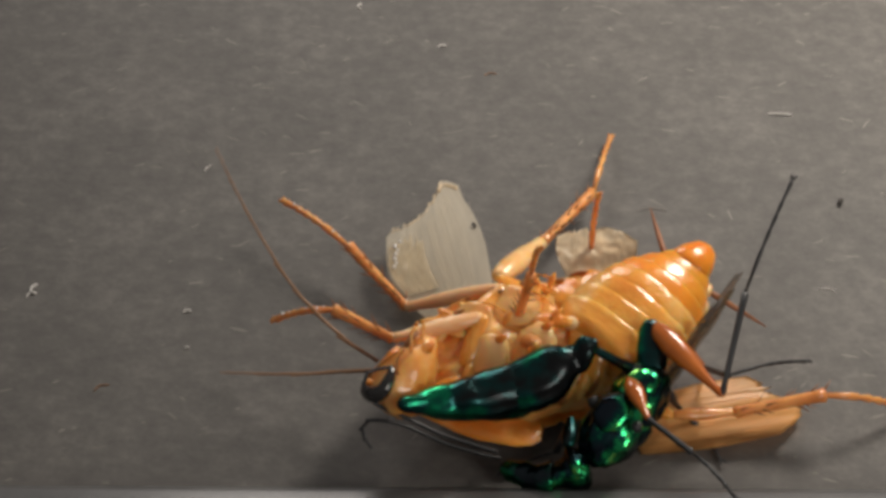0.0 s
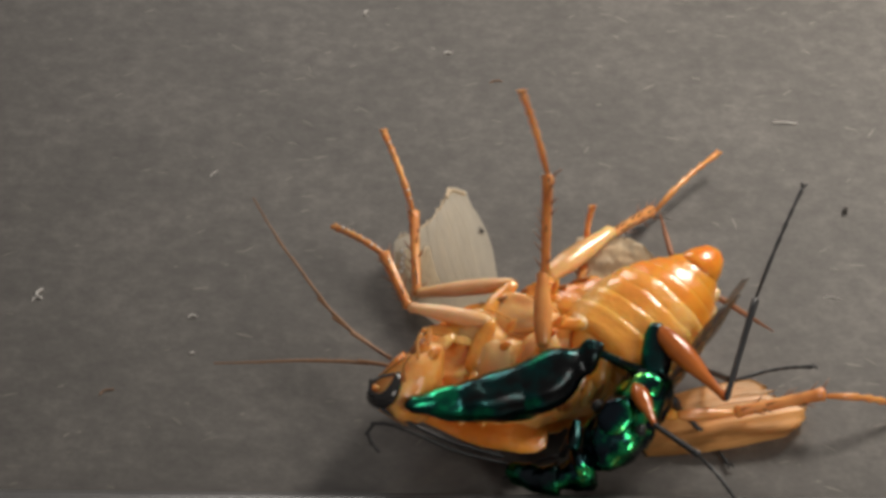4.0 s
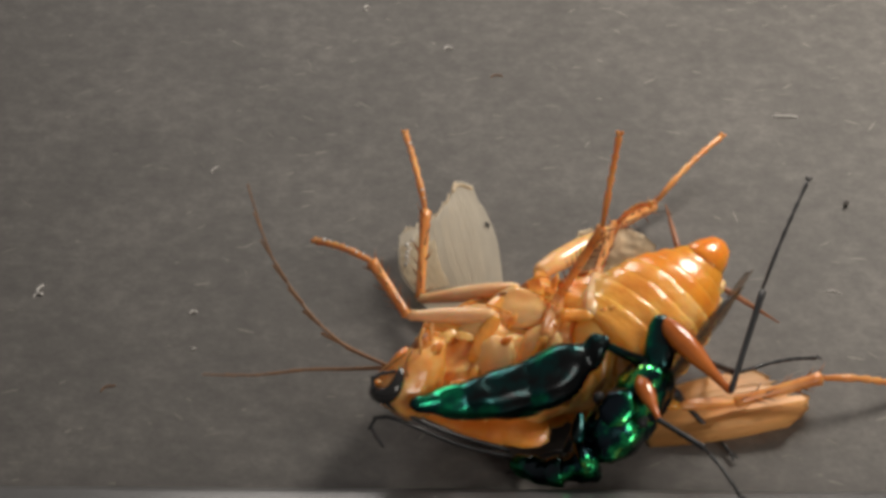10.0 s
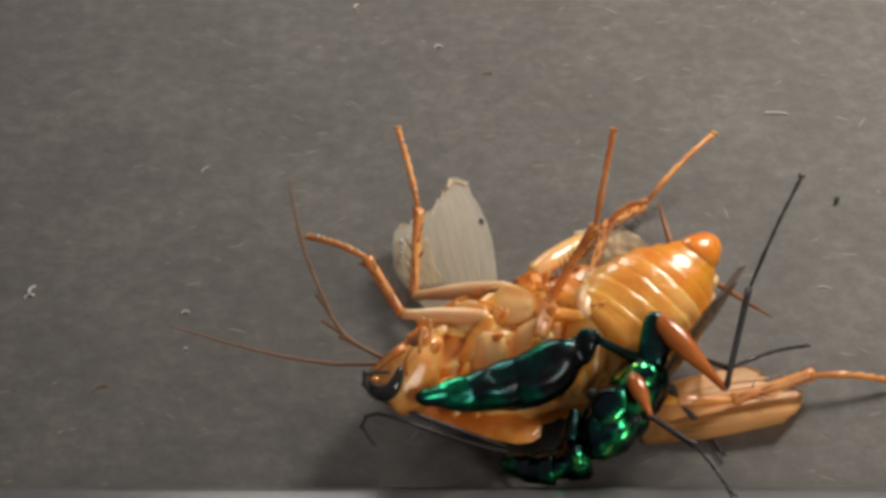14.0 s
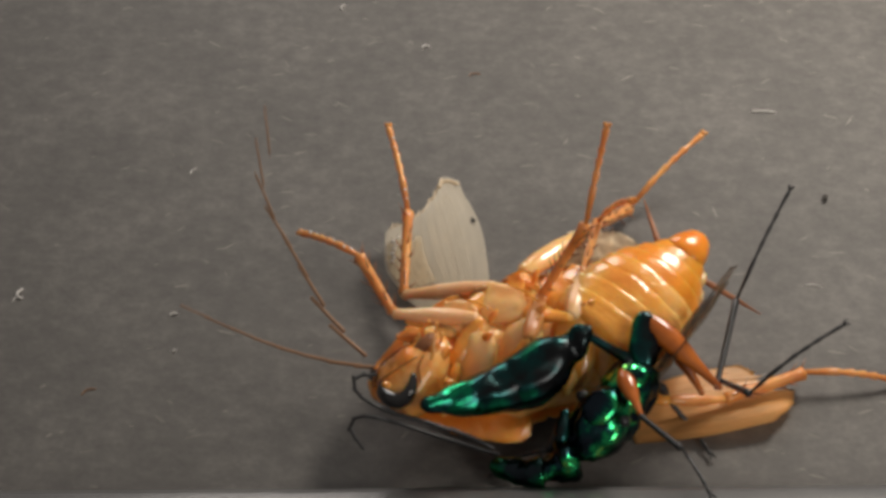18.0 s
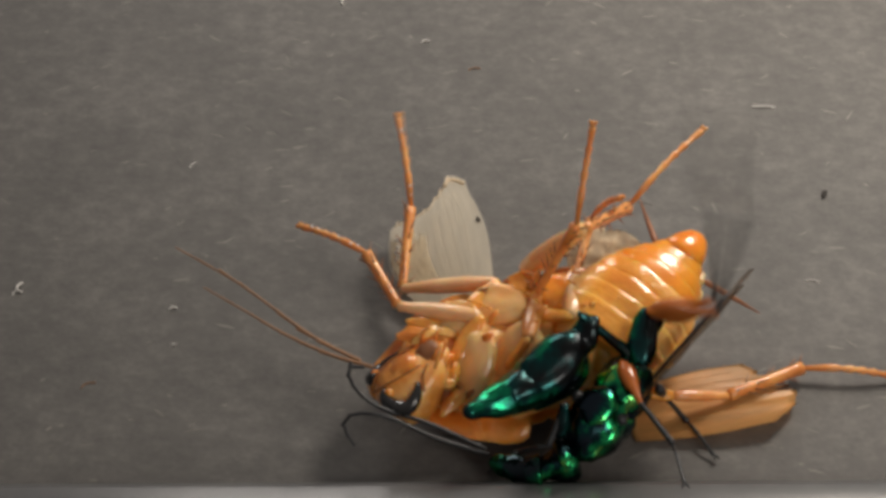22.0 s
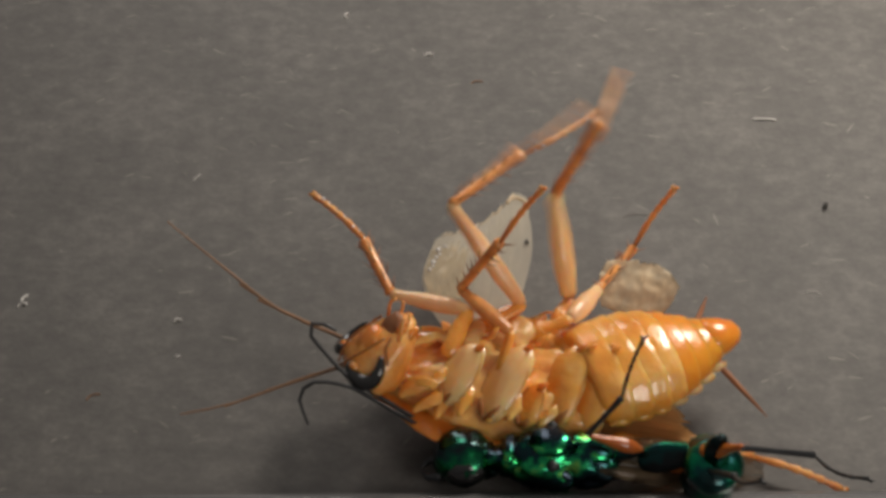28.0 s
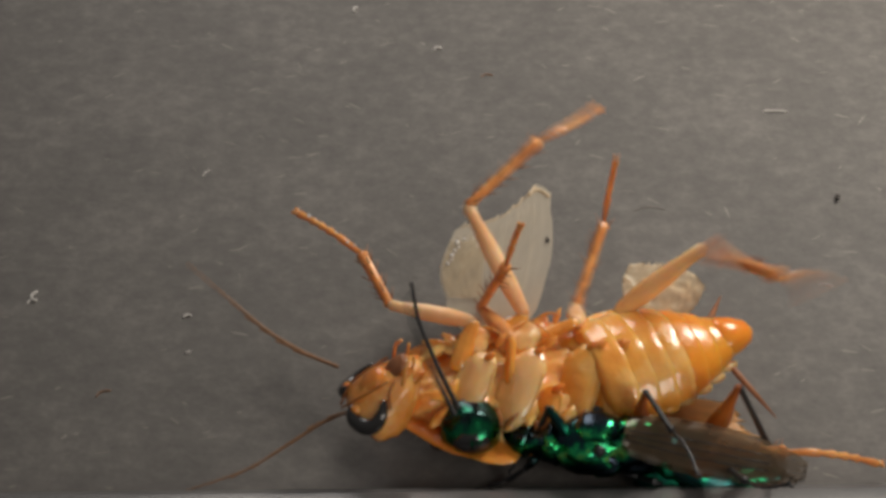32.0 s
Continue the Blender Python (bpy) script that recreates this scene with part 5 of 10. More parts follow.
    walk(ROACH['mid_far.tibia'], limb([(0, 4.36, 3.16, 2.89, 78, 2, 0), (1.7, 4.48, 3.46, 3.04, 78, 5, -0), (2.5, 3.81, 4.02, 3.6, 92, -13, 1), (3, 3.75, 4.02, 3.57, 92, -13, 1), (3.83, 4.22, 4.49, 4.2, 85, -11, -0), (4.67, 4.7, 4.8, 4.91, 78, -9, -2), (5.5, 5.15, 4.94, 5.67, 71, -7, -3), (9, 5.17, 5.23, 5.39, 75, -10, -2), (17, 5.41, 4.44, 5.62, 77, -10, -2), (21, 5.44, 4.6, 5.75, 78, -9, -2), (22, 4.99, 4.68, 5.36, 78, -8, -2), (22.5, 4.95, 5.09, 5.77, 84, -4, -1), (22.75, 3.83, 5.14, 4.82, 79, 22, -0), (22.9, 2.82, 4.09, 9.03, 77, 5, 0), (23, 2.64, 1.24, 10.1, 70, 34, 3), (23.1, 2.67, 4.11, 9.02, 34, 82, 36), (23.25, 3.92, 4.58, 7.18, 67, 41, 5), (23.4, 5.16, 5.06, 5.34, 72, -0, 3), (23.5, 5.71, 4.86, 5.76, 72, -13, 3), (23.67, 4.9, 5.24, 5.75, 74, 0, 4), (23.9, 2.43, 3.9, 8.83, 74, 27, 4), (24, 4.08, 4, 9.1, 69, 29, 6), (24.1, 4.64, 3.93, 9.08, 65, 20, 8), (24.25, 4.04, 5.33, 5.57, 73, 17, 5), (24.5, 4.94, 5.18, 5.39, 70, 5, 6), (24.75, 5.81, 4.86, 5.23, 67, -7, 6), (25, 6.6, 4.38, 5.1, 64, -18, 5), (28, 6.39, 5.76, 5.05, 64, -15, 5), (28.25, 7.01, 5.47, 5.84, 59, -6, 4), (28.5, 7.47, 4.98, 6.64, 55, 2, 4), (28.75, 7.76, 4.31, 7.4, 50, 10, 4), (29, 7.85, 3.5, 8.08, 45, 18, 6), (29.5, 7.39, 4.4, 7.88, 56, -0, 4), (30, 6.73, 5.13, 7.55, 66, -19, 6), (30.25, 6.61, 5.67, 6.95, 70, -18, 7), (30.5, 6.44, 6.12, 6.33, 73, -18, 8), (31.1, 4.16, 5.97, 3.32, 67, 13, 8), (31.9, 4.09, 6.08, 3.9, 67, 19, 8), (32, 4.66, 5.96, 3.79, 71, 17, 6)]))
    walk(ROACH['mid_far.tarsus'], limb([(0, 5.67, 9.25, 3.1, -84, 79, 0), (1.7, 5.78, 9.53, 3.55, -85, 79, 1), (2.1, 4.68, 9.95, 2.86, -108, 75, 23), (2.5, 3.57, 10.09, 2.23, -122, 69, 37), (3, 3.5, 10.09, 2.19, -122, 69, 37), (3.83, 4.76, 10.58, 3, -95, 66, 12), (4.67, 6, 10.81, 3.9, -77, 60, -4), (5.5, 7.21, 10.77, 4.87, -65, 52, -14), (9, 6.75, 11.15, 4.26, -65, 51, -14), (17, 6.8, 10.42, 4.56, -66, 51, -14), (21, 6.72, 10.61, 4.72, -67, 52, -13), (22, 6.25, 10.73, 4.54, -69, 52, -11), (22.5, 5.58, 11.27, 5.31, 103, 61, 178), (22.62, 5.3, 11.24, 6.27, 104, 64, 177), (22.75, 4.97, 10.79, 7.18, 104, 68, 177), (22.9, 4.17, 10.14, 9.62, 164, 80, 119), (22.95, 4.29, 8.11, 11.61, 108, 50, 172), (23, 4.4, 6.09, 13.6, 99, 15, 177), (23.1, 3.43, 4.63, 15.18, 93, -1, 178), (23.2, 4.97, 7.79, 10.7, 91, 43, 179), (23.3, 6.5, 10.95, 6.22, 60, 85, -151), (23.4, 7.1, 10.98, 5.29, 12, 85, -104), (23.5, 7.56, 10.65, 4.39, -20, 83, -72), (23.67, 6.66, 11.22, 5.85, -19, 80, -73), (23.79, 5.33, 10.23, 8.74, 74, 37, -161), (23.9, 4, 9.24, 11.63, 84, -17, -163), (24, 6.04, 9.07, 12.15, 85, 22, -163), (24.1, 7.1, 9.23, 11.25, 81, 19, -161), (24.18, 6.44, 10.13, 9.31, 64, 54, -151), (24.25, 5.78, 11.04, 7.36, -22, 74, -70), (24.5, 7.06, 11.01, 5.94, -25, 72, -67), (24.75, 8.21, 10.56, 4.52, -27, 71, -65), (25, 9.19, 9.7, 3.16, -29, 70, -63), (28, 9.02, 11.19, 3.48, -27, 68, -65), (28.25, 10.16, 10.81, 5.15, -4, 64, -86), (28.5, 11.06, 10.07, 6.85, 13, 58, -101), (28.75, 11.68, 9.02, 8.51, 24, 50, -110), (29, 12, 7.71, 10.05, 32, 42, -116), (29.25, 11.55, 8.72, 8.97, 20, 53, -107), (29.5, 10.91, 9.53, 7.83, 2, 62, -92), (29.75, 10.1, 10.13, 6.65, -28, 67, -64), (30, 9.14, 10.49, 5.49, -61, 65, -34), (30.25, 8.68, 11.21, 4.97, -62, 72, -33), (30.5, 8.15, 11.81, 4.44, -65, 79, -30), (31.1, 6.51, 11.56, 4.71, -62, 86, -33), (31.9, 6.4, 11.51, 5.91, -35, 82, -61), (32, 6.58, 11.6, 5.61, -75, 77, -21)]))
    walk(ROACH['hind_far.hip'], limb([(0, -0.24, 5.25, 5, -34, -1, 0), (2, 1.22, 5.89, 5, -60, -2, 0), (3, 2.39, 5.98, 5, -82, -2, -1), (9, 1.64, 5.87, 5, -71, -2, -1), (17, 1.82, 5.26, 5, -72, -3, -1), (22, 1.82, 5.59, 5, -74, -2, -1), (22.25, 3.29, 6.52, 5, -99, -4, -3), (22.5, 4.76, 7.45, 5, -112, -4, -3), (23, 5.83, 5.23, 5, -130, -10, -6), (24, 5.22, 6.13, 5, -116, -9, -3), (24.67, 3.93, 5.21, 5, -100, -12, 0), (25, 3.28, 4.75, 5, -87, -13, 2), (25.5, 3.57, 4.96, 5, -93, -12, 0), (28, 4.64, 4.94, 5, -113, -11, -3), (29, 5.94, 3.78, 5, -146, -12, -10), (30, 5.58, 3.68, 5, -144, -13, -10), (30.5, 6.13, 4, 5, -148, -11, -10), (31, 6.73, 4.41, 5, -151, -9, -11), (32, 6.87, 4.18, 5, -154, -9, -12)]))
    walk(ROACH['hind_far.femur'], limb([(0, -0.24, 5.25, 5, 62, -18, 0), (1.7, 1, 5.8, 5, 70, -21, 3), (2, 1.22, 5.89, 5, 63, -21, 0), (2.2, 1.45, 5.91, 5, 59, -21, -1), (3, 2.39, 5.98, 5, 54, -14, -3), (6, 2.01, 5.92, 5, 40, 3, -4), (9, 1.64, 5.87, 5, 44, -5, -4), (17, 1.82, 5.26, 5, 48, -8, -4), (20.33, 1.82, 5.48, 5, 50, -9, -3), (21.16, 1.82, 5.54, 5, 21, 27, 2), (22, 1.82, 5.59, 5, -31, 53, 37), (22.5, 4.76, 7.45, 5, -67, 49, 66), (22.9, 5.81, 5.46, 5, -132, 56, 120), (23, 5.83, 5.23, 5, -148, 71, 133), (23.1, 5.81, 5.26, 5, 123, 63, -142), (23.5, 5.52, 5.68, 5, -85, 71, 68), (23.9, 5.31, 6.1, 5, 119, 76, -137), (24, 5.22, 6.13, 5, 107, 74, -125), (24.1, 5.09, 6.09, 5, -131, 62, 116), (24.5, 4.25, 5.44, 5, 1, 76, -13), (25, 3.28, 4.75, 5, -9, 39, -4), (25.5, 3.57, 4.96, 5, -11, 43, -3), (27.5, 4.47, 4.89, 5, -63, 71, 43), (27.9, 4.58, 4.93, 5, -118, 53, 93), (28, 4.64, 4.94, 5, 105, 56, -138), (28.1, 4.73, 4.91, 5, 91, 50, -127), (28.5, 5.29, 4.36, 5, -131, 76, 98), (28.9, 5.9, 3.83, 5, 87, 51, -124), (29, 5.94, 3.78, 5, -151, 66, 122), (29.1, 5.93, 3.75, 5, -121, 66, 95), (29.9, 5.59, 3.68, 5, 87, 51, -118), (30, 5.58, 3.68, 5, -152, 70, 128), (30.1, 5.61, 3.7, 5, -142, 70, 118), (30.5, 6.13, 4, 5, -117, 69, 95), (30.7, 6.4, 4.19, 5, -3, 65, -15), (30.9, 6.67, 4.38, 5, 19, 29, -32), (31, 6.73, 4.41, 5, -76, 71, 52), (31.1, 6.77, 4.41, 5, -107, 58, 80), (31.9, 6.87, 4.21, 5, -58, 58, 37), (32, 6.87, 4.18, 5, 8, 43, -16)]))
    walk(ROACH['hind_far.tibia'], limb([(0, 2.73, 10.73, 2.94, 61, -10, 0), (1.7, 3.06, 11.57, 2.66, 62, -11, 0), (2.2, 4.57, 11.17, 2.64, 66, -11, 1), (3, 6.16, 11.12, 3.46, 62, -25, -0), (4.5, 6.61, 10.76, 4.3, 62, -25, -0), (6, 7.02, 10.14, 5.35, 61, -25, -1), (9, 6.35, 10.4, 4.45, 61, -24, -1), (17, 6.16, 10.11, 4.13, 61, -26, -1), (20.33, 6, 10.44, 4, 60, -27, -1), (20.57, 6.68, 9.89, 5.21, 61, -27, -1), (20.81, 7.12, 9.11, 6.4, 61, -27, -1), (21.05, 7.27, 8.15, 7.53, 61, -27, -1), (21.28, 7.15, 7.05, 8.52, 61, -28, -1), (21.52, 6.74, 5.87, 9.32, 61, -28, -1), (21.76, 6.08, 4.67, 9.91, 62, -28, -0), (22, 5.2, 3.52, 10.23, 62, -28, -0), (22.25, 5.88, 3.44, 10.18, 65, -30, 1), (22.5, 6.47, 3.48, 9.94, 68, -32, 3), (22.67, 5.94, 3.44, 10.63, 67, -27, 2), (22.9, 3.3, 2.72, 10.41, 44, -15, -6), (23, 4.01, 4.09, 11.2, 39, 14, -6), (23.1, 4.22, 7.74, 10.86, -20, 25, 16), (23.3, 4.96, 5.64, 11.03, 21, 3, 5), (23.5, 5.69, 3.53, 11.2, 60, -21, 12), (23.62, 5.74, 5.01, 11.51, 59, -24, 12), (23.75, 5.78, 6.51, 11.52, 58, -27, 11), (23.9, 4.53, 7.51, 11.36, 57, 11, 11), (24, 4.69, 7.85, 11.31, 35, -18, 10), (24.1, 3.07, 3.75, 10.79, 18, 28, 11), (24.21, 4.47, 5.29, 11.06, 31, -5, 8), (24.33, 5.87, 6.83, 11.33, 47, -38, 14), (24.5, 5.85, 5.48, 11.36, 43, -40, 12), (24.67, 6.83, 4.95, 10.88, 50, -37, 16), (24.83, 7.68, 4.43, 10.11, 57, -34, 20), (25, 8.33, 3.94, 9.11, 63, -31, 24), (25.5, 8.31, 4.06, 9.44, 61, -30, 22), (26.17, 7.5, 3.64, 10.31, 55, -28, 20), (26.83, 6.52, 3.29, 10.9, 48, -25, 16), (27.5, 5.42, 3.01, 11.21, 42, -22, 14), (27.62, 5.07, 4.63, 11.53, 48, -17, 16), (27.75, 4.68, 6.26, 11.42, 55, -12, 18), (27.9, 2.72, 1.43, 10.23, 32, -3, 15), (27.95, 3.22, 4.95, 10.34, 13, 38, 21), (28, 3.72, 8.47, 10.45, -48, 68, 74), (28.1, 4.69, 9.12, 10.03, -23, 36, 53), (28.18, 4.34, 7.72, 10.65, 22, 14, 32), (28.25, 3.98, 6.32, 11.27, 58, -14, 32), (28.38, 4.09, 4.74, 11.47, 53, -19, 31), (28.5, 4.24, 3.15, 11.36, 48, -25, 29), (28.9, 6.1, 7.99, 10.07, 39, -32, 24), (29, 3.58, 2.44, 10.97, 9, 21, 21), (29.1, 4.55, 1.48, 11, 7, 20, 22), (29.9, 5.79, 7.84, 10.07, -47, 31, 47), (30, 3.62, 2.63, 11.17, -1, 29, 22), (30.1, 3.84, 2.31, 11.16, -2, 27, 23), (30.5, 5.03, 1.88, 11.11, 19, -7, 19), (30.7, 8.57, 4.07, 9.63, -8, 17, 21), (30.9, 12.11, 6.26, 8.15, -42, 37, 38), (31, 7.26, 2.32, 11.2, 15, -5, 19), (31.1, 5.75, 1.13, 10.59, 3, 16, 20), (31.25, 8.04, 2.79, 11.24, 20, -12, 20), (31.5, 9.25, 3.51, 11.04, 26, -22, 22), (31.75, 10.34, 4.27, 10.54, 33, -31, 25), (31.9, 8.72, 1.3, 10.58, -3, 12, 18), (32, 11.6, 4.87, 9.5, -59, 25, 37)]))
    walk(ROACH['hind_far.tarsus'], limb([(0, 6.32, 17.14, 1.7, 77, -8, 0), (1.7, 6.51, 18.02, 1.21, 74, -7, -0), (2.2, 7.54, 17.86, 1.21, 51, -7, -3), (2.6, 8.46, 17.54, 0.73, 51, 1, -3), (3, 9.31, 17.09, 0.3, 50, 9, -3), (4.5, 9.81, 16.68, 1.1, 48, 6, -3), (6, 10.3, 16.05, 2.19, 47, 2, -3), (9, 9.62, 16.38, 1.42, 46, 13, -3), (17, 9.45, 15.96, 0.87, 41, 22, -1), (20.33, 9.29, 16.23, 0.65, 38, 27, 0), (20.57, 9.95, 15.68, 1.83, 39, 26, -0), (20.81, 10.35, 14.91, 3, 40, 25, -1), (21.05, 10.49, 13.94, 4.1, 41, 23, -1), (21.28, 10.33, 12.84, 5.06, 41, 22, -1), (21.52, 9.9, 11.66, 5.84, 42, 21, -2), (21.76, 9.21, 10.46, 6.4, 43, 20, -2), (22, 8.3, 9.31, 6.7, 44, 19, -2), (22.25, 8.61, 9.3, 6.45, 43, 17, -2), (22.5, 8.8, 9.38, 6.02, 43, 16, -2), (22.67, 8.56, 9.57, 7.3, 47, 13, -3), (22.9, 8.46, 7.77, 8.52, 57, -25, -2), (23, 9.59, 8.68, 13.03, 63, -4, -0), (23.1, 10.55, 5.44, 14.06, 55, -17, -2), (23.5, 9.22, 9.55, 8.56, 50, -13, -3), (23.62, 9.28, 10.84, 8.49, 51, -16, -3), (23.75, 9.31, 12.14, 8.13, 51, -19, -3), (23.9, 8.49, 13.66, 12.82, 70, -10, 2), (24, 10.49, 11.94, 8.98, 62, -9, 0), (24.1, 9.36, 5.73, 14.27, 55, 0, -0), (24.33, 9.87, 11.17, 6.76, 52, -17, -1), (24.5, 10.07, 9.37, 6.6, 51, -13, -1), (24.67, 10.66, 9.5, 6.38, 52, -13, -1), (24.83, 11.06, 9.6, 5.93, 52, -13, -1), (25, 11.23, 9.65, 5.3, 53, -14, -0), (25.5, 11.39, 9.74, 5.71, 50, -15, -1), (26.17, 11.33, 9.03, 6.85, 50, -16, -1), (26.83, 11.03, 8.32, 7.76, 50, -17, -1), (27.5, 10.57, 7.63, 8.42, 50, -19, -1), (27.62, 9.79, 9.96, 9.31, 54, -14, 0), (27.75, 8.89, 12.21, 9.81, 59, -10, 1), (27.9, 9.03, 5.39, 9.87, 62, -26, 2), (28, 5.55, 6.43, 17.39, 77, -12, 7), (28.1, 10.25, 6.79, 14.43, 54, -19, 1), (28.25, 7.82, 12.46, 9.48, 57, -6, 1), (28.38, 8.28, 10.39, 8.99, 51, -8, 1), (28.5, 8.72, 8.21, 8.22, 46, -10, -0), (28.9, 11.01, 11.92, 6.06, 63, -11, 3), (29, 10.45, 3.58, 13.63, 48, 13, 3), (29.1, 11.53, 2.28, 13.51, 47, -15, 3), (29.67, 9.76, 6.88, 9.99, 45, 5, 3), (29.9, 10.13, 3.16, 13.94, 73, -8, 4), (30, 10.13, 2.5, 14.81, 47, 2, 2), (30.1, 10.46, 2.03, 14.6, 42, 5, 3), (30.25, 11.16, 5.39, 10.48, 31, 13, 4), (30.5, 12.03, 4.28, 10.15, 21, 10, 6), (30.9, 16.54, 2.23, 12.59, 41, -28, 10), (31, 14.43, 4.3, 10.6, 32, -12, 6), (31.1, 12.91, 1.55, 12.64, 44, -25, 10), (31.25, 14.93, 5.23, 9.75, 28, -13, 5), (31.5, 15.49, 6.55, 8.29, 31, -21, 6), (31.75, 15.67, 7.77, 6.66, 35, -29, 8), (31.9, 16.01, 0.89, 12.13, 30, -19, 6), (32, 15.1, -0.94, 12.6, 51, -44, 17)]))
    walk(ROACH['hind_near.hip'], limb([(0, 9.86, -3.16, 2, 156, 4, 0), (9, 9.76, -2.24, 2, 165, 4, 0), (17, 10.23, -2.49, 2, 164, 3, 0), (22, 10.4, -1.94, 2, 172, 3, 0), (22.5, 10.75, -2.23, 2, 176, 6, -1), (23, 11.11, -2.11, 2, -173, 8, -3), (24, 10.33, -3.07, 2, 179, 9, -1), (25, 9.45, -4.28, 2, 169, 10, 0), (28, 9.84, -4.71, 2, 167, 9, 0), (30, 10.12, -5.08, 2, 162, 9, 1), (30.5, 10.49, -4.55, 2, 166, 9, 0), (31, 10.92, -3.92, 2, 170, 8, 0), (32, 10.95, -4.16, 2, 168, 9, 0)]))
    walk(ROACH['hind_near.femur'], limb([(0, 9.86, -3.16, 2, 8, -4, 0), (9, 9.76, -2.24, 2, 17, -13, 1), (17, 10.23, -2.49, 2, 15, -14, 0), (22, 10.4, -1.94, 2, 14, -15, 0), (22.5, 10.75, -2.23, 2, -5, 8, 0), (23, 11.11, -2.11, 2, -14, 21, 2), (23.5, 10.72, -2.59, 2, -50, 40, 21), (24, 10.33, -3.07, 2, -42, 37, 16), (25, 9.45, -4.28, 2, -44, 29, 17), (28, 9.84, -4.71, 2, -51, 38, 21), (30, 10.12, -5.08, 2, -57, 30, 24), (30.5, 10.49, -4.55, 2, -59, 34, 25), (31, 10.92, -3.92, 2, -61, 38, 26), (32, 10.95, -4.16, 2, -65, 45, 29)]))
    walk(ROACH['hind_near.tibia'], limb([(0, 13.54, -2.67, 1.74, 4, 12, 0), (9, 13.25, -1.2, 1.18, 11, 11, -1), (17, 13.72, -1.55, 1.11, 22, 1, -3), (22, 13.9, -1.07, 1.07, 28, -3, -2), (22.25, 14.28, -1.79, 1.77, 32, -11, -2), (22.5, 14.43, -2.52, 2.49, 37, -18, 0), (23, 14.48, -2.94, 3.34, 43, -28, 2), (23.17, 13.96, -3.63, 3.77, 41, -24, 0), (23.33, 13.31, -4.25, 4.12, 40, -20, 0), (23.5, 12.55, -4.8, 4.37, 38, -16, 0), (24, 12.53, -5.08, 4.23, 28, -2, -2), (25, 11.81, -6.54, 3.78, 25, -35, -3), (28, 11.68, -7.01, 4.28, 43, -38, 8), (30, 11.85, -7.79, 3.88, 41, -42, 6), (30.5, 12.07, -7.19, 4.09, 29, -37, -1), (31, 12.34, -6.5, 4.28, 15, -26, -8), (32, 12.08, -6.55, 4.62, 32, -31, 0)]))
    walk(ROACH['hind_near.tarsus'], limb([(0, 18.78, -2.31, 2.83, 12, -23, 0), (6, 18.56, -0.83, 2.34, 9, -18, 0), (9, 18.42, -0.18, 2.2, 8, -16, -1), (12.2, 18.55, 0.18, 1.71, 6, -14, -2), (17, 18.69, 0.47, 1.25, 1, -9, -3), (21, 18.69, 1.18, 0.95, -2, -6, -3), (22, 18.64, 1.43, 0.77, -4, -4, -3), (22.25, 18.74, 1.03, 0.77, -8, 1, -3), (22.5, 18.5, 0.54, 0.81, -12, 6, -3), (22.75, 18.28, 0.43, 0.83, -9, 0, -3), (23, 17.96, 0.3, 0.85, -7, -5, -3), (23.17, 17.65, -0.39, 1.6, -9, -2, -3), (23.33, 17.2, -1.05, 2.28, -11, 1, -3), (23.5, 16.61, -1.63, 2.87, -13, 5, -3), (23.75, 16.99, -2.06, 3.47, -3, -6, -3), (24, 17.25, -2.54, 4.08, 7, -17, -1), (24.33, 16.95, -3.17, 2.91, 0, -13, -3), (24.67, 16.47, -3.89, 1.79, -6, -9, -4), (25, 15.82, -4.68, 0.74, -12, -4, -4), (28, 14.74, -4.12, 0.94, -23, -5, -5), (30, 14.89, -5.18, 0.3, -16, 0, -5), (30.5, 15.8, -5.15, 0.83, 0, -5, -4), (31, 16.98, -5.22, 1.91, 12, -13, -2), (32, 15.97, -4.1, 1.86, -2, -9, -5)]))
    walk(ROACH['far_feeler.0'], limb([(0, -7.22, -0.88, 4, 157, 23, 0), (1, -7.26, -1.37, 4, 154, 26, 1), (2, -7.83, -0.9, 4, 177, 4, -5), (3, -7.03, -0.62, 4, 179, 2, -5), (3.5, -6.83, -0.38, 4, 157, 24, 0), (5.5, -7.22, 0.14, 4, 157, 24, 0), (6, -7.32, -0.41, 4, 162, 19, -2), (7, -7.32, -1.26, 4, 166, 16, -3), (9, -7.06, -1.13, 4, 165, 16, -3), (11, -7.11, -1.36, 4, 162, 19, -2), (13, -7.28, -0.64, 4, 161, 20, -1), (14.5, -6.99, -0.85, 4, 162, 19, -1), (17, -7.11, -0.66, 4, 163, 18, -2), (19, -7.62, -0.7, 4, 134, 39, 12), (20, -7.39, -0.98, 4, 143, 33, 7), (21, -7.13, -1.14, 4, 169, 12, -3), (22, -7.76, -1.02, 4, 162, 19, -2), (22.5, -7.75, -0.52, 4, 173, 7, -4), (23, -7.72, 0.39, 4, -176, -5, -4), (24, -8, 0.45, 4, 172, 9, -4), (25, -8.38, 1.54, 4, 166, 15, -3), (25.5, -8.55, 1.69, 4, 174, 6, -4), (28, -8.83, 2.66, 4, 164, 17, -2), (29, -8.93, 2.99, 4, 166, 15, -3), (30, -8.62, 3.68, 4, 174, 7, -4), (30.5, -9.11, 2.47, 4, 167, 14, -3), (31, -9.16, 1.19, 4, 173, 8, -4), (32, -9.46, 0.93, 4, 165, 16, -2)]))
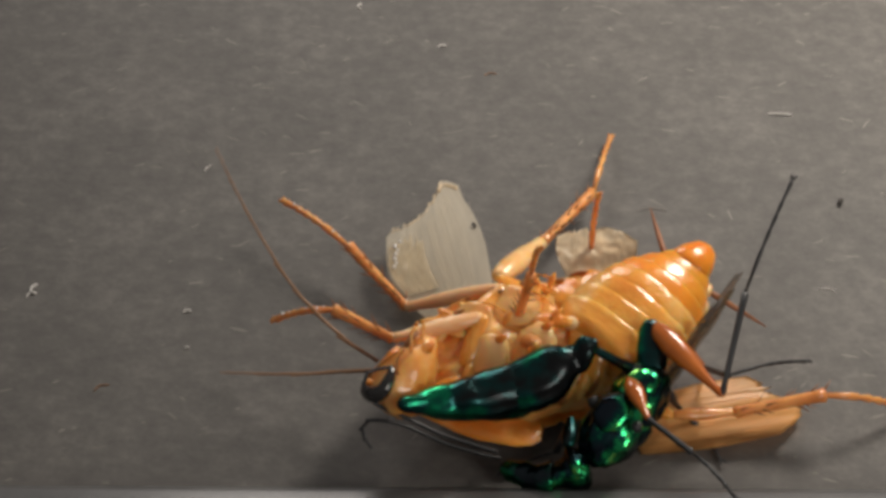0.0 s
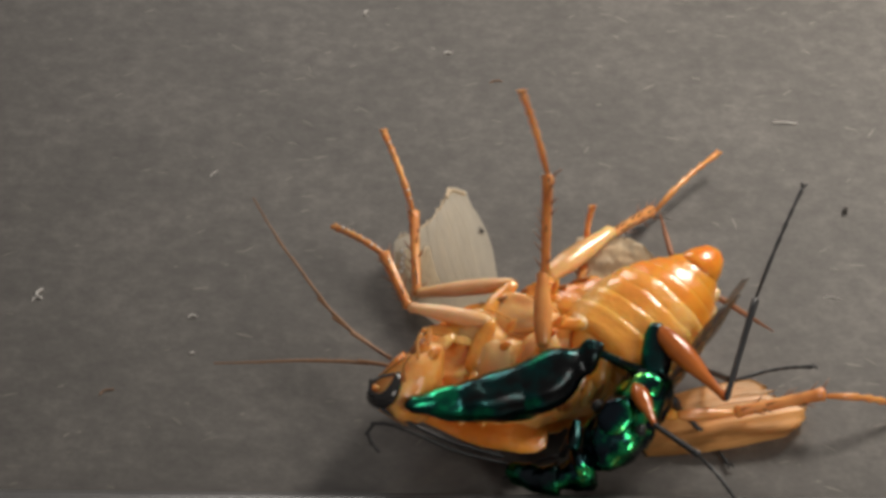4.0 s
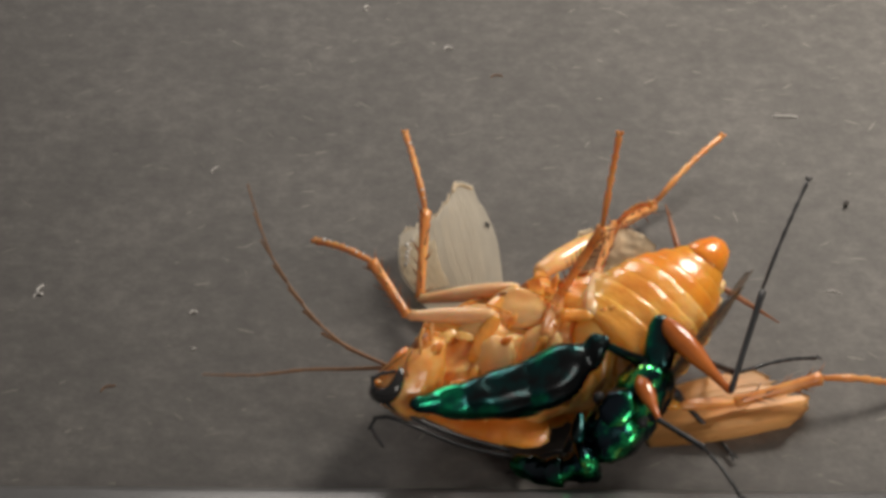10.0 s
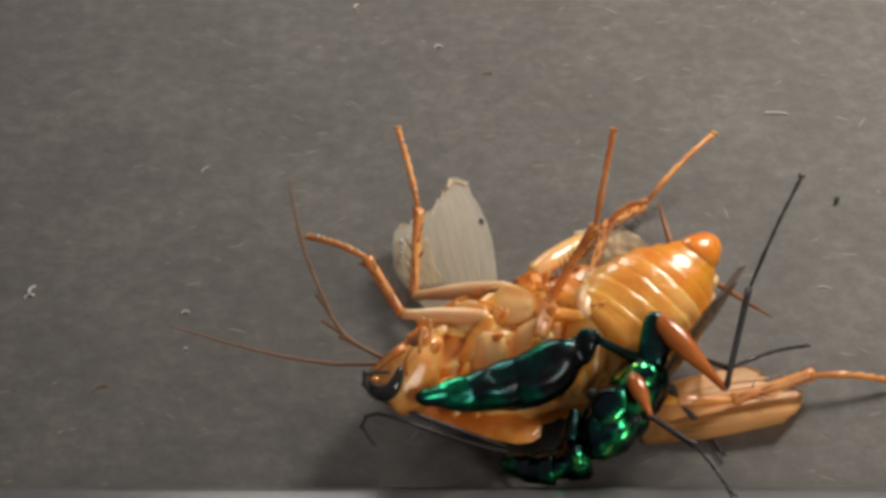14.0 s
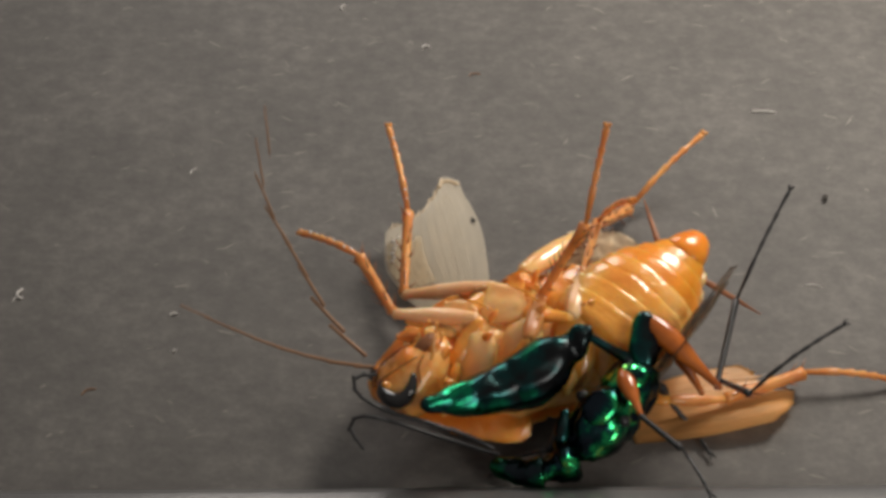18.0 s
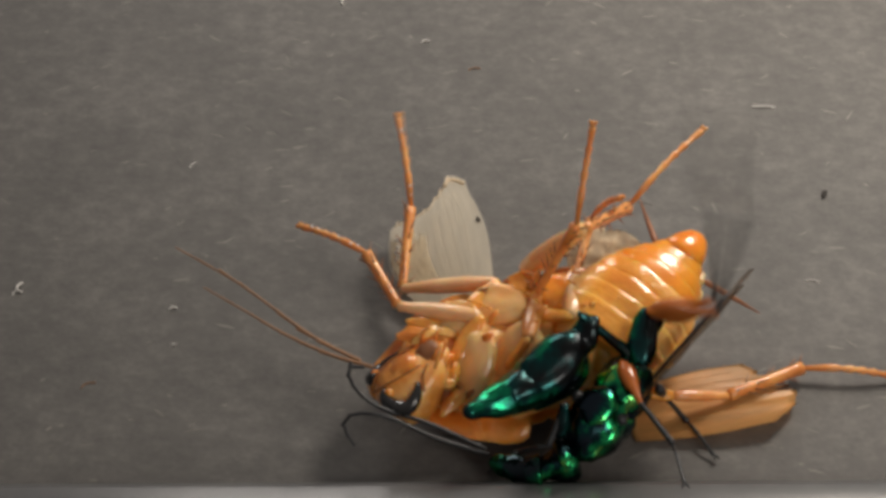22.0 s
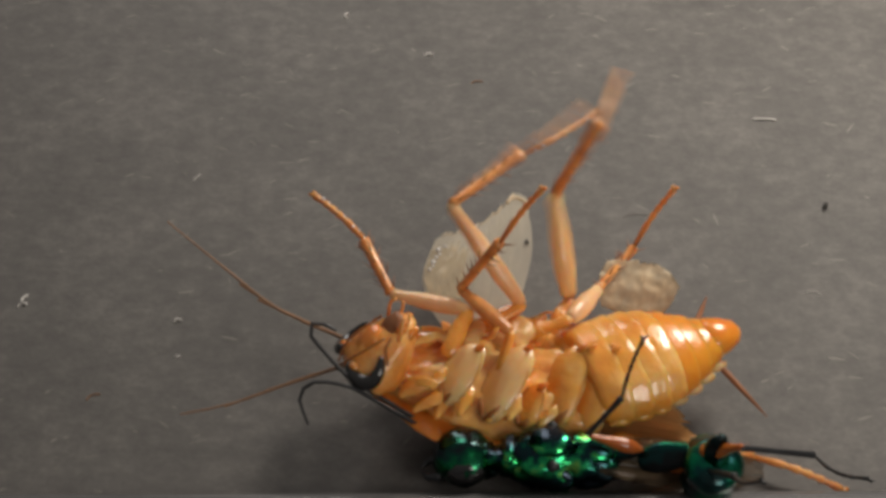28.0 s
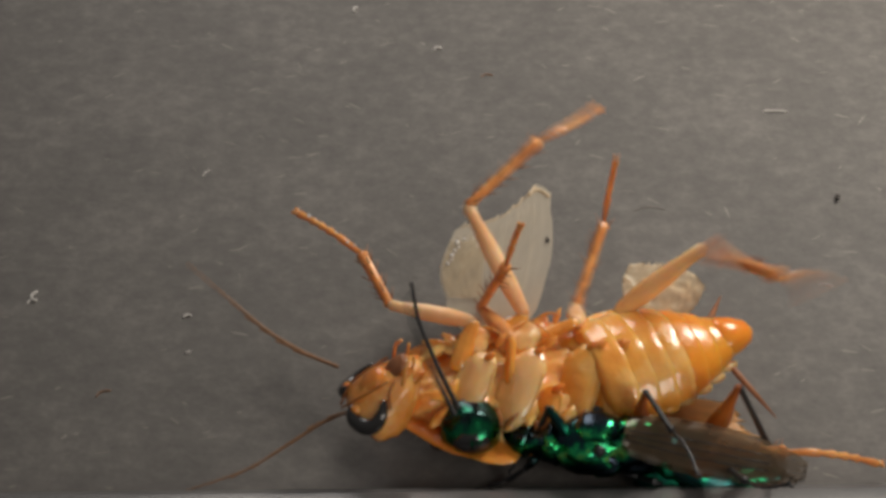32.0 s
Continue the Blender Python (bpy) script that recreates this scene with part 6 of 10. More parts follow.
    walk(ROACH['far_feeler.1'], limb([(0, -8.8, -0.22, 4.73, 150, 29, 0), (1, -8.57, -0.75, 4.7, 154, 26, -2), (2, -9.41, -0.81, 4.1, 167, 14, -6), (3, -8.35, -0.6, 4.03, 179, 1, -8), (3.5, -7.97, 0.1, 4.55, 156, 25, -2), (5.5, -8.39, 0.62, 4.55, 154, 27, -2), (6, -8.48, -0.04, 4.43, 155, 26, -2), (7, -8.95, -0.85, 4.47, 161, 20, -4), (9, -8.48, -0.76, 4.43, 163, 18, -5), (11, -8.63, -0.87, 4.56, 158, 23, -3), (13, -8.57, -0.19, 4.51, 156, 25, -2), (14.5, -8.16, -0.46, 4.43, 156, 24, -3), (17, -8.21, -0.33, 4.36, 157, 23, -3), (19, -9.11, 0.86, 5.72, 130, 40, 12), (20, -8.6, -0.07, 5, 141, 35, 5), (21, -8.4, -0.88, 4.27, 162, 18, -5), (22, -9.03, -0.6, 4.45, 160, 20, -4), (22.5, -9.03, -0.36, 4.17, 170, 11, -7), (23, -9.02, 0.3, 3.89, 179, 0, -8), (24, -9.24, 0.63, 4.2, 170, 11, -7), (25, -9.44, 1.8, 4.29, 169, 12, -6), (25.5, -9.72, 1.81, 4.12, 174, 6, -7), (28, -10.13, 3.03, 4.41, 163, 18, -5), (29, -10.16, 3.3, 4.34, 159, 21, -4), (30, -9.79, 3.81, 4.14, 174, 6, -7), (30.5, -10.21, 2.73, 4.28, 167, 14, -6), (31, -10.27, 1.33, 4.15, 173, 7, -7), (32, -10.52, 1.22, 4.32, 163, 18, -5)]))
    walk(ROACH['far_feeler.2'], limb([(0, -10.22, 0.59, 5.64, 146, 32, 0), (1, -9.86, -0.11, 5.41, 152, 27, -3), (2, -10.92, -0.46, 4.5, 166, 16, -8), (3, -9.68, -0.58, 4.06, -180, 0, -10), (3.5, -9.1, 0.61, 5.12, 154, 27, -3), (5.5, -9.48, 1.16, 5.17, 143, 34, 2), (6, -9.52, 0.45, 4.99, 146, 32, 0), (7, -10.49, -0.32, 5.07, 153, 27, -3), (9, -9.87, -0.33, 4.91, 155, 26, -4), (11, -10.07, -0.28, 5.22, 143, 34, 2), (13, -9.78, 0.35, 5.13, 135, 38, 7), (14.5, -9.26, 0.02, 4.97, 135, 38, 7), (17, -9.22, 0.1, 4.83, 140, 36, 4), (19, -10.47, 2.47, 7.5, 125, 42, 13), (20, -9.75, 0.87, 6.02, 137, 37, 6), (21, -9.59, -0.5, 4.69, 157, 23, -5), (22, -10.28, -0.16, 4.93, 155, 24, -4), (22.5, -10.31, -0.12, 4.42, 165, 16, -7), (23, -10.33, 0.32, 3.91, 173, 7, -9), (24, -10.46, 0.86, 4.44, 161, 20, -6), (25, -10.53, 2.02, 4.52, 174, 6, -9), (25.5, -10.89, 1.93, 4.25, 174, 6, -9), (28, -11.42, 3.42, 4.83, 162, 19, -6), (29, -11.3, 3.74, 4.82, 149, 30, -1), (30, -10.98, 3.93, 4.26, 177, 3, -9), (30.5, -11.31, 2.98, 4.56, 168, 13, -8), (31, -11.38, 1.46, 4.29, 174, 6, -9), (32, -11.55, 1.54, 4.68, 159, 21, -5)]))
    walk(ROACH['far_feeler.3'], limb([(0, -11.54, 1.47, 6.61, 140, 36, 0), (1, -11.13, 0.55, 6.15, 153, 27, -7), (2, -12.42, -0.08, 4.93, 167, 14, -12), (3, -11, -0.59, 4.06, -180, 0, -14), (3.5, -10.19, 1.15, 5.73, 142, 35, -1), (5.5, -10.39, 1.84, 5.94, 138, 37, 1), (6, -10.44, 1.06, 5.68, 142, 35, -1), (7, -11.87, 0.39, 5.87, 147, 31, -4), (9, -11.12, 0.26, 5.58, 148, 31, -5), (11, -11.19, 0.55, 6.15, 133, 39, 4), (13, -10.59, 1.16, 6.03, 120, 44, 13), (14.5, -9.99, 0.75, 5.77, 126, 42, 9), (17, -9.97, 0.73, 5.53, 139, 36, 0), (19, -11.64, 4.15, 9.36, 123, 43, 11), (20, -10.8, 1.86, 7.11, 135, 38, 3), (21, -10.72, -0.03, 5.2, 155, 25, -7), (22, -11.44, 0.37, 5.5, 153, 26, -7), (22.5, -11.54, 0.22, 4.78, 160, 20, -10), (23, -11.63, 0.47, 4.06, 168, 13, -12), (24, -11.59, 1.25, 4.87, 158, 23, -9), (25, -11.65, 2.14, 4.64, 175, 5, -13), (25.5, -12.05, 2.04, 4.37, 174, 6, -13), (28, -12.69, 3.83, 5.28, 156, 24, -8), (29, -12.29, 4.32, 5.48, 152, 27, -6), (30, -12.17, 4, 4.33, 177, 3, -13), (30.5, -12.41, 3.22, 4.81, 170, 11, -12), (31, -12.49, 1.58, 4.42, 174, 6, -13), (32, -12.54, 1.91, 5.09, 156, 24, -8)]))
    walk(ROACH['far_feeler.4'], limb([(0, -12.69, 2.44, 7.7, 133, 39, 0), (1, -12.41, 1.2, 6.88, 156, 25, -12), (2, -13.92, 0.27, 5.32, 169, 12, -16), (3, -12.32, -0.59, 4.06, 179, 0, -17), (3.5, -11.07, 1.84, 6.5, 137, 37, -2), (5.5, -11.2, 2.58, 6.77, 138, 37, -3), (6, -11.28, 1.71, 6.41, 134, 39, 0), (7, -13.11, 1.21, 6.78, 137, 37, -2), (9, -12.23, 0.95, 6.36, 145, 32, -7), (11, -12.09, 1.51, 7.22, 126, 42, 5), (13, -11.11, 2.07, 7.05, 105, 47, 20), (14.5, -10.56, 1.54, 6.65, 131, 40, 2), (17, -10.7, 1.36, 6.24, 142, 34, -5), (19, -12.73, 5.86, 11.24, 123, 43, 7), (20, -11.81, 2.87, 8.22, 135, 38, 0), (21, -11.8, 0.48, 5.75, 153, 27, -10), (22, -12.56, 0.94, 6.13, 153, 26, -11), (22.5, -12.73, 0.64, 5.24, 157, 23, -12), (23, -12.88, 0.74, 4.35, 162, 19, -14), (24, -12.67, 1.7, 5.36, 166, 15, -15), (25, -12.77, 2.24, 4.75, 174, 7, -17), (25.5, -13.22, 2.16, 4.49, 174, 6, -17), (28, -13.86, 4.35, 5.87, 151, 28, -10), (29, -13.32, 4.87, 6.09, 157, 24, -12), (30, -13.36, 4.06, 4.4, 174, 6, -17), (30.5, -13.54, 3.42, 5.03, 173, 7, -17), (31, -13.61, 1.69, 4.54, 174, 6, -17), (32, -13.5, 2.33, 5.56, 152, 28, -10)]))
    walk(ROACH['far_feeler.5'], limb([(0, -13.69, 3.5, 8.87, 131, 40, 0), (1, -13.74, 1.8, 7.55, 158, 22, -15), (2, -15.46, 0.57, 5.66, 169, 12, -18), (3, -13.65, -0.58, 4.08, 180, 0, -19), (3.5, -11.86, 2.57, 7.33, 142, 35, -7), (5.5, -12.01, 3.31, 7.6, 136, 38, -3), (6, -11.96, 2.43, 7.22, 113, 46, 13), (7, -14.13, 2.15, 7.83, 125, 42, 4), (9, -13.3, 1.68, 7.18, 140, 36, -6), (11, -12.82, 2.53, 8.36, 117, 45, 10), (13, -11.37, 3.03, 8.12, 85, 48, 33), (14.5, -11.22, 2.3, 7.5, 130, 41, 1), (17, -11.48, 1.97, 6.91, 138, 37, -4), (19, -13.84, 7.55, 13.12, 104, 47, 19), (20, -12.83, 3.88, 9.33, 134, 38, -2), (21, -12.85, 1.02, 6.34, 146, 31, -9), (22, -13.7, 1.51, 6.74, 154, 25, -13), (22.5, -13.88, 1.12, 5.76, 157, 23, -13), (23, -14.06, 1.14, 4.78, 159, 21, -14), (24, -13.86, 1.99, 5.68, 170, 10, -17), (25, -13.89, 2.36, 4.88, 175, 5, -18), (25.5, -14.39, 2.28, 4.62, 174, 6, -18), (28, -14.96, 4.95, 6.53, 151, 28, -11), (29, -14.44, 5.35, 6.61, 156, 24, -13), (30, -14.54, 4.19, 4.53, 174, 6, -18), (30.5, -14.68, 3.56, 5.17, 175, 6, -18), (31, -14.72, 1.81, 4.67, 174, 6, -18), (32, -14.39, 2.8, 6.09, 150, 29, -11)]))
    walk(ROACH['far_feeler.6'], limb([(0, -14.62, 4.58, 10.07, 129, 41, 0), (1, -15.13, 2.35, 8.16, 161, 20, -17), (2, -17, 0.86, 5.99, 169, 12, -19), (3, -14.97, -0.57, 4.09, -180, 0, -20), (3.5, -12.74, 3.26, 8.1, 150, 29, -12), (5.5, -12.79, 4.06, 8.44, 121, 44, 6), (6, -12.31, 3.26, 8.15, 115, 46, 10), (7, -14.88, 3.21, 8.99, 111, 46, 12), (9, -14.26, 2.48, 8.07, 130, 41, 0), (11, -13.35, 3.59, 9.55, 103, 47, 19), (13, -11.28, 4.01, 9.21, 82, 48, 34), (14.5, -11.86, 3.07, 8.35, 124, 43, 4), (17, -12.2, 2.62, 7.63, 131, 40, 0), (19, -14.31, 9.36, 15.12, 73, 47, 41), (20, -13.81, 4.9, 10.46, 130, 40, 0), (21, -13.79, 1.65, 7.03, 137, 37, -5), (22, -14.84, 2.06, 7.34, 158, 22, -15), (22.5, -15.03, 1.61, 6.3, 157, 23, -15), (23, -15.2, 1.58, 5.25, 157, 23, -15), (24, -15.09, 2.2, 5.91, 169, 12, -18), (25, -15.02, 2.46, 4.98, 179, 0, -20), (25.5, -15.56, 2.4, 4.74, 174, 6, -19), (28, -16.05, 5.55, 7.19, 151, 28, -12), (29, -15.54, 5.83, 7.15, 154, 26, -14), (30, -15.72, 4.31, 4.66, 176, 4, -19), (30.5, -15.83, 3.66, 5.29, 174, 6, -19), (31, -15.84, 1.93, 4.79, 174, 6, -19), (32, -15.26, 3.29, 6.64, 150, 29, -12)]))
    walk(ROACH['far_feeler.7'], limb([(0, -15.51, 5.67, 11.29, 126, 42, 0), (1, -16.55, 2.85, 8.71, 162, 19, -19), (2, -18.53, 1.16, 6.32, 169, 12, -21), (3, -16.29, -0.58, 4.09, -179, 0, -22), (3.5, -13.77, 3.85, 8.76, 152, 28, -15), (5.5, -13.3, 4.91, 9.4, 112, 46, 10), (6, -12.69, 4.08, 9.07, 114, 46, 9), (7, -15.32, 4.33, 10.24, 104, 47, 16), (9, -15.01, 3.37, 9.07, 125, 42, 0), (11, -13.61, 4.71, 10.79, 96, 48, 22), (13, -11.14, 4.99, 10.3, 78, 47, 35), (14.5, -12.4, 3.88, 9.24, 121, 44, 3), (17, -12.79, 3.32, 8.4, 129, 41, -2), (19, -13.75, 11.17, 17.12, 66, 46, 43), (20, -14.71, 5.95, 11.62, 129, 41, -1), (21, -14.57, 2.37, 7.81, 135, 38, -5), (22, -16.05, 2.55, 7.88, 159, 21, -18), (22.5, -16.18, 2.1, 6.82, 158, 23, -17), (23, -16.31, 2.05, 5.77, 156, 24, -16), (24, -16.31, 2.43, 6.16, 169, 12, -20), (25, -16.15, 2.48, 4.99, -180, 0, -21), (25.5, -16.72, 2.51, 4.86, 174, 6, -21), (28, -17.14, 6.15, 7.86, 151, 28, -14), (29, -16.61, 6.34, 7.72, 154, 26, -15), (30, -16.91, 4.38, 4.73, 177, 3, -21), (30.5, -16.98, 3.79, 5.42, 174, 6, -21), (31, -16.95, 2.05, 4.92, 174, 6, -21), (32, -16.12, 3.79, 7.19, 150, 29, -14)]))
    walk(ROACH['near_feeler.0'], limb([(0, -7.2, -1.57, 4, -178, -2, 0), (2, -7.5, -0.9, 4, 174, 7, 0), (3, -6.69, -0.85, 4, 174, 7, 0), (6, -7.32, -0.41, 4, -180, 0, 0), (9, -7.06, -1.13, 4, -178, -2, 0), (11, -7.11, -1.36, 4, -179, 0, 0), (13, -6.93, -1.11, 4, -177, -3, 0), (14.5, -6.65, -1.32, 4, -180, 0, 0), (17, -6.11, -1.37, 4, 180, 0, 0), (19, -6.12, -1.87, 4, 173, 8, 0), (21, -6.14, -1.6, 4, 171, 10, 0), (22, -7.1, -1.48, 4, 169, 11, 0), (22.5, -7.32, -1.09, 4, 176, 4, 0), (23, -7.54, -0.3, 4, -179, -1, 0), (24, -7.89, 0.05, 4, -179, -1, 0), (25, -8.33, 0.15, 4, -179, -1, 0), (28, -7.78, 0.75, 4, -170, -11, 0), (30, -8.19, -0.13, 4, -178, -3, 0), (30.5, -8.17, -0.89, 4, -173, -8, 0), (31, -8.1, -1.56, 4, -168, -13, 1), (32, -8.06, -2.35, 4, -169, -12, 1)]))
    walk(ROACH['near_feeler.1'], limb([(0, -8.22, -1.6, 3.97, -178, -2, 0), (2, -8.77, -0.77, 4.15, 174, 7, 0), (3, -7.88, -0.73, 4.14, 176, 5, 0), (6, -8.54, -0.42, 4.01, 180, 0, 0), (9, -8.35, -1.18, 3.96, -177, -3, 0), (11, -8.44, -1.38, 3.99, 180, 0, 0), (13, -8.85, -1.21, 3.89, 180, 0, 0), (14.5, -8.12, -1.33, 3.99, 179, 1, 0), (17, -7.65, -1.36, 4, 179, 0, 0), (19, -7.6, -1.67, 4.2, 170, 11, 0), (21, -7.43, -1.4, 4.22, 169, 11, 0), (22, -8.32, -1.25, 4.24, 168, 13, 1), (22.5, -8.67, -0.99, 4.1, 172, 8, 0), (23, -9.01, -0.32, 3.96, 176, 4, 0), (24, -9.22, 0.03, 3.97, 178, 2, 0), (25, -9.52, 0.14, 3.98, -179, -1, 0), (28, -9.04, 0.53, 3.74, -169, -12, 1), (30, -9.48, -0.17, 3.94, -177, -3, 0), (30.5, -9.37, -1.03, 3.84, -173, -8, 0), (31, -9.2, -1.8, 3.73, -169, -13, 1), (32, -9.32, -2.59, 3.73, -163, -18, 3)]))
    walk(ROACH['near_feeler.2'], limb([(0, -9.25, -1.63, 3.93, -177, -3, 0), (2, -10.04, -0.63, 4.31, 174, 7, 0), (3, -9.08, -0.65, 4.24, 179, 1, 0), (6, -9.76, -0.41, 4.03, 177, 3, 0), (9, -9.64, -1.24, 3.9, -174, -7, 0), (11, -9.76, -1.38, 4, 176, 5, 0), (13, -10.78, -1.21, 3.91, 176, 5, 0), (14.5, -9.59, -1.29, 4.02, 175, 5, 0), (17, -9.2, -1.34, 4.01, 178, 2, 0), (19, -9.06, -1.41, 4.49, 163, 17, 3), (21, -8.7, -1.16, 4.48, 166, 15, 2), (22, -9.53, -0.99, 4.53, 164, 16, 2), (22.5, -10.01, -0.81, 4.29, 169, 12, 1), (23, -10.47, -0.22, 4.06, 173, 8, 0), (24, -10.54, 0.08, 4.01, 177, 3, 0), (25, -10.71, 0.13, 3.96, -178, -2, 0), (28, -10.29, 0.28, 3.47, -168, -13, 1), (30, -10.77, -0.24, 3.87, -176, -5, 0), (30.5, -10.57, -1.18, 3.67, -173, -8, 0), (31, -10.3, -2.03, 3.48, -170, -11, 0), (32, -10.51, -2.95, 3.33, -156, -24, 5)]))
    walk(ROACH['near_feeler.3'], limb([(0, -10.27, -1.68, 3.88, -177, -3, 0), (2, -11.3, -0.49, 4.47, 171, 10, 0), (3, -10.29, -0.63, 4.26, -179, -1, 0), (6, -10.98, -0.36, 4.11, 175, 6, 0), (9, -10.92, -1.38, 3.76, -171, -10, 0), (11, -11.08, -1.29, 4.11, 175, 6, 0), (13, -12.69, -1.07, 4.07, 174, 7, 0), (14.5, -11.05, -1.17, 4.15, 173, 7, 0), (17, -10.74, -1.28, 4.07, 176, 4, 0), (19, -10.44, -0.99, 4.94, 160, 20, 4), (21, -9.94, -0.84, 4.81, 161, 19, 3), (22, -10.71, -0.66, 4.88, 162, 19, 3), (22.5, -11.32, -0.55, 4.57, 166, 15, 2), (23, -11.92, -0.04, 4.26, 169, 11, 1), (24, -11.86, 0.15, 4.08, 175, 5, 0), (25, -11.9, 0.09, 3.91, -179, -2, 0), (28, -11.53, 0.02, 3.17, -168, -14, 2), (30, -12.06, -0.33, 3.76, -175, -6, 0), (30.5, -11.77, -1.32, 3.51, -172, -9, 0), (31, -11.43, -2.22, 3.27, -168, -13, 1), (32, -11.6, -3.43, 2.81, -157, -24, 5)]))
    walk(ROACH['near_feeler.4'], limb([(0, -11.29, -1.73, 3.83, -179, 0, 0), (2, -12.56, -0.3, 4.68, 169, 12, 1), (3, -11.5, -0.66, 4.23, -175, -5, 0), (6, -12.19, -0.26, 4.23, 173, 9, 0), (9, -12.18, -1.59, 3.54, -171, -10, 0), (11, -12.4, -1.17, 4.25, 176, 5, 0), (13, -14.58, -0.86, 4.32, 172, 9, 0), (14.5, -12.49, -1, 4.34, 171, 9, 0), (17, -12.27, -1.17, 4.18, 174, 6, 0), (19, -11.77, -0.51, 5.47, 157, 23, 5), (21, -11.12, -0.44, 5.25, 156, 24, 5), (22, -11.86, -0.29, 5.28, 159, 21, 4), (22.5, -12.6, -0.23, 4.91, 162, 19, 3), (23, -13.34, 0.23, 4.55, 164, 17, 2), (24, -13.17, 0.27, 4.21, 170, 11, 1), (25, -13.09, 0.06, 3.87, 177, 3, 0), (28, -12.76, -0.25, 2.85, -167, -15, 2), (30, -13.34, -0.44, 3.63, -173, -8, 0), (30.5, -12.96, -1.49, 3.32, -169, -12, 1), (31, -12.53, -2.44, 3.01, -164, -17, 3), (32, -12.7, -3.9, 2.28, -157, -23, 5)]))
    walk(ROACH['near_feeler.5'], limb([(0, -12.32, -1.75, 3.81, 180, 0, 0), (2, -13.79, -0.05, 4.96, 167, 14, 2), (3, -12.69, -0.76, 4.13, -173, -7, 0), (6, -13.39, -0.11, 4.42, 170, 12, 1), (9, -13.44, -1.79, 3.32, -171, -10, 0), (11, -13.72, -1.09, 4.36, 175, 6, 0), (13, -16.47, -0.59, 4.62, 172, 9, 0), (14.5, -13.93, -0.78, 4.57, 170, 11, 1), (17, -13.8, -1.01, 4.35, 173, 8, 0), (19, -13.06, 0.02, 6.05, 153, 26, 6), (21, -12.23, 0.05, 5.78, 152, 27, 7), (22, -12.96, 0.14, 5.74, 158, 22, 4), (22.5, -13.83, 0.18, 5.36, 160, 20, 4), (23, -14.69, 0.62, 4.97, 162, 19, 3), (24, -14.44, 0.5, 4.45, 167, 14, 2), (25, -14.27, 0.12, 3.93, 173, 7, 0), (28, -13.99, -0.54, 2.53, -167, -15, 2), (30, -14.61, -0.59, 3.45, -174, -8, 0), (30.5, -14.13, -1.71, 3.06, -169, -12, 1), (31, -13.6, -2.75, 2.67, -165, -16, 2), (32, -13.81, -4.38, 1.76, -161, -19, 3)]))
    walk(ROACH['near_feeler.6'], limb([(0, -13.34, -1.75, 3.82, 179, 1, 0), (2, -15.01, 0.22, 5.27, 166, 15, 2), (3, -13.88, -0.9, 3.98, -174, -6, 0), (6, -14.57, 0.1, 4.66, 170, 12, 1), (9, -14.69, -2, 3.1, -172, -8, 0), (11, -15.03, -0.97, 4.5, 171, 10, 0), (13, -18.34, -0.32, 4.94, 171, 10, 0), (14.5, -15.35, -0.53, 4.85, 168, 12, 1), (17, -15.31, -0.82, 4.56, 170, 10, 0), (19, -14.27, 0.63, 6.72, 151, 28, 7), (21, -13.26, 0.61, 6.39, 143, 33, 11), (22, -14.05, 0.58, 6.22, 159, 22, 4), (22.5, -15.04, 0.62, 5.83, 160, 20, 4), (23, -16.02, 1.07, 5.44, 161, 19, 3), (24, -15.69, 0.79, 4.76, 168, 13, 2), (25, -15.45, 0.26, 4.08, 175, 5, 0), (28, -15.22, -0.82, 2.2, -171, -10, 1), (30, -15.89, -0.73, 3.28, -175, -5, 0), (30.5, -15.31, -1.93, 2.81, -173, -8, 0), (31, -14.67, -3.04, 2.35, -169, -12, 1), (32, -14.98, -4.77, 1.33, -167, -14, 2)]))
    walk(ROACH['near_feeler.7'], limb([(0, -14.36, -1.74, 3.84, 179, 1, 0), (2, -16.22, 0.51, 5.59, 166, 15, 2), (3, -15.07, -1.02, 3.85, -174, -6, 0), (6, -15.75, 0.32, 4.92, 170, 12, 1), (9, -15.96, -2.16, 2.92, -173, -7, 0), (11, -16.33, -0.78, 4.72, 170, 11, 0), (13, -20.22, -0.04, 5.27, 171, 10, 0), (14.5, -16.76, -0.24, 5.17, 168, 13, 1), (17, -16.81, -0.56, 4.83, 170, 11, 1), (19, -15.44, 1.27, 7.42, 150, 29, 8), (21, -14.14, 1.27, 7.11, 139, 36, 14), (22, -15.16, 1.01, 6.69, 159, 22, 4), (22.5, -16.25, 1.06, 6.31, 160, 20, 4), (23, -17.33, 1.51, 5.92, 161, 20, 3), (24, -16.94, 1.06, 5.05, 168, 12, 1), (25, -16.63, 0.36, 4.17, 177, 3, 0), (28, -16.49, -1.03, 1.97, -173, -8, 0), (30, -17.17, -0.84, 3.16, -176, -5, 0), (30.5, -16.5, -2.09, 2.63, -173, -8, 0), (31, -15.78, -3.25, 2.11, -170, -11, 1), (32, -16.21, -5.05, 1.01, -168, -13, 2)]))
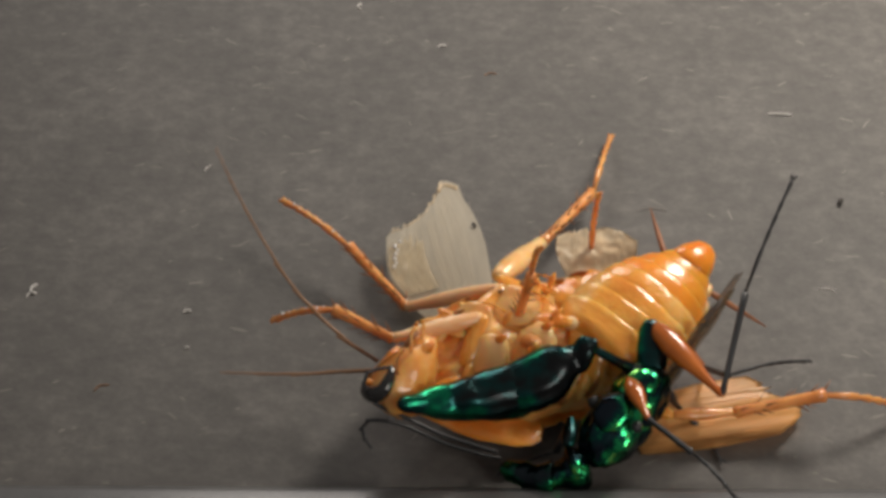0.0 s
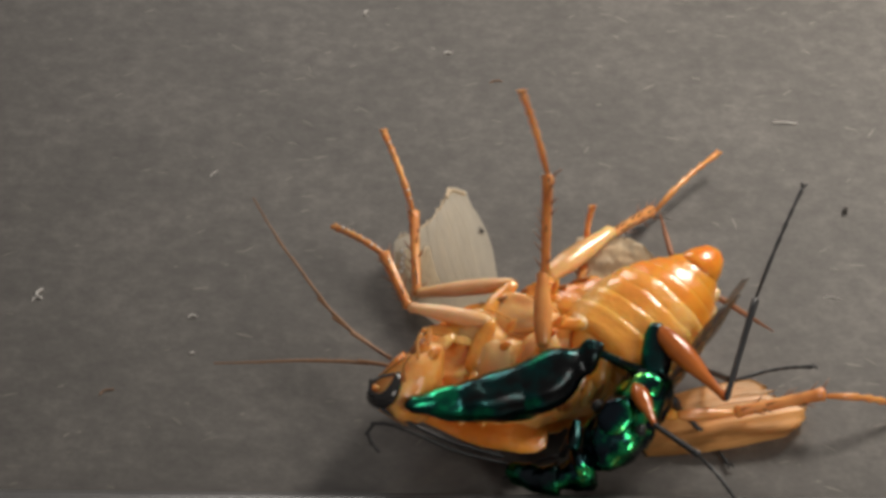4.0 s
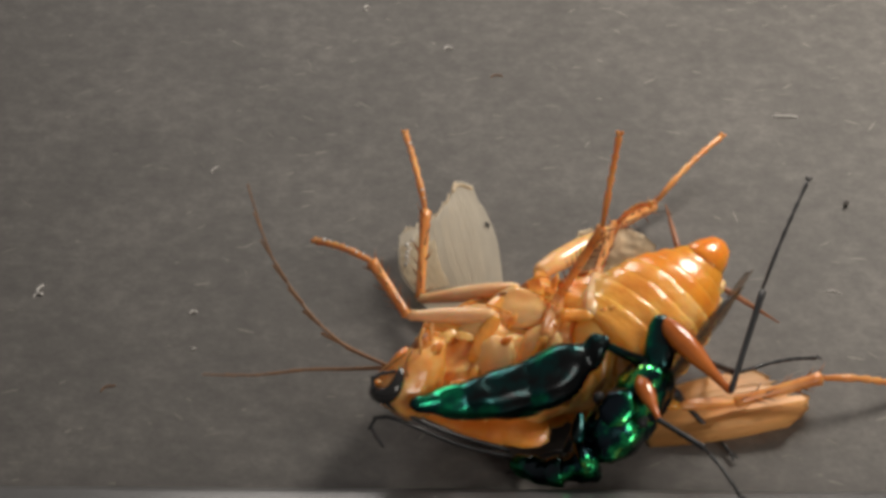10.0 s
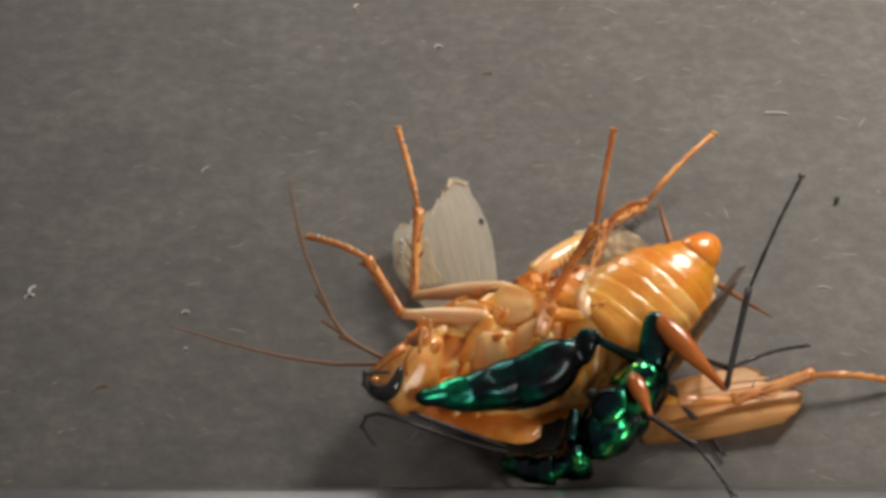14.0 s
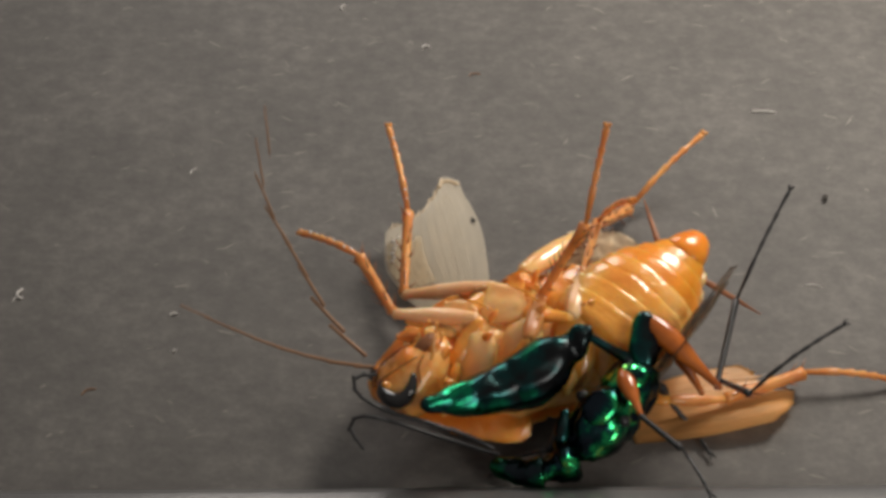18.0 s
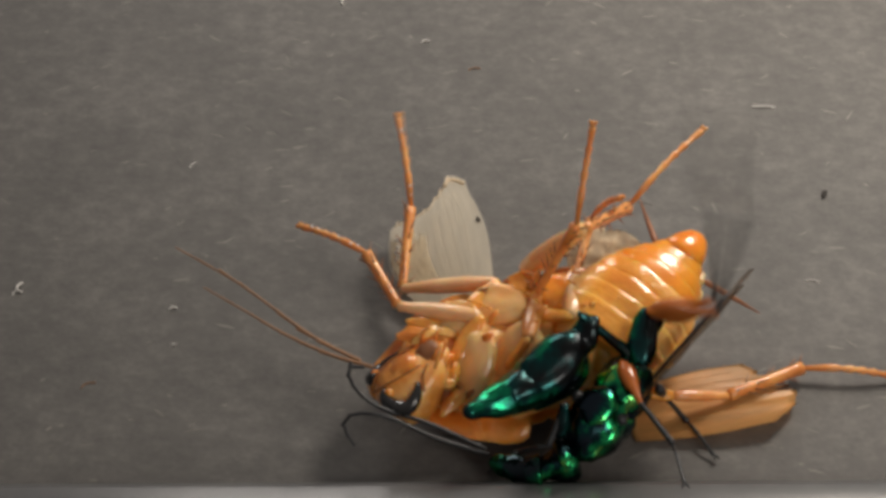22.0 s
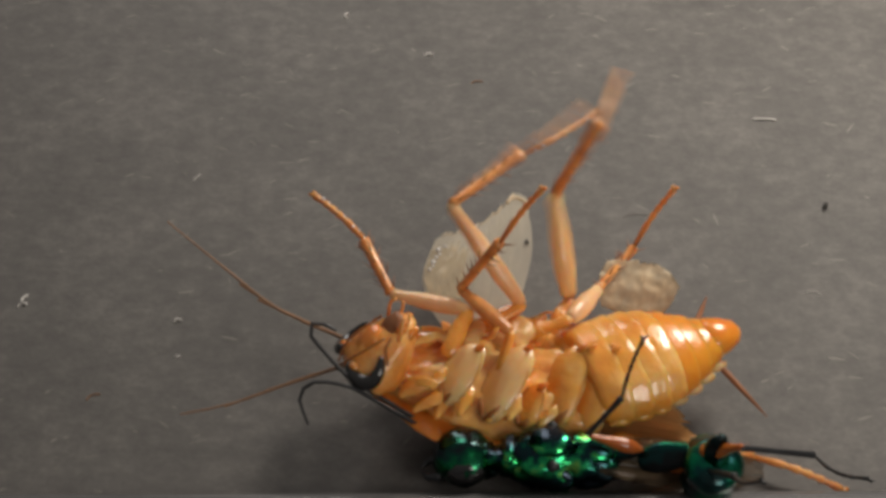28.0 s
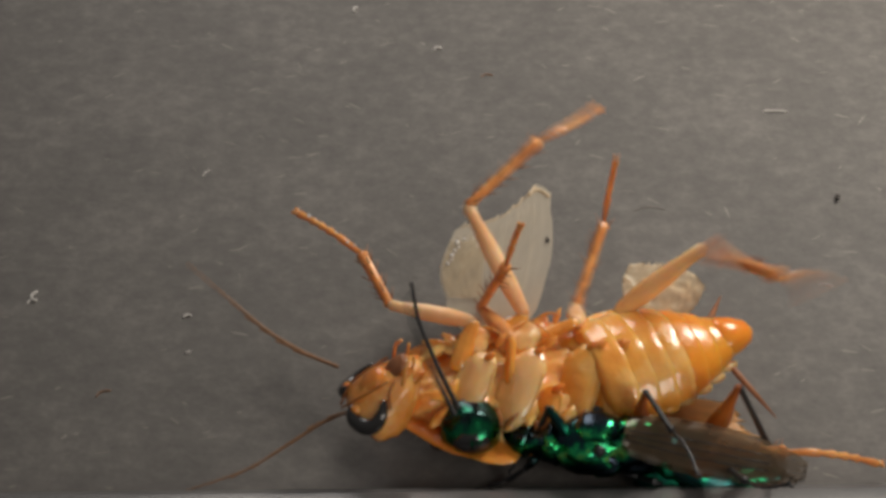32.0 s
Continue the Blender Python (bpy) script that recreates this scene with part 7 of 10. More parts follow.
    walk(wasp, limb([(0, 10.03, -18.55, 0, 0, 0, 0), (9, 10.16, -17.85, 0, 0, 0, 0), (17, 10.28, -17.96, 0, 0, 0, 0), (22, 10.14, -18.2, 0, 0, 0, 0), (22.5, 9.98, -17.85, 0, 0, 0, 0), (23, 9.81, -19.65, 0, 0, 0, 0), (24, 9.83, -20.76, 0, 0, 0, 0), (25, 7.74, -20.85, 0, 0, 0, 0), (28, 6.87, -20.35, 0, 0, 0, 0), (30, 6.99, -20.4, 0, 0, 0, 0), (30.5, 8.94, -21.35, 0, 0, 0, 0), (31, 8.86, -21.17, 0, 0, 0, 0), (32, 8.44, -20.05, 0, 0, 0, 0)]))
    walk(WASP['thorax'], limb([(0, -1.8, -2.14, 3, 50, 20, 0), (9, -1.88, -2.38, 3, 52, 18, 0), (17, -2.04, -2.25, 3, 48, 18, 0), (22, -1.97, -2.57, 3, 53, 17, 0), (22.5, -2.06, -2.59, 3, 52, 17, 0), (23, -2.9, -0.82, 3, 16, 9, 0), (23.5, -2.85, -0.19, 2.8, 10, 6, 0), (24, -3.02, -0.14, 2.6, 3, 4, 0), (25, -2.52, 0.15, 2.6, -3, 5, 0), (28, -2.65, 0.08, 2.6, -2, 0, 0), (30, -2.72, 0.25, 2.6, -5, 0, 0), (30.5, -2.31, 0.12, 2.6, -3, 0, 0), (31, -2.31, 0.1, 2.6, -3, 0, 0), (32, -2.32, 0.05, 3, -1, 0, 0)]))
    walk(WASP['pronotum'], limb([(0, -4.6, -3.3, 2.1, 17, 10, 0), (9, -4.5, -3.45, 2.1, 17, 11, 0), (17, -4.7, -3.5, 2.1, 20, 10, 0), (22, -4.6, -3.6, 2.1, 17, 11, 0), (22.5, -4.5, -3.3, 2.2, 15, 11, 0), (23, -4.7, -1.1, 2.4, 6, 16, 0), (23.5, -4.8, -0.57, 2.5, 11, 8, 0), (24, -5.1, -0.14, 2.5, 0, 3, 0), (25, -4.58, 0.34, 2.4, -5, 5, 0), (28, -4.57, 0.28, 2.4, -5, 5, 0), (30, -4.65, 0.45, 2.4, -6, 5, 0), (30.5, -4.6, 0.46, 2.4, -9, 5, 0), (31, -5, 0.32, 2.4, -5, 5, 0), (32, -4.38, 0.48, 2.8, -11, 5, 0)]))
    walk(WASP['head'], limb([(0, -8.5, 4.0, 1.9, 6, 4, 0), (9, -8.4, 3.7, 1.9, 7, 4, 0), (17, -8.55, 3.7, 1.9, 5, 4, 0), (22, -8.6, 3.5, 1.9, 5, 4, 0), (22.5, -8.9, 1.8, 1.9, 2, 2, 0), (23, -9.3, -1.5, 2.1, 0, 0, 0), (24, -9.6, -0.2, 2.1, 0, 0, 0), (25, -7.6, 0.2, 2.2, 0, 0, 0), (28, -6.95, 0.5, 2.2, 0, 0, 0), (30, -7, 1.18, 2.2, -6, 0, 0), (30.5, -7.8, 0.68, 2.2, 0, 0, 0), (31, -8.45, 0.42, 2.2, 2, 0, 0), (32, -8.75, 1.3, 3.2, -3, 0, 0)]))
    walk(WASP['wing'], limb([(0, 1.4, 0.43, 4, 52, 22, -55), (9, 1.3, 0.43, 4, 50, 21, -55), (17, 1.4, 0.51, 4, 50, 22, -55), (22, 1.7, 0.61, 4, 42, 24, -55), (22.5, 2.38, -0.27, 4, 41, 25, -55), (23, 2.3, 0.2, 3.6, 22, 2, 40), (23.5, 2.4, -0.6, 3.3, 8, -8, 20), (24, 2.3, -0.9, 3, -7, -10, 10), (25, 2.3, -0.68, 3.5, 4, -12, 20), (28, 1.93, -0.59, 3.5, 2, -11, 20), (30, 2.16, -0.76, 3.5, 1, -11, 28), (30.5, 1.92, -0.33, 3.5, -2, -3, 30), (31, 1.31, -2.31, 6, -7, -3, 33), (32, 1.2, -2.12, 6.2, -16, -1, 38)]))
    walk(WASP['gaster_front'], limb([(0, -1.92, 1.89, 7.5, -164, -3, 0), (1, -1.92, 1.93, 7.5, -165, -3, 0), (9, -1.71, 1.53, 7.5, -163, -3, 0), (17, -1.92, 2.15, 7.5, -158, -3, 0), (19, -1.4, 2.39, 7.5, -155, -3, 0), (21, -1.34, 2.6, 7.5, -150, -3, 0), (22, -1.07, 2.83, 7.5, -143, -3, 0), (22.5, -0.85, 2.61, 7.5, -143, 0, 0), (23, 1.72, 2.98, 7.5, -170, 8, 0), (23.5, 2.83, 2.34, 6.5, 177, 15, 0), (24, 3.42, 1.49, 5.5, 167, 24, 0), (24.5, 4.73, 0.33, 5, -165, 53, 0), (25, 5.94, 0.23, 4.2, -150, 65, 0), (28, 8.43, 0.41, 3.2, -93, 58, 0), (30, 8.54, -0.35, 3.2, -90, 56, 0), (30.5, 3.42, -0.02, 2.8, 0, -3, 0), (31, 3.28, 0, 2.73, 0, -3, 0), (32, 3.24, -0.73, 2.6, -2, -2, 0)]))
    walk(WASP['gaster_rear'], limb([(0, -4.64, 1.13, 7.36, -164, -3, 0), (1, -4.5, 1.24, 7.37, -165, -3, 0), (9, -4.5, 0.67, 7.36, -163, -3, 0), (17, -3.38, 1.57, 7.41, -158, -3, 0), (19, -3.16, 1.56, 7.4, -155, -3, 0), (21, -2.36, 2.01, 7.43, -150, -3, 0), (22, -1.73, 2.32, 7.45, -143, -3, 0), (22.5, -1.59, 2.06, 7.5, -143, 0, 0), (23, 1.82, 2.99, 7.49, -170, 8, 0), (23.5, 2.65, 2.35, 6.55, 177, 15, 0), (24, 3.68, 1.43, 5.38, 167, 24, 0), (24.5, 5.67, 0.57, 3.72, -165, 53, 0), (25, 6.53, 0.57, 2.75, -150, 65, 0), (28, 8.48, 1.27, 1.85, -93, 58, 0), (30, 8.53, 0.55, 1.88, -90, 56, 0), (30.5, 2.41, -0.01, 2.86, 0, -3, 0), (31, 2.25, 0.01, 2.79, 0, -3, 0), (32, 2.19, -0.69, 2.63, -2, -2, 0)]))
    walk(WASP['petiole'], limb([(0, 1.62, 1.92, 4.9, -179, 36, 0), (9, 1.7, 2.15, 4.9, -170, 37, -6), (17, 1.84, 2.02, 4.9, 178, 35, 1), (19, 1.81, 2.14, 4.9, 176, 39, 3), (21, 1.79, 2.26, 4.9, 174, 40, 4), (22, 1.77, 2.32, 4.9, 170, 42, 7), (22.5, 1.85, 2.33, 4.9, 174, 44, 4), (23, 2.61, 0.74, 3.95, 112, 56, 54), (23.5, 2.95, 0.83, 3.46, 95, 64, 68), (24, 2.72, 0.13, 2.98, 63, 59, 96), (24.5, 2.49, 0, 2.98, 8, 42, 140), (25, 2.27, -0.13, 2.98, 6, 18, 141), (28, 2.38, -0.07, 2.6, 5, 6, 142), (30, 2.45, -0.22, 2.6, -1, 6, 142), (30.5, 2.08, -0.11, 2.6, 4, 8, 142), (31, 2.08, -0.09, 2.6, 4, 6, 142), (32, 2.09, -0.05, 3, -31, -17, 138)]))
    walk(WASP['hind_near.hip'], limb([(0, 1.57, 4.47, 7, -87, -33, 0), (10.6, 1.76, 4.3, 7, -93, -35, -3), (17, 1.83, 4.39, 7, -93, -33, -3), (21, 1.83, 4.62, 7, -95, -32, -5), (22, 2.15, 4.48, 7, -101, -33, -8), (22.5, 2.34, 3.8, 7, -108, -38, -12), (23, 4.16, 3.19, 5, -122, -14, -18), (23.5, 5.02, 3.06, 4, -133, -6, -20), (23.67, 4.95, 1.93, 4, -144, -10, -22), (23.83, 4.87, 0.79, 4, -159, -14, -25), (24, 4.8, -0.34, 4, -179, -19, -30), (25, 6.31, -1.27, 4.5, 170, -19, -34), (27.5, 7.27, -1.78, 5, 166, -24, -36), (28, 7.36, -1.78, 5, 166, -24, -36), (30, 6.9, -1.84, 5, 166, -26, -36), (30.17, 6.08, -0.94, 4.33, 176, -24, -31), (30.33, 5.26, -0.04, 3.67, -165, -19, -24), (30.5, 4.45, 0.86, 3, -135, -5, -18), (31, 5.67, 2.17, 1.8, -134, 14, -18), (32, 6.45, 1.25, 1.8, -152, 20, -12)]))
    walk(WASP['hind_near.femur'], limb([(0, 1.57, 4.47, 7, -50, -12, 0), (10.6, 1.76, 4.3, 7, -51, -13, 0), (17, 1.83, 4.39, 7, -48, -19, 0), (18.5, 1.83, 4.48, 7, -39, -24, 4), (18.85, 1.83, 4.5, 7, -46, 26, 4), (18.95, 1.83, 4.5, 7, -38, 46, 0), (19.05, 1.83, 4.51, 7, -46, 26, 4), (19.15, 1.83, 4.51, 7, -38, 46, 0), (19.25, 1.83, 4.52, 7, -45, 26, 4), (19.35, 1.83, 4.53, 7, -38, 46, 0), (19.45, 1.83, 4.53, 7, -45, 26, 4), (19.55, 1.83, 4.54, 7, -37, 46, 0), (19.65, 1.83, 4.54, 7, -45, 25, 4), (19.75, 1.83, 4.55, 7, -38, 45, 0), (19.85, 1.83, 4.55, 7, -45, 25, 4), (19.95, 1.83, 4.56, 7, -38, 45, 0), (20.05, 1.83, 4.57, 7, -45, 24, 4), (20.15, 1.83, 4.57, 7, -39, 45, 0), (20.25, 1.83, 4.58, 7, -45, 24, 4), (20.35, 1.83, 4.58, 7, -40, 44, 0), (20.45, 1.83, 4.59, 7, -46, 23, 4), (20.55, 1.83, 4.59, 7, -40, 44, 0), (20.65, 1.83, 4.6, 7, -46, 23, 4), (20.75, 1.83, 4.61, 7, -40, 44, 1), (21, 1.83, 4.62, 7, -36, 42, -2), (21.5, 1.99, 4.55, 7, -37, 39, -1), (21.75, 2.07, 4.52, 7, -48, 25, 4), (21.85, 2.1, 4.5, 7, -42, 46, 1), (21.95, 2.14, 4.49, 7, -49, 26, 5), (22, 2.15, 4.48, 7, -47, 37, 4), (22.05, 2.17, 4.41, 7, -43, 47, 1), (22.15, 2.21, 4.28, 7, -49, 27, 5), (22.25, 2.25, 4.14, 7, -42, 47, 0), (22.35, 2.29, 4.01, 7, -48, 27, 5), (22.5, 2.34, 3.8, 7, 3, 54, -31), (23, 4.16, 3.19, 5, 2, 16, -30), (23.5, 5.02, 3.06, 4, -40, 36, -11), (24, 4.8, -0.34, 4, -64, 48, 5), (25, 6.31, -1.27, 4.5, -68, 42, 8), (27.5, 7.27, -1.78, 5, -65, 48, 6), (28, 7.36, -1.78, 5, -64, 48, 5), (30, 6.9, -1.84, 5, -56, 44, 0), (30.5, 4.45, 0.86, 3, -114, 77, 53), (31, 5.67, 2.17, 1.8, -134, 81, 72), (32, 6.45, 1.25, 1.8, -46, 74, -15)]))
    walk(WASP['hind_near.tibia'], limb([(0, 5.38, -0.05, 5.77, 74, 19, 0), (9, 5.44, -0.34, 5.76, 69, 21, 2), (17, 5.65, 0.13, 5.05, 76, 15, 0), (18.5, 6.12, 1.01, 4.53, 70, 7, 0), (18.59, 6.32, 0.62, 5.79, 66, 15, 1), (18.68, 6.3, 0.43, 7.11, 62, 23, 3), (18.76, 6.07, 0.43, 8.42, 58, 30, 5), (18.85, 5.63, 0.63, 9.67, 52, 38, 8), (18.95, 5.11, 1.92, 11.37, 100, 8, -12), (19, 5.43, 1.22, 10.58, 79, 25, -6), (19.05, 5.63, 0.63, 9.66, 52, 38, 8), (19.15, 5.13, 1.94, 11.36, 100, 8, -12), (19.2, 5.46, 1.25, 10.56, 79, 25, -6), (19.25, 5.66, 0.66, 9.64, 52, 38, 8), (19.3, 5.47, 1.26, 10.55, 79, 25, -6), (19.35, 5.16, 1.97, 11.34, 100, 8, -13), (19.45, 5.7, 0.7, 9.62, 52, 38, 8), (19.5, 5.5, 1.28, 10.53, 79, 25, -6), (19.55, 5.19, 1.98, 11.33, 100, 8, -12), (19.65, 5.71, 0.69, 9.58, 52, 38, 8), (19.7, 5.51, 1.27, 10.5, 79, 25, -6), (19.75, 5.19, 1.95, 11.3, 100, 8, -12), (19.8, 5.51, 1.26, 10.48, 79, 25, -6), (19.85, 5.71, 0.68, 9.54, 52, 38, 8), (19.95, 5.19, 1.92, 11.27, 100, 8, -12), (20, 5.51, 1.23, 10.45, 79, 25, -6), (20.05, 5.71, 0.66, 9.5, 52, 38, 8), (20.15, 5.18, 1.87, 11.25, 100, 8, -12), (20.2, 5.51, 1.2, 10.4, 79, 25, -6), (20.25, 5.71, 0.64, 9.44, 52, 38, 8), (20.3, 5.5, 1.17, 10.39, 79, 25, -6), (20.35, 5.17, 1.83, 11.21, 100, 8, -12), (20.45, 5.7, 0.61, 9.39, 52, 38, 8), (20.5, 5.5, 1.14, 10.35, 79, 25, -6), (20.55, 5.16, 1.79, 11.19, 100, 8, -12), (20.65, 5.69, 0.6, 9.38, 52, 37, 8), (20.7, 5.48, 1.13, 10.34, 79, 24, -6), (20.75, 5.15, 1.78, 11.19, 100, 8, -12), (21, 5.47, 1.97, 11.03, 90, 11, -11), (21.5, 5.7, 1.72, 10.84, 87, 13, -10), (21.75, 5.77, 0.47, 9.54, 53, 37, 5), (21.8, 5.56, 1.01, 10.5, 79, 24, -9), (21.85, 5.23, 1.68, 11.34, 100, 8, -14), (21.95, 5.73, 0.41, 9.64, 53, 37, 5), (22, 5.45, 0.94, 10.62, 79, 13, -6), (22.05, 5.22, 1.6, 11.4, 100, 8, -10), (22.15, 5.78, 0.22, 9.71, 53, 36, 9), (22.2, 5.59, 0.75, 10.63, 79, 24, -5), (22.25, 5.3, 1.39, 11.43, 100, 8, -10), (22.3, 5.63, 0.63, 10.66, 79, 24, -5), (22.35, 5.85, -0.02, 9.77, 53, 36, 9), (22.43, 6.18, 1.81, 11.15, 84, 21, -7), (22.5, 5.91, 3.97, 11.88, 109, 0, -11), (22.67, 7.5, 3.79, 10.31, 102, -4, -11), (22.83, 8.86, 3.61, 8.55, 95, -8, -12), (23, 9.97, 3.41, 6.66, 88, -11, -13), (23.17, 9.89, 2.15, 7.11, 81, -9, -14), (23.33, 9.47, 0.95, 7.42, 75, -7, -15), (23.5, 8.76, -0.11, 7.53, 69, -5, -16), (23.83, 7.36, -2.75, 8.22, 51, -29, -21), (24, 6.59, -4, 8.46, 39, -40, -28), (25, 8.01, -5.39, 8.58, 31, -40, -33), (27.5, 8.97, -5.44, 9.5, 31, -34, -33), (28, 9.12, -5.46, 9.46, 31, -34, -33), (30, 9.37, -5.45, 9.16, 26, -40, -36), (30.17, 7.62, -3.91, 9.37, 33, -41, -31), (30.33, 5.78, -2.2, 9.29, 40, -41, -27), (30.5, 3.9, -0.37, 8.89, 47, -41, -22), (31, 5.02, 1.49, 7.77, 54, -50, -17), (31.5, 6.32, 0.77, 7.76, 42, -59, -27), (32, 7.61, 0.08, 7.61, 22, -67, -45)]))
    walk(WASP['hind_near.tarsus'], limb([(0, 7.08, 5.96, 7.86, 60, 38, 0), (9, 7.6, 5.44, 8.07, 62, 31, -1), (12.2, 7.45, 5.77, 7.54, 58, 38, 1), (13.8, 7.38, 5.94, 7.28, 53, 48, 4), (17, 7.23, 6.3, 6.72, 52, 48, 6), (18.5, 8.32, 7.16, 5.34, 50, 47, 7), (18.59, 8.86, 6.46, 7.48, 50, 58, 7), (18.68, 9.13, 5.81, 9.65, 50, 69, 7), (18.76, 9.11, 5.23, 11.74, 50, 80, 7), (18.85, 8.82, 4.74, 13.69, -138, 89, -165), (18.95, 3.92, 8.33, 12.3, 178, 72, -121), (19, 6.54, 7.09, 13.35, 180, 81, -123), (19.05, 8.81, 4.74, 13.7, -139, 89, -164), (19.15, 3.94, 8.35, 12.29, 177, 72, -121), (19.2, 6.57, 7.11, 13.34, 179, 81, -122), (19.25, 8.85, 4.75, 13.7, -139, 89, -164), (19.3, 6.59, 7.12, 13.34, 179, 81, -122), (19.35, 3.98, 8.38, 12.28, 177, 72, -120), (19.45, 8.88, 4.77, 13.69, -140, 89, -163), (19.5, 6.62, 7.14, 13.32, 179, 81, -122), (19.55, 4.01, 8.39, 12.26, 177, 72, -120), (19.65, 8.9, 4.78, 13.64, -140, 89, -163), (19.7, 6.63, 7.13, 13.28, 179, 81, -122), (19.75, 4.01, 8.36, 12.23, 177, 72, -120), (19.8, 6.63, 7.12, 13.25, 179, 81, -122), (19.85, 8.9, 4.79, 13.58, -141, 89, -162), (19.95, 4.01, 8.33, 12.19, 178, 72, -121), (20, 6.63, 7.1, 13.2, 179, 81, -122), (20.05, 8.9, 4.78, 13.52, -141, 89, -162), (20.15, 4, 8.28, 12.15, 178, 72, -121), (20.2, 6.63, 7.07, 13.15, 179, 81, -122), (20.25, 8.9, 4.76, 13.46, -142, 89, -161), (20.3, 6.63, 7.05, 13.13, 179, 81, -122), (20.35, 4, 8.24, 12.12, 178, 72, -121), (20.45, 8.9, 4.74, 13.4, -144, 89, -159), (20.5, 6.62, 7.02, 13.08, 179, 81, -122), (20.55, 3.99, 8.2, 12.09, 178, 72, -121), (20.65, 8.89, 4.75, 13.37, -143, 89, -160), (20.7, 6.61, 7.02, 13.06, 179, 81, -122), (20.75, 3.97, 8.19, 12.08, 178, 72, -121), (21, 5.48, 8.44, 12.27, -172, 84, -131), (21.5, 6.04, 8.12, 12.32, -146, 82, -157), (21.58, 7.14, 7.23, 12.87, -146, 85, -157), (21.67, 8.13, 6.06, 13.27, -145, 87, -157), (21.75, 8.97, 4.67, 13.47, -143, 89, -160), (21.8, 6.69, 6.92, 13.18, 180, 81, -123), (21.85, 4.05, 8.1, 12.22, 178, 72, -121), (21.95, 8.93, 4.62, 13.56, -142, 89, -161), (22, 6.68, 7.22, 12.14, -180, 81, -123), (22.05, 4.04, 8.02, 12.28, 178, 72, -121), (22.15, 8.98, 4.45, 13.61, -141, 89, -161), (22.2, 6.72, 6.66, 13.29, -180, 81, -123), (22.25, 4.12, 7.81, 12.31, 178, 72, -121), (22.3, 6.75, 6.56, 13.3, -180, 81, -123), (22.35, 9.05, 4.23, 13.65, -141, 89, -162), (22.43, 6.79, 7.95, 13.46, -176, 73, -127), (22.5, 3.74, 10.19, 11.94, -177, 58, -126), (22.67, 6.11, 10.22, 9.91, -160, 63, -141), (22.83, 8.28, 10.11, 7.69, -138, 65, -161), (23, 10.21, 9.86, 5.35, -114, 64, 178), (23.17, 10.86, 8.57, 6.05, -104, 73, 168), (23.33, 11.16, 7.26, 6.62, -75, 80, 140), (23.5, 11.15, 6, 7.01, -12, 81, 78), (23.67, 11.2, 4.02, 6, -50, 79, 115), (23.83, 11.01, 1.73, 5.07, -71, 74, 136), (24, 10.54, -0.8, 4.28, -82, 68, 146), (25, 12.34, -2.78, 4.36, -71, 44, 136), (27.5, 13.63, -2.6, 5.82, -75, 36, 139), (28, 13.79, -2.64, 5.76, -75, 37, 139), (30, 13.88, -3.22, 4.92, -85, 39, 146), (30.17, 11.79, -1.19, 5.07, -80, 34, 142), (30.33, 9.58, 0.99, 4.97, -75, 30, 139), (30.5, 7.3, 3.27, 4.59, -70, 25, 137), (31, 7.5, 4.96, 2.75, -71, 18, 138), (31.5, 8.82, 3.05, 2.12, -79, 26, 141), (32, 10.02, 1.07, 1.57, -89, 34, 146)]))
    walk(WASP['hind_far.hip'], limb([(0, 2.95, 5.6, 5, -118, 0, 0), (9, 3.01, 5.18, 5, -123, -2, 0), (17, 3.29, 5.26, 5, -124, -2, 0), (21, 2.65, 4.94, 6, -121, -18, 0), (22, 2.92, 5.04, 6, -124, -17, 0), (22.5, 3.14, 4.6, 6, -130, -18, -2), (22.75, 3.57, 3.96, 4.5, -132, 0, -3), (23, 4.01, 3.32, 3, -132, 19, -3), (23.33, 4.05, 2.49, 2.67, -145, 25, 2), (23.5, 4.07, 2.07, 2.5, -155, 28, 7), (24, 4.12, 0.83, 2, -173, 31, 16), (25, 4.37, 0.31, 2, 179, 37, 20), (26.5, 5.31, 0.27, 2, 178, 21, 21), (28, 6.26, 0.22, 2, 177, 13, 21), (30, 6.15, -0.09, 2, 174, 13, 21), (30.5, 4.21, 0.61, 2, -167, 33, 14), (31, 4.3, 0.19, 2, 172, 32, 25), (32, 5.18, -0.99, 2, 147, 25, 37)]))
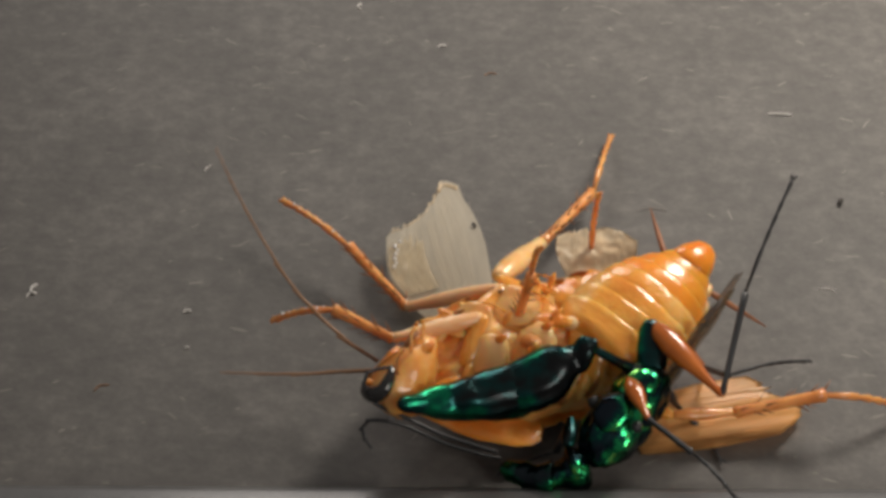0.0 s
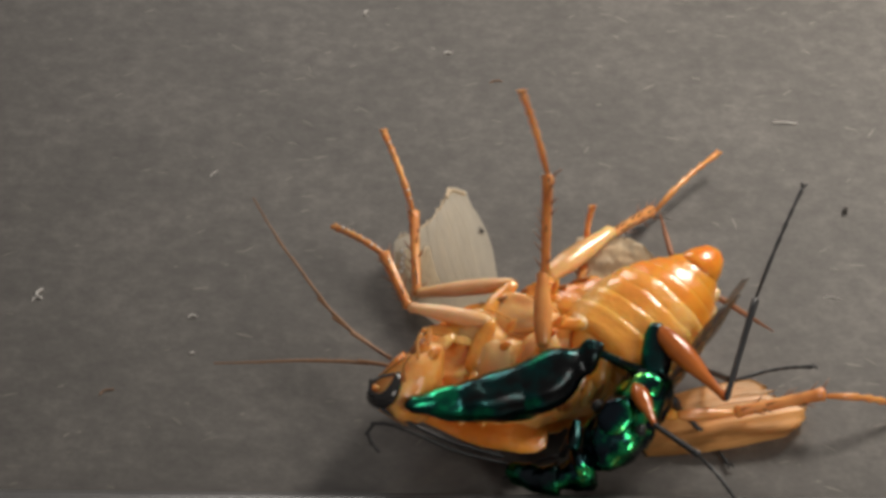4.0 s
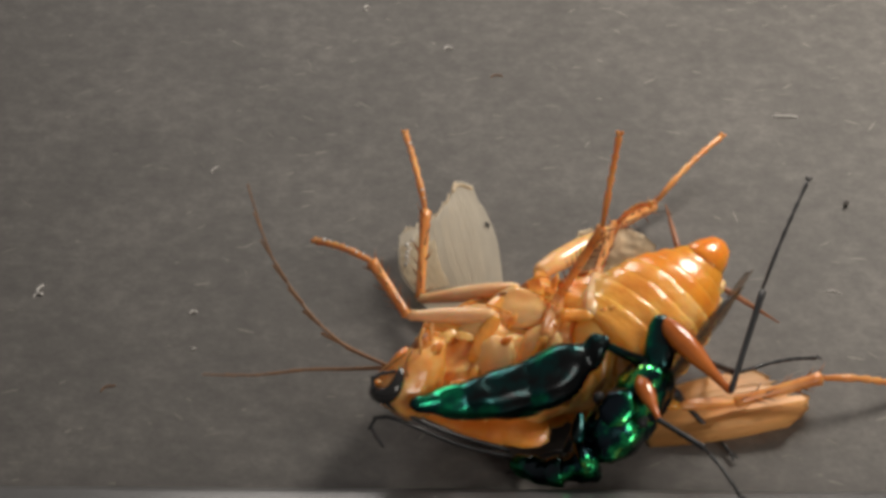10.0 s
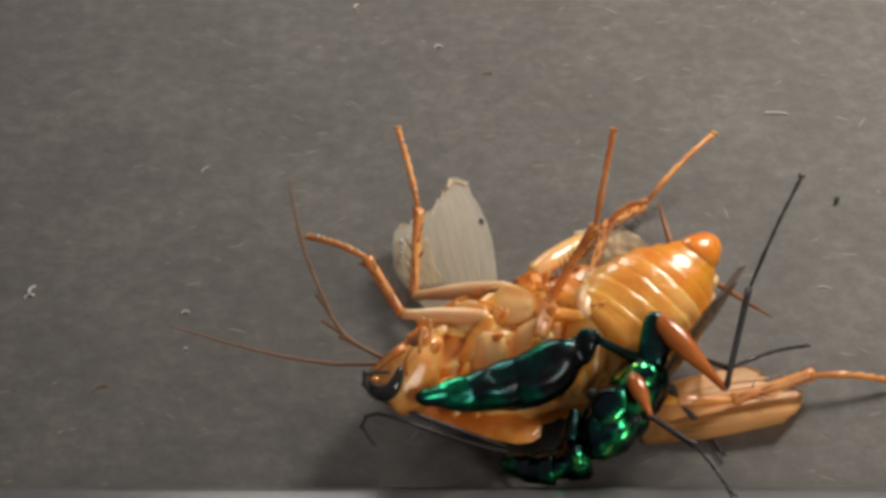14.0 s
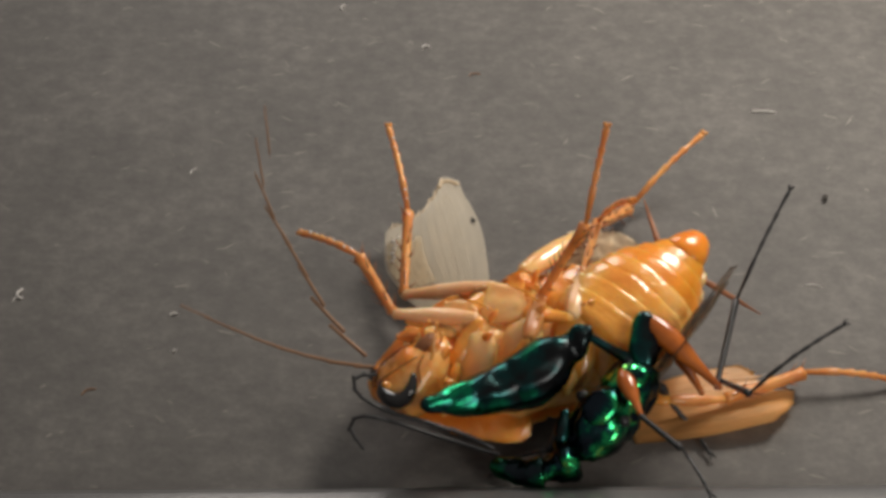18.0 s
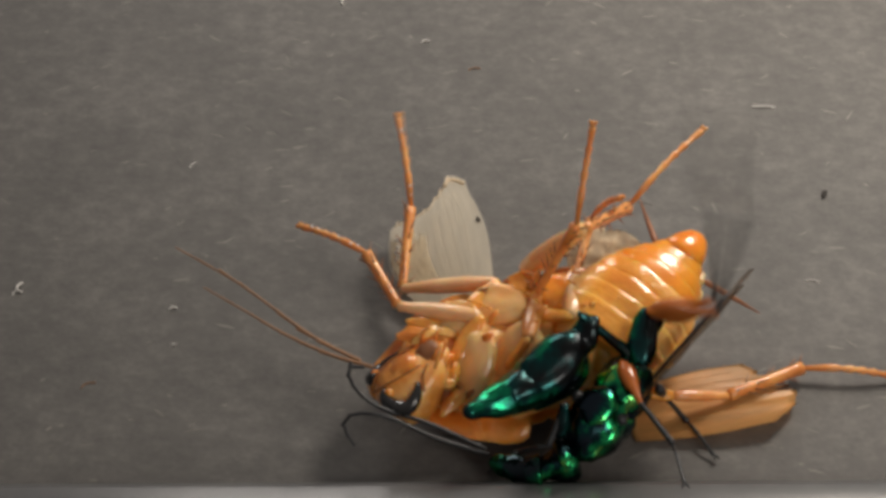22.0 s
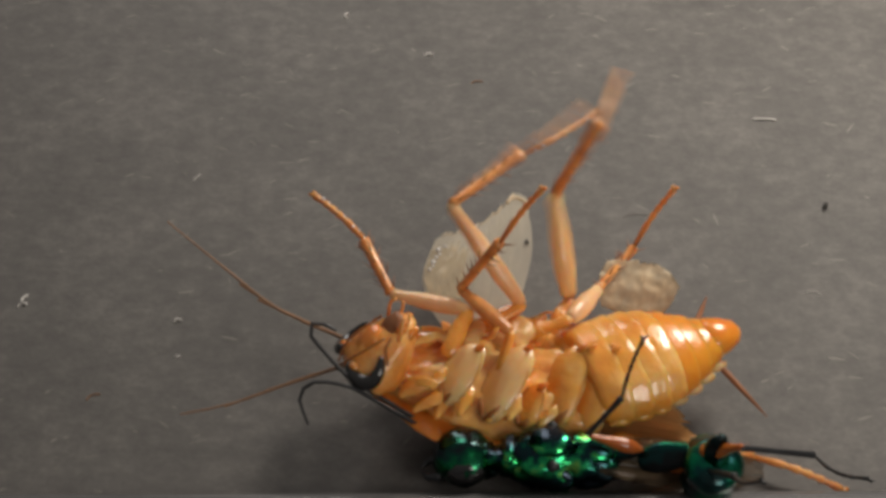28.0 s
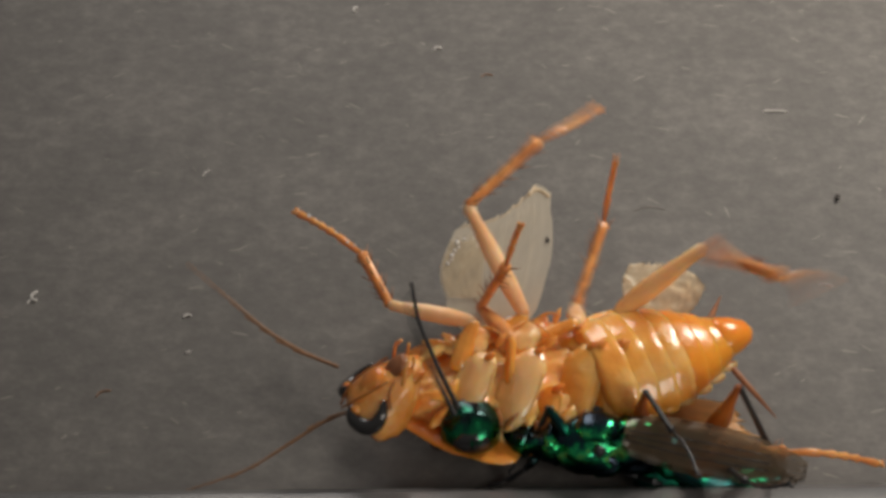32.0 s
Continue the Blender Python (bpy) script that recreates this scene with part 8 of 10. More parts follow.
    walk(WASP['hind_far.femur'], limb([(0, 2.95, 5.6, 5, 21, -55, 0), (9, 3.01, 5.18, 5, 27, -56, 5), (17, 3.29, 5.26, 5, 30, -58, 8), (18.5, 3.05, 5.14, 5.38, -63, 11, -46), (18.85, 2.99, 5.11, 5.46, -17, 55, -74), (18.95, 2.98, 5.11, 5.49, -39, 34, -59), (19.05, 2.96, 5.1, 5.51, -18, 54, -74), (19.15, 2.94, 5.09, 5.54, -38, 33, -60), (19.25, 2.93, 5.08, 5.56, -17, 54, -74), (19.35, 2.91, 5.08, 5.59, -37, 32, -60), (19.45, 2.9, 5.07, 5.61, -16, 53, -75), (19.55, 2.88, 5.06, 5.64, -36, 31, -61), (19.65, 2.86, 5.05, 5.66, -17, 52, -74), (19.75, 2.85, 5.04, 5.69, -36, 30, -61), (19.85, 2.83, 5.04, 5.71, -18, 51, -73), (19.95, 2.82, 5.03, 5.74, -36, 29, -61), (20.05, 2.8, 5.02, 5.76, -19, 51, -72), (20.15, 2.78, 5.01, 5.79, -37, 28, -61), (20.25, 2.77, 5, 5.81, -21, 50, -71), (20.35, 2.75, 5, 5.84, -37, 27, -61), (20.45, 2.73, 4.99, 5.86, -22, 49, -70), (20.55, 2.72, 4.98, 5.89, -37, 26, -61), (20.65, 2.7, 4.97, 5.91, -23, 49, -70), (20.75, 2.69, 4.96, 5.94, -37, 26, -61), (21, 2.65, 4.94, 6, 4, 17, -77), (21.5, 2.79, 4.99, 6, -9, 24, -72), (21.75, 2.85, 5.02, 6, -25, 49, -62), (21.85, 2.88, 5.03, 6, -39, 26, -53), (21.95, 2.91, 5.04, 6, -26, 50, -61), (22, 2.92, 5.04, 6, -36, 40, -54), (22.05, 2.95, 5, 6, -40, 27, -52), (22.15, 2.99, 4.91, 6, -27, 50, -61), (22.25, 3.03, 4.82, 6, -40, 27, -52), (22.35, 3.07, 4.73, 6, -27, 50, -61), (22.5, 3.14, 4.6, 6, 11, 23, -85), (23, 4.01, 3.32, 3, -83, 58, -11), (23.5, 4.07, 2.07, 2.5, -78, 40, -16), (24, 4.12, 0.83, 2, -83, 44, -12), (25, 4.37, 0.31, 2, -71, 43, -20), (28, 6.26, 0.22, 2, -66, 41, -24), (30, 6.15, -0.09, 2, -66, 41, -24), (30.5, 4.21, 0.61, 2, -72, 43, -20), (31, 4.3, 0.19, 2, -77, 43, -16), (32, 5.18, -0.99, 2, -60, 44, -29)]))
    walk(WASP['hind_far.tibia'], limb([(0, 5.34, 6.5, 1.28, -84, 41, 0), (10.6, 5.3, 6.37, 1.25, -83, 40, 0), (17, 5.39, 6.46, 1.19, -83, 41, 0), (17.21, 5.89, 5.46, 1.39, -83, 40, 0), (17.43, 6.22, 4.45, 1.82, -83, 40, 0), (17.64, 6.37, 3.48, 2.46, -82, 40, 0), (17.86, 6.32, 2.63, 3.27, -82, 40, -1), (18.07, 6.07, 1.93, 4.2, -82, 39, -1), (18.29, 5.63, 1.44, 5.2, -81, 39, -1), (18.5, 5.04, 1.18, 6.2, -81, 39, -2), (18.59, 5.37, 1.7, 7.15, -90, 51, 5), (18.68, 5.57, 2.43, 7.99, -105, 63, 18), (18.76, 5.6, 3.33, 8.67, -135, 71, 45), (18.85, 5.47, 4.33, 9.15, -179, 71, 87), (18.95, 5.92, 2.76, 7.98, 27, 61, -122), (19, 5.76, 3.49, 8.66, 65, 82, -159), (19.05, 5.46, 4.3, 9.18, -179, 71, 87), (19.15, 5.93, 2.76, 7.99, 27, 61, -122), (19.2, 5.78, 3.49, 8.67, 65, 82, -159), (19.25, 5.49, 4.3, 9.19, -179, 71, 87), (19.3, 5.8, 3.5, 8.67, 65, 82, -159), (19.35, 5.97, 2.78, 7.99, 27, 61, -122), (19.45, 5.52, 4.3, 9.2, -179, 71, 87), (19.5, 5.83, 3.5, 8.67, 65, 82, -159), (19.55, 5.99, 2.78, 7.98, 27, 61, -122), (19.65, 5.52, 4.24, 9.22, -179, 71, 87), (19.7, 5.83, 3.45, 8.67, 65, 83, -159), (19.75, 5.99, 2.73, 7.96, 27, 61, -122), (19.8, 5.82, 3.41, 8.67, 65, 83, -158), (19.85, 5.51, 4.16, 9.24, -179, 71, 87), (19.95, 5.98, 2.69, 7.95, 27, 61, -122), (20, 5.81, 3.34, 8.67, 65, 83, -158), (20.05, 5.5, 4.07, 9.25, -179, 71, 87), (20.15, 5.98, 2.64, 7.92, 27, 61, -122), (20.2, 5.8, 3.27, 8.66, 65, 83, -158), (20.25, 5.48, 3.98, 9.27, -179, 71, 86), (20.3, 5.8, 3.24, 8.65, 65, 83, -158), (20.35, 5.97, 2.59, 7.9, 27, 61, -121), (20.45, 5.47, 3.88, 9.28, -178, 71, 86), (20.5, 5.79, 3.17, 8.65, 65, 83, -158), (20.55, 5.96, 2.54, 7.88, 27, 61, -121), (20.65, 5.44, 3.82, 9.31, -178, 71, 86), (20.7, 5.77, 3.12, 8.67, 65, 83, -158), (20.75, 5.93, 2.52, 7.9, 27, 61, -121), (20.83, 6.48, 3.37, 7.79, 42, 70, -135), (20.92, 6.83, 4.31, 7.58, 73, 76, -165), (21, 6.96, 5.28, 7.29, 115, 75, 155), (21.5, 6.85, 4.38, 7.87, 107, 82, 162), (21.62, 6.3, 4.04, 8.71, 162, 79, 108), (21.75, 5.54, 3.76, 9.4, -178, 71, 89), (21.8, 5.86, 3.07, 8.76, 65, 83, -155), (21.85, 6.03, 2.48, 7.99, 27, 62, -118), (21.95, 5.51, 3.74, 9.46, -178, 71, 89), (22, 5.73, 2.98, 8.87, 0, 89, -90), (22.05, 6.02, 2.41, 8.05, 27, 62, -116), (22.15, 5.56, 3.6, 9.47, -178, 71, 91), (22.2, 5.91, 2.87, 8.83, 65, 83, -153), (22.25, 6.11, 2.23, 8.05, 27, 62, -116), (22.3, 5.95, 2.78, 8.83, 65, 83, -153), (22.35, 5.65, 3.43, 9.47, -178, 71, 91), (22.43, 6.63, 4.41, 8.8, 167, 68, 105), (22.5, 7.2, 5.42, 7.79, 155, 64, 116), (22.58, 7.05, 4.61, 7.98, -176, 66, 90), (22.67, 6.73, 3.8, 8.05, -149, 62, 66), (22.75, 6.27, 3, 7.99, -131, 54, 50), (22.83, 5.68, 2.24, 7.78, -119, 45, 41), (22.92, 5.01, 1.55, 7.39, -110, 34, 35), (23, 4.28, 0.95, 6.83, -103, 24, 32), (23.5, 4.79, -1.3, 5.41, -106, 36, 33), (24, 4.5, -2.4, 5.13, -104, 42, 32), (25, 5.43, -2.83, 5.06, -89, 46, 22), (28, 7.63, -2.89, 4.97, -79, 44, 14), (30, 7.51, -3.2, 4.98, -79, 45, 14), (30.5, 5.24, -2.55, 5.05, -77, 43, 13), (31, 5.01, -3.01, 5.11, -76, 42, 12), (32, 6.83, -3.79, 5.12, -91, 43, 22)]))
    walk(WASP['hind_far.tarsus'], limb([(0, 5.88, 1.58, 5.6, 32, -19, 0), (9, 5.89, 1.31, 5.44, 31, -17, 0), (17, 5.99, 1.52, 5.47, 37, -11, 1), (17.21, 6.51, 0.5, 5.65, 32, 0, 0), (17.43, 6.87, -0.53, 6.06, 27, 12, 1), (17.64, 7.05, -1.51, 6.68, 22, 23, 3), (17.86, 7.02, -2.38, 7.46, 16, 34, 6), (18.07, 6.8, -3.1, 8.37, 8, 45, 11), (18.29, 6.39, -3.6, 9.34, -4, 55, 20), (18.5, 5.82, -3.88, 10.32, -22, 63, 36), (18.59, 5.37, -2.4, 12.29, -20, 75, 33), (18.68, 4.78, -0.46, 13.84, -2, 87, 15), (18.76, 4.08, 1.82, 14.88, 146, 81, -133), (18.85, 3.31, 4.3, 15.35, 152, 70, -138), (18.95, 8.74, 4.23, 13.73, 81, 78, -69), (19, 6.12, 4.27, 15.18, 126, 76, -113), (19.05, 3.29, 4.27, 15.39, 152, 69, -138), (19.15, 8.76, 4.23, 13.74, 81, 78, -69), (19.2, 6.14, 4.27, 15.18, 126, 76, -113), (19.25, 3.32, 4.27, 15.4, 152, 70, -138), (19.3, 6.16, 4.28, 15.18, 126, 76, -113), (19.35, 8.79, 4.24, 13.73, 81, 78, -69), (19.45, 3.36, 4.27, 15.4, 152, 70, -138), (19.5, 6.19, 4.28, 15.18, 126, 76, -113), (19.55, 8.82, 4.24, 13.73, 81, 78, -69), (19.65, 3.36, 4.2, 15.42, 152, 70, -138), (19.7, 6.19, 4.22, 15.18, 126, 76, -113), (19.75, 8.81, 4.19, 13.72, 81, 78, -69), (19.8, 6.18, 4.18, 15.19, 127, 76, -114), (19.85, 3.35, 4.12, 15.44, 152, 70, -138), (19.95, 8.8, 4.14, 13.7, 81, 78, -69), (20, 6.17, 4.1, 15.18, 127, 77, -114), (20.05, 3.34, 4.02, 15.46, 152, 70, -138), (20.15, 8.79, 4.08, 13.68, 81, 78, -69), (20.2, 6.15, 4.02, 15.18, 127, 77, -114), (20.25, 3.32, 3.92, 15.47, 153, 70, -139), (20.3, 6.16, 3.99, 15.17, 127, 77, -114), (20.35, 8.78, 4.02, 13.66, 81, 78, -69), (20.45, 3.31, 3.82, 15.48, 153, 70, -139), (20.5, 6.14, 3.91, 15.17, 127, 77, -114), (20.55, 8.76, 3.97, 13.64, 81, 78, -69), (20.65, 3.28, 3.76, 15.51, 153, 70, -139), (20.7, 6.12, 3.86, 15.19, 127, 77, -115), (20.75, 8.74, 3.94, 13.67, 81, 78, -69), (20.83, 8.16, 4.89, 13.96, 112, 78, -99), (20.92, 7.32, 5.87, 13.94, 137, 76, -124), (21, 6.24, 6.84, 13.63, 153, 72, -139), (21.5, 6.57, 5.26, 14.37, -156, 84, 170), (21.62, 5.06, 4.45, 15.15, 164, 78, -150), (21.75, 3.38, 3.69, 15.6, 153, 70, -140), (21.8, 6.2, 3.8, 15.28, 128, 77, -115), (21.85, 8.83, 3.89, 13.77, 81, 78, -70), (21.95, 3.34, 3.67, 15.66, 153, 70, -140), (22, 5.88, 2.98, 15.44, 137, 78, -124), (22.05, 8.82, 3.82, 13.82, 82, 78, -69), (22.15, 3.4, 3.54, 15.67, 153, 70, -139), (22.2, 6.25, 3.6, 15.35, 128, 77, -115), (22.25, 8.9, 3.65, 13.83, 82, 78, -69), (22.3, 6.29, 3.51, 15.35, 128, 77, -115), (22.35, 3.48, 3.36, 15.67, 153, 70, -139), (22.43, 4.22, 4.98, 14.88, 147, 66, -133), (22.5, 4.56, 6.63, 13.68, 142, 62, -129), (22.58, 4.33, 4.42, 13.95, 173, 66, -157), (22.67, 4.06, 2.21, 13.84, -155, 63, 174), (22.75, 3.76, 0.09, 13.32, -133, 55, 156), (22.83, 3.45, -1.86, 12.4, -120, 44, 145), (22.92, 3.16, -3.54, 11.1, -110, 32, 139), (23, 2.91, -4.91, 9.46, -103, 20, 136), (23.33, 3.21, -5.99, 9.38, -83, 30, 128), (23.5, 3.36, -6.43, 9.25, -72, 34, 122), (24, 3.36, -7.14, 9.54, -67, 42, 119), (25, 5.5, -7.41, 9.77, -67, 44, 119), (28, 8.52, -7.49, 9.58, -85, 46, 131), (30, 8.4, -7.8, 9.59, -85, 46, 132), (30.5, 6.29, -7.21, 9.57, -76, 46, 125), (31, 6.21, -7.72, 9.52, -68, 45, 119), (32, 6.78, -8.58, 9.63, -75, 46, 124)]))
    walk(WASP['mid_near.hip'], limb([(0, 0.17, 0.93, 6, -59, -57, 0), (9, 0.33, 0.49, 6, -65, -66, -5), (17, 0.25, 0.82, 6, -70, -59, -10), (22, 0.52, 1.37, 6, -87, -50, -23), (22.5, 0.6, 1.38, 6, -91, -49, -26), (22.75, 1.15, 1.36, 6, -105, -51, -37), (23, 1.69, 1.34, 6, -121, -48, -49), (23.5, 1.54, 0.79, 5, -130, -52, -56), (23.75, 1.59, 0.23, 4.5, -145, -50, -68), (24, 1.64, -0.34, 4, -161, -45, -80), (24.33, 2.31, -0.52, 4.17, -172, -39, -87), (25, 3.66, -0.88, 4.5, 179, -32, -92), (28, 4.6, -1.01, 4.5, 177, -28, -93), (30, 4.53, -0.97, 4.5, 178, -27, -93), (30.25, 3.4, -0.28, 4.25, -168, -34, -86), (30.42, 2.64, 0.18, 4.08, -150, -39, -75), (30.5, 2.27, 0.41, 4, -136, -41, -66), (31, 2.36, 1.1, 3.5, -126, -25, -60), (32, 2.35, 0.7, 3.5, -132, -19, -63)]))
    walk(WASP['mid_near.femur'], limb([(0, 0.17, 0.93, 6, -74, 1, 0), (9, 0.33, 0.49, 6, -74, -1, 0), (17, 0.25, 0.82, 6, -74, -6, 0), (22, 0.52, 1.37, 6, -75, -2, 0), (22.5, 0.6, 1.38, 6, -73, -12, 0), (23, 1.69, 1.34, 6, -92, -2, -2), (23.5, 1.54, 0.79, 5, -105, 4, -2), (24, 1.64, -0.34, 4, -119, 21, 1), (25, 3.66, -0.88, 4.5, -159, 42, 23), (26.5, 4.13, -0.94, 4.5, -169, 33, 29), (28, 4.6, -1.01, 4.5, 179, 20, 34), (29, 4.57, -0.99, 4.5, 164, 9, 38), (30, 4.53, -0.97, 4.5, 170, 20, 37), (30.5, 2.27, 0.41, 4, -161, 56, 18), (31, 2.36, 1.1, 3.5, -154, 70, 12), (32, 2.35, 0.7, 3.5, -45, 86, -97)]))
    walk(WASP['mid_near.tibia'], limb([(0, 1.09, -2.27, 6.08, -56, 10, 0), (9, 1.22, -2.72, 5.94, -53, 14, 0), (17, 1.14, -2.36, 5.65, -57, 12, 0), (22, 1.4, -1.83, 5.89, -68, 8, 2), (22.5, 1.53, -1.74, 5.33, -70, 5, 3), (22.75, 1.57, -1.91, 5.59, -77, 14, 4), (23, 1.59, -1.98, 5.86, -84, 23, 6), (23.5, 0.67, -2.4, 5.24, -101, 28, 14), (23.75, 0.38, -2.78, 5.22, -102, 35, 14), (24, 0.13, -3.06, 5.17, -103, 41, 15), (24.33, 0.43, -2.74, 5.78, -92, 42, 7), (24.67, 0.84, -2.3, 6.3, -81, 43, 0), (25, 1.36, -1.78, 6.72, -70, 42, -7), (26.5, 1.41, -1.49, 6.33, -53, 56, -21), (28, 1.49, -0.95, 5.66, -13, 63, -55), (29, 1.41, -0.09, 5.02, 15, 32, -77), (30, 1.45, -0.43, 5.62, 15, 31, -77), (30.25, 0.8, -0.31, 6.32, -12, 42, -60), (30.5, 0.5, -0.19, 6.75, -46, 45, -37), (31, 1.35, 0.61, 6.63, -44, 23, -38), (31.67, 2.13, 0.55, 6.8, -63, 14, -32), (32, 2.52, 0.53, 6.81, -72, 8, -30)]))
    walk(WASP['mid_near.tarsus'], limb([(0, 3.16, -5.29, 6.76, -61, 4, 0), (9, 3.38, -5.62, 6.85, -67, 4, 0), (17, 3.14, -5.41, 6.42, -71, 7, 0), (22, 2.77, -5.27, 6.4, -87, 16, 4), (22.5, 2.77, -5.24, 5.67, -86, 20, 4), (22.75, 2.4, -5.43, 6.51, -88, 25, 5), (23, 1.97, -5.39, 7.34, -90, 30, 6), (23.25, 0.99, -5.57, 7.2, -87, 36, 4), (23.5, 0.02, -5.62, 7.02, -83, 42, 1), (23.75, -0.27, -5.79, 7.33, -93, 44, 8), (24, -0.51, -5.81, 7.6, -103, 45, 15), (24.33, 0.32, -5.5, 8.29, -94, 45, 9), (24.67, 1.26, -5, 8.84, -85, 45, 2), (25, 2.3, -4.37, 9.23, -76, 45, -4), (26.5, 2.69, -3.15, 9.42, -62, 66, -15), (27.25, 2.91, -2.26, 9.27, -31, 76, -45), (28, 3.15, -1.33, 8.98, 26, 75, -101), (28.33, 3.66, -0.64, 8.45, 22, 67, -97), (28.67, 4.11, 0.05, 7.78, 19, 59, -94), (29, 4.47, 0.71, 7, 18, 51, -93), (30, 4.55, 0.39, 7.53, 30, 34, -102), (30.17, 3.87, -0.46, 8.46, 0, 39, -83), (30.33, 3.14, -1.32, 9.1, -33, 35, -63), (30.5, 2.35, -2.08, 9.39, -59, 24, -50), (30.75, 3.12, -1.97, 8.79, -69, 22, -46), (31, 3.84, -1.76, 8.07, -77, 18, -43), (31.67, 3.78, -2.68, 7.68, -77, 14, -43), (32, 3.67, -2.98, 7.36, -77, 12, -43)]))
    walk(WASP['mid_far.femur'], limb([(0, 2.73, 2.95, 3, 20, -65, 0), (9, 2.62, 2.29, 3, 27, -58, 7), (17, 2.87, 2.59, 3, 43, -65, 21), (22, 2.9, 2.24, 3, 52, -60, 28), (22.5, 2.7, 0.39, 2.75, 63, -48, 38), (23, 2.52, 0.69, 2.5, -48, -29, -47), (24, 2.13, -0.03, 2, 32, -54, 12), (25, 3.04, 0.13, 2, 26, -49, 8), (26.5, 1.73, -0.02, 2, 19, -40, 2), (28, 0.42, -0.17, 2, 10, -29, -3), (30, 1.4, -0.13, 2, 0, -32, -8), (30.5, -0.27, 0.81, 2, -4, -32, -10), (31, 0.08, 0.62, 2, -8, -32, -12), (32, 1.06, -0.51, 2, -17, -30, -17)]))
    walk(WASP['mid_far.tibia'], limb([(0, 3.35, 3.17, 1.58, -26, -38, 0), (9, 3.35, 2.67, 1.67, -24, -41, 1), (17, 3.34, 3.04, 1.58, -36, -38, -6), (18.67, 3.36, 2.98, 1.6, -35, -39, -6), (20.33, 3.37, 2.92, 1.62, -44, -27, -10), (22, 3.39, 2.85, 1.64, -43, -27, -10), (22.5, 3.18, 1.32, 1.59, -56, 10, -12), (22.67, 3.45, 0.79, 1.36, -63, 14, -11), (22.83, 3.55, 0.19, 1.42, -70, 16, -9), (23, 3.43, -0.32, 1.74, -77, 19, -7), (23.6, 3.24, 0.11, 0.97, -70, 29, -10), (24, 2.9, 0.46, 0.73, -64, 36, -13), (25, 3.96, 0.59, 0.82, -60, 35, -15), (28, 1.76, 0.07, 1.23, -49, 32, -21), (30, 2.73, -0.15, 1.17, -56, 34, -17), (30.5, 1.05, 0.71, 1.17, -58, 35, -16), (31, 1.4, 0.44, 1.17, -60, 35, -15), (32, 2.35, -0.89, 1.22, -63, 36, -13)]))
    walk(WASP['mid_far.tarsus'], limb([(0, 4.81, 2.45, 0.3, -68, 0, 0), (9, 4.77, 2.03, 0.3, -60, 0, 0), (17, 4.66, 2.08, 0.3, -67, 0, 0), (18.67, 4.67, 2.04, 0.3, -66, 0, 0), (20.33, 4.69, 1.64, 0.66, -61, -8, 0), (22, 4.74, 1.59, 0.71, -60, -9, 0), (22.38, 4.48, 0.05, 1.64, -28, -29, 11), (22.5, 4.31, -0.37, 1.96, -14, -37, 19), (22.67, 4.36, -1.01, 1.85, -4, -34, 24), (22.83, 4.22, -1.68, 2.01, 6, -38, 30), (23, 3.86, -2.24, 2.41, 16, -37, 36), (23.6, 3.87, -1.58, 1.99, 25, -37, 42), (24, 3.64, -1.04, 1.95, 32, -37, 46), (25, 4.8, -0.88, 2.02, 35, -38, 48), (28, 2.9, -1.26, 2.33, 43, -41, 53), (30, 3.68, -1.58, 2.33, 52, -45, 59), (30.5, 1.95, -0.74, 2.34, 54, -46, 60), (31, 2.26, -1.03, 2.36, 56, -47, 62), (32, 3.12, -2.4, 2.43, 60, -48, 65)]))
    walk(WASP['front_near.femur'], limb([(0, -3.28, -2.42, 4, 83, 5, 0), (9, -3.22, -2.67, 4, 83, 5, 0), (17, -3.29, -2.75, 4, 80, 16, 0), (20.33, -3.18, -2.66, 4, 79, 22, 0), (22, -3.13, -2.62, 4, 73, 61, 5), (22.5, -3.06, -2.64, 4, 79, 73, 0), (23, -2.95, -1.09, 4, -120, 85, -162), (24, -3.1, -0.56, 4, -57, 79, 136), (25, -2.08, 0.06, 3.5, -110, 69, -172), (28, -1.38, 0.2, 3.5, -84, 70, 163), (30, -1.3, 0.15, 3.5, -100, 78, 179), (30.5, -2.14, 0.53, 3, -168, 34, -119), (31, -2.14, 0.47, 3, -151, 40, -129), (32, -1.73, -0.36, 4, 130, 34, -76)]))
    walk(WASP['front_near.tibia'], limb([(0, -3.05, -0.42, 4.17, -155, -72, 0), (9, -2.98, -0.68, 4.19, -140, -69, 14), (17, -2.97, -0.84, 4.56, -130, -59, 24), (20.33, -2.83, -0.83, 4.76, -126, -53, 27), (21.44, -2.81, -1.33, 5.49, -125, -52, 27), (22, -2.83, -1.68, 5.75, -125, -51, 27), (22.5, -2.95, -2.07, 5.93, -125, -52, 27), (23, -3.04, -1.24, 6.01, -160, -69, -4), (24, -2.88, -0.89, 5.97, 169, -63, -32), (25, -2.32, -0.61, 5.38, 128, -65, -69), (28, -1.31, -0.47, 5.39, 126, -69, -71), (30, -1.37, -0.25, 5.47, 131, -71, -67), (30.2, -2.42, -0.12, 5.1, 143, -47, -56), (30.4, -3.37, 0.07, 4.49, 147, -23, -54), (30.5, -3.78, 0.18, 4.12, 148, -11, -53), (31, -3.49, -0.27, 4.31, 99, -58, -85), (31.4, -3.39, 0.24, 4.83, 116, -69, -70), (31.8, -3.05, 0.73, 5.09, 154, -75, -34), (32, -2.79, 0.92, 5.14, 179, -75, -9)]))
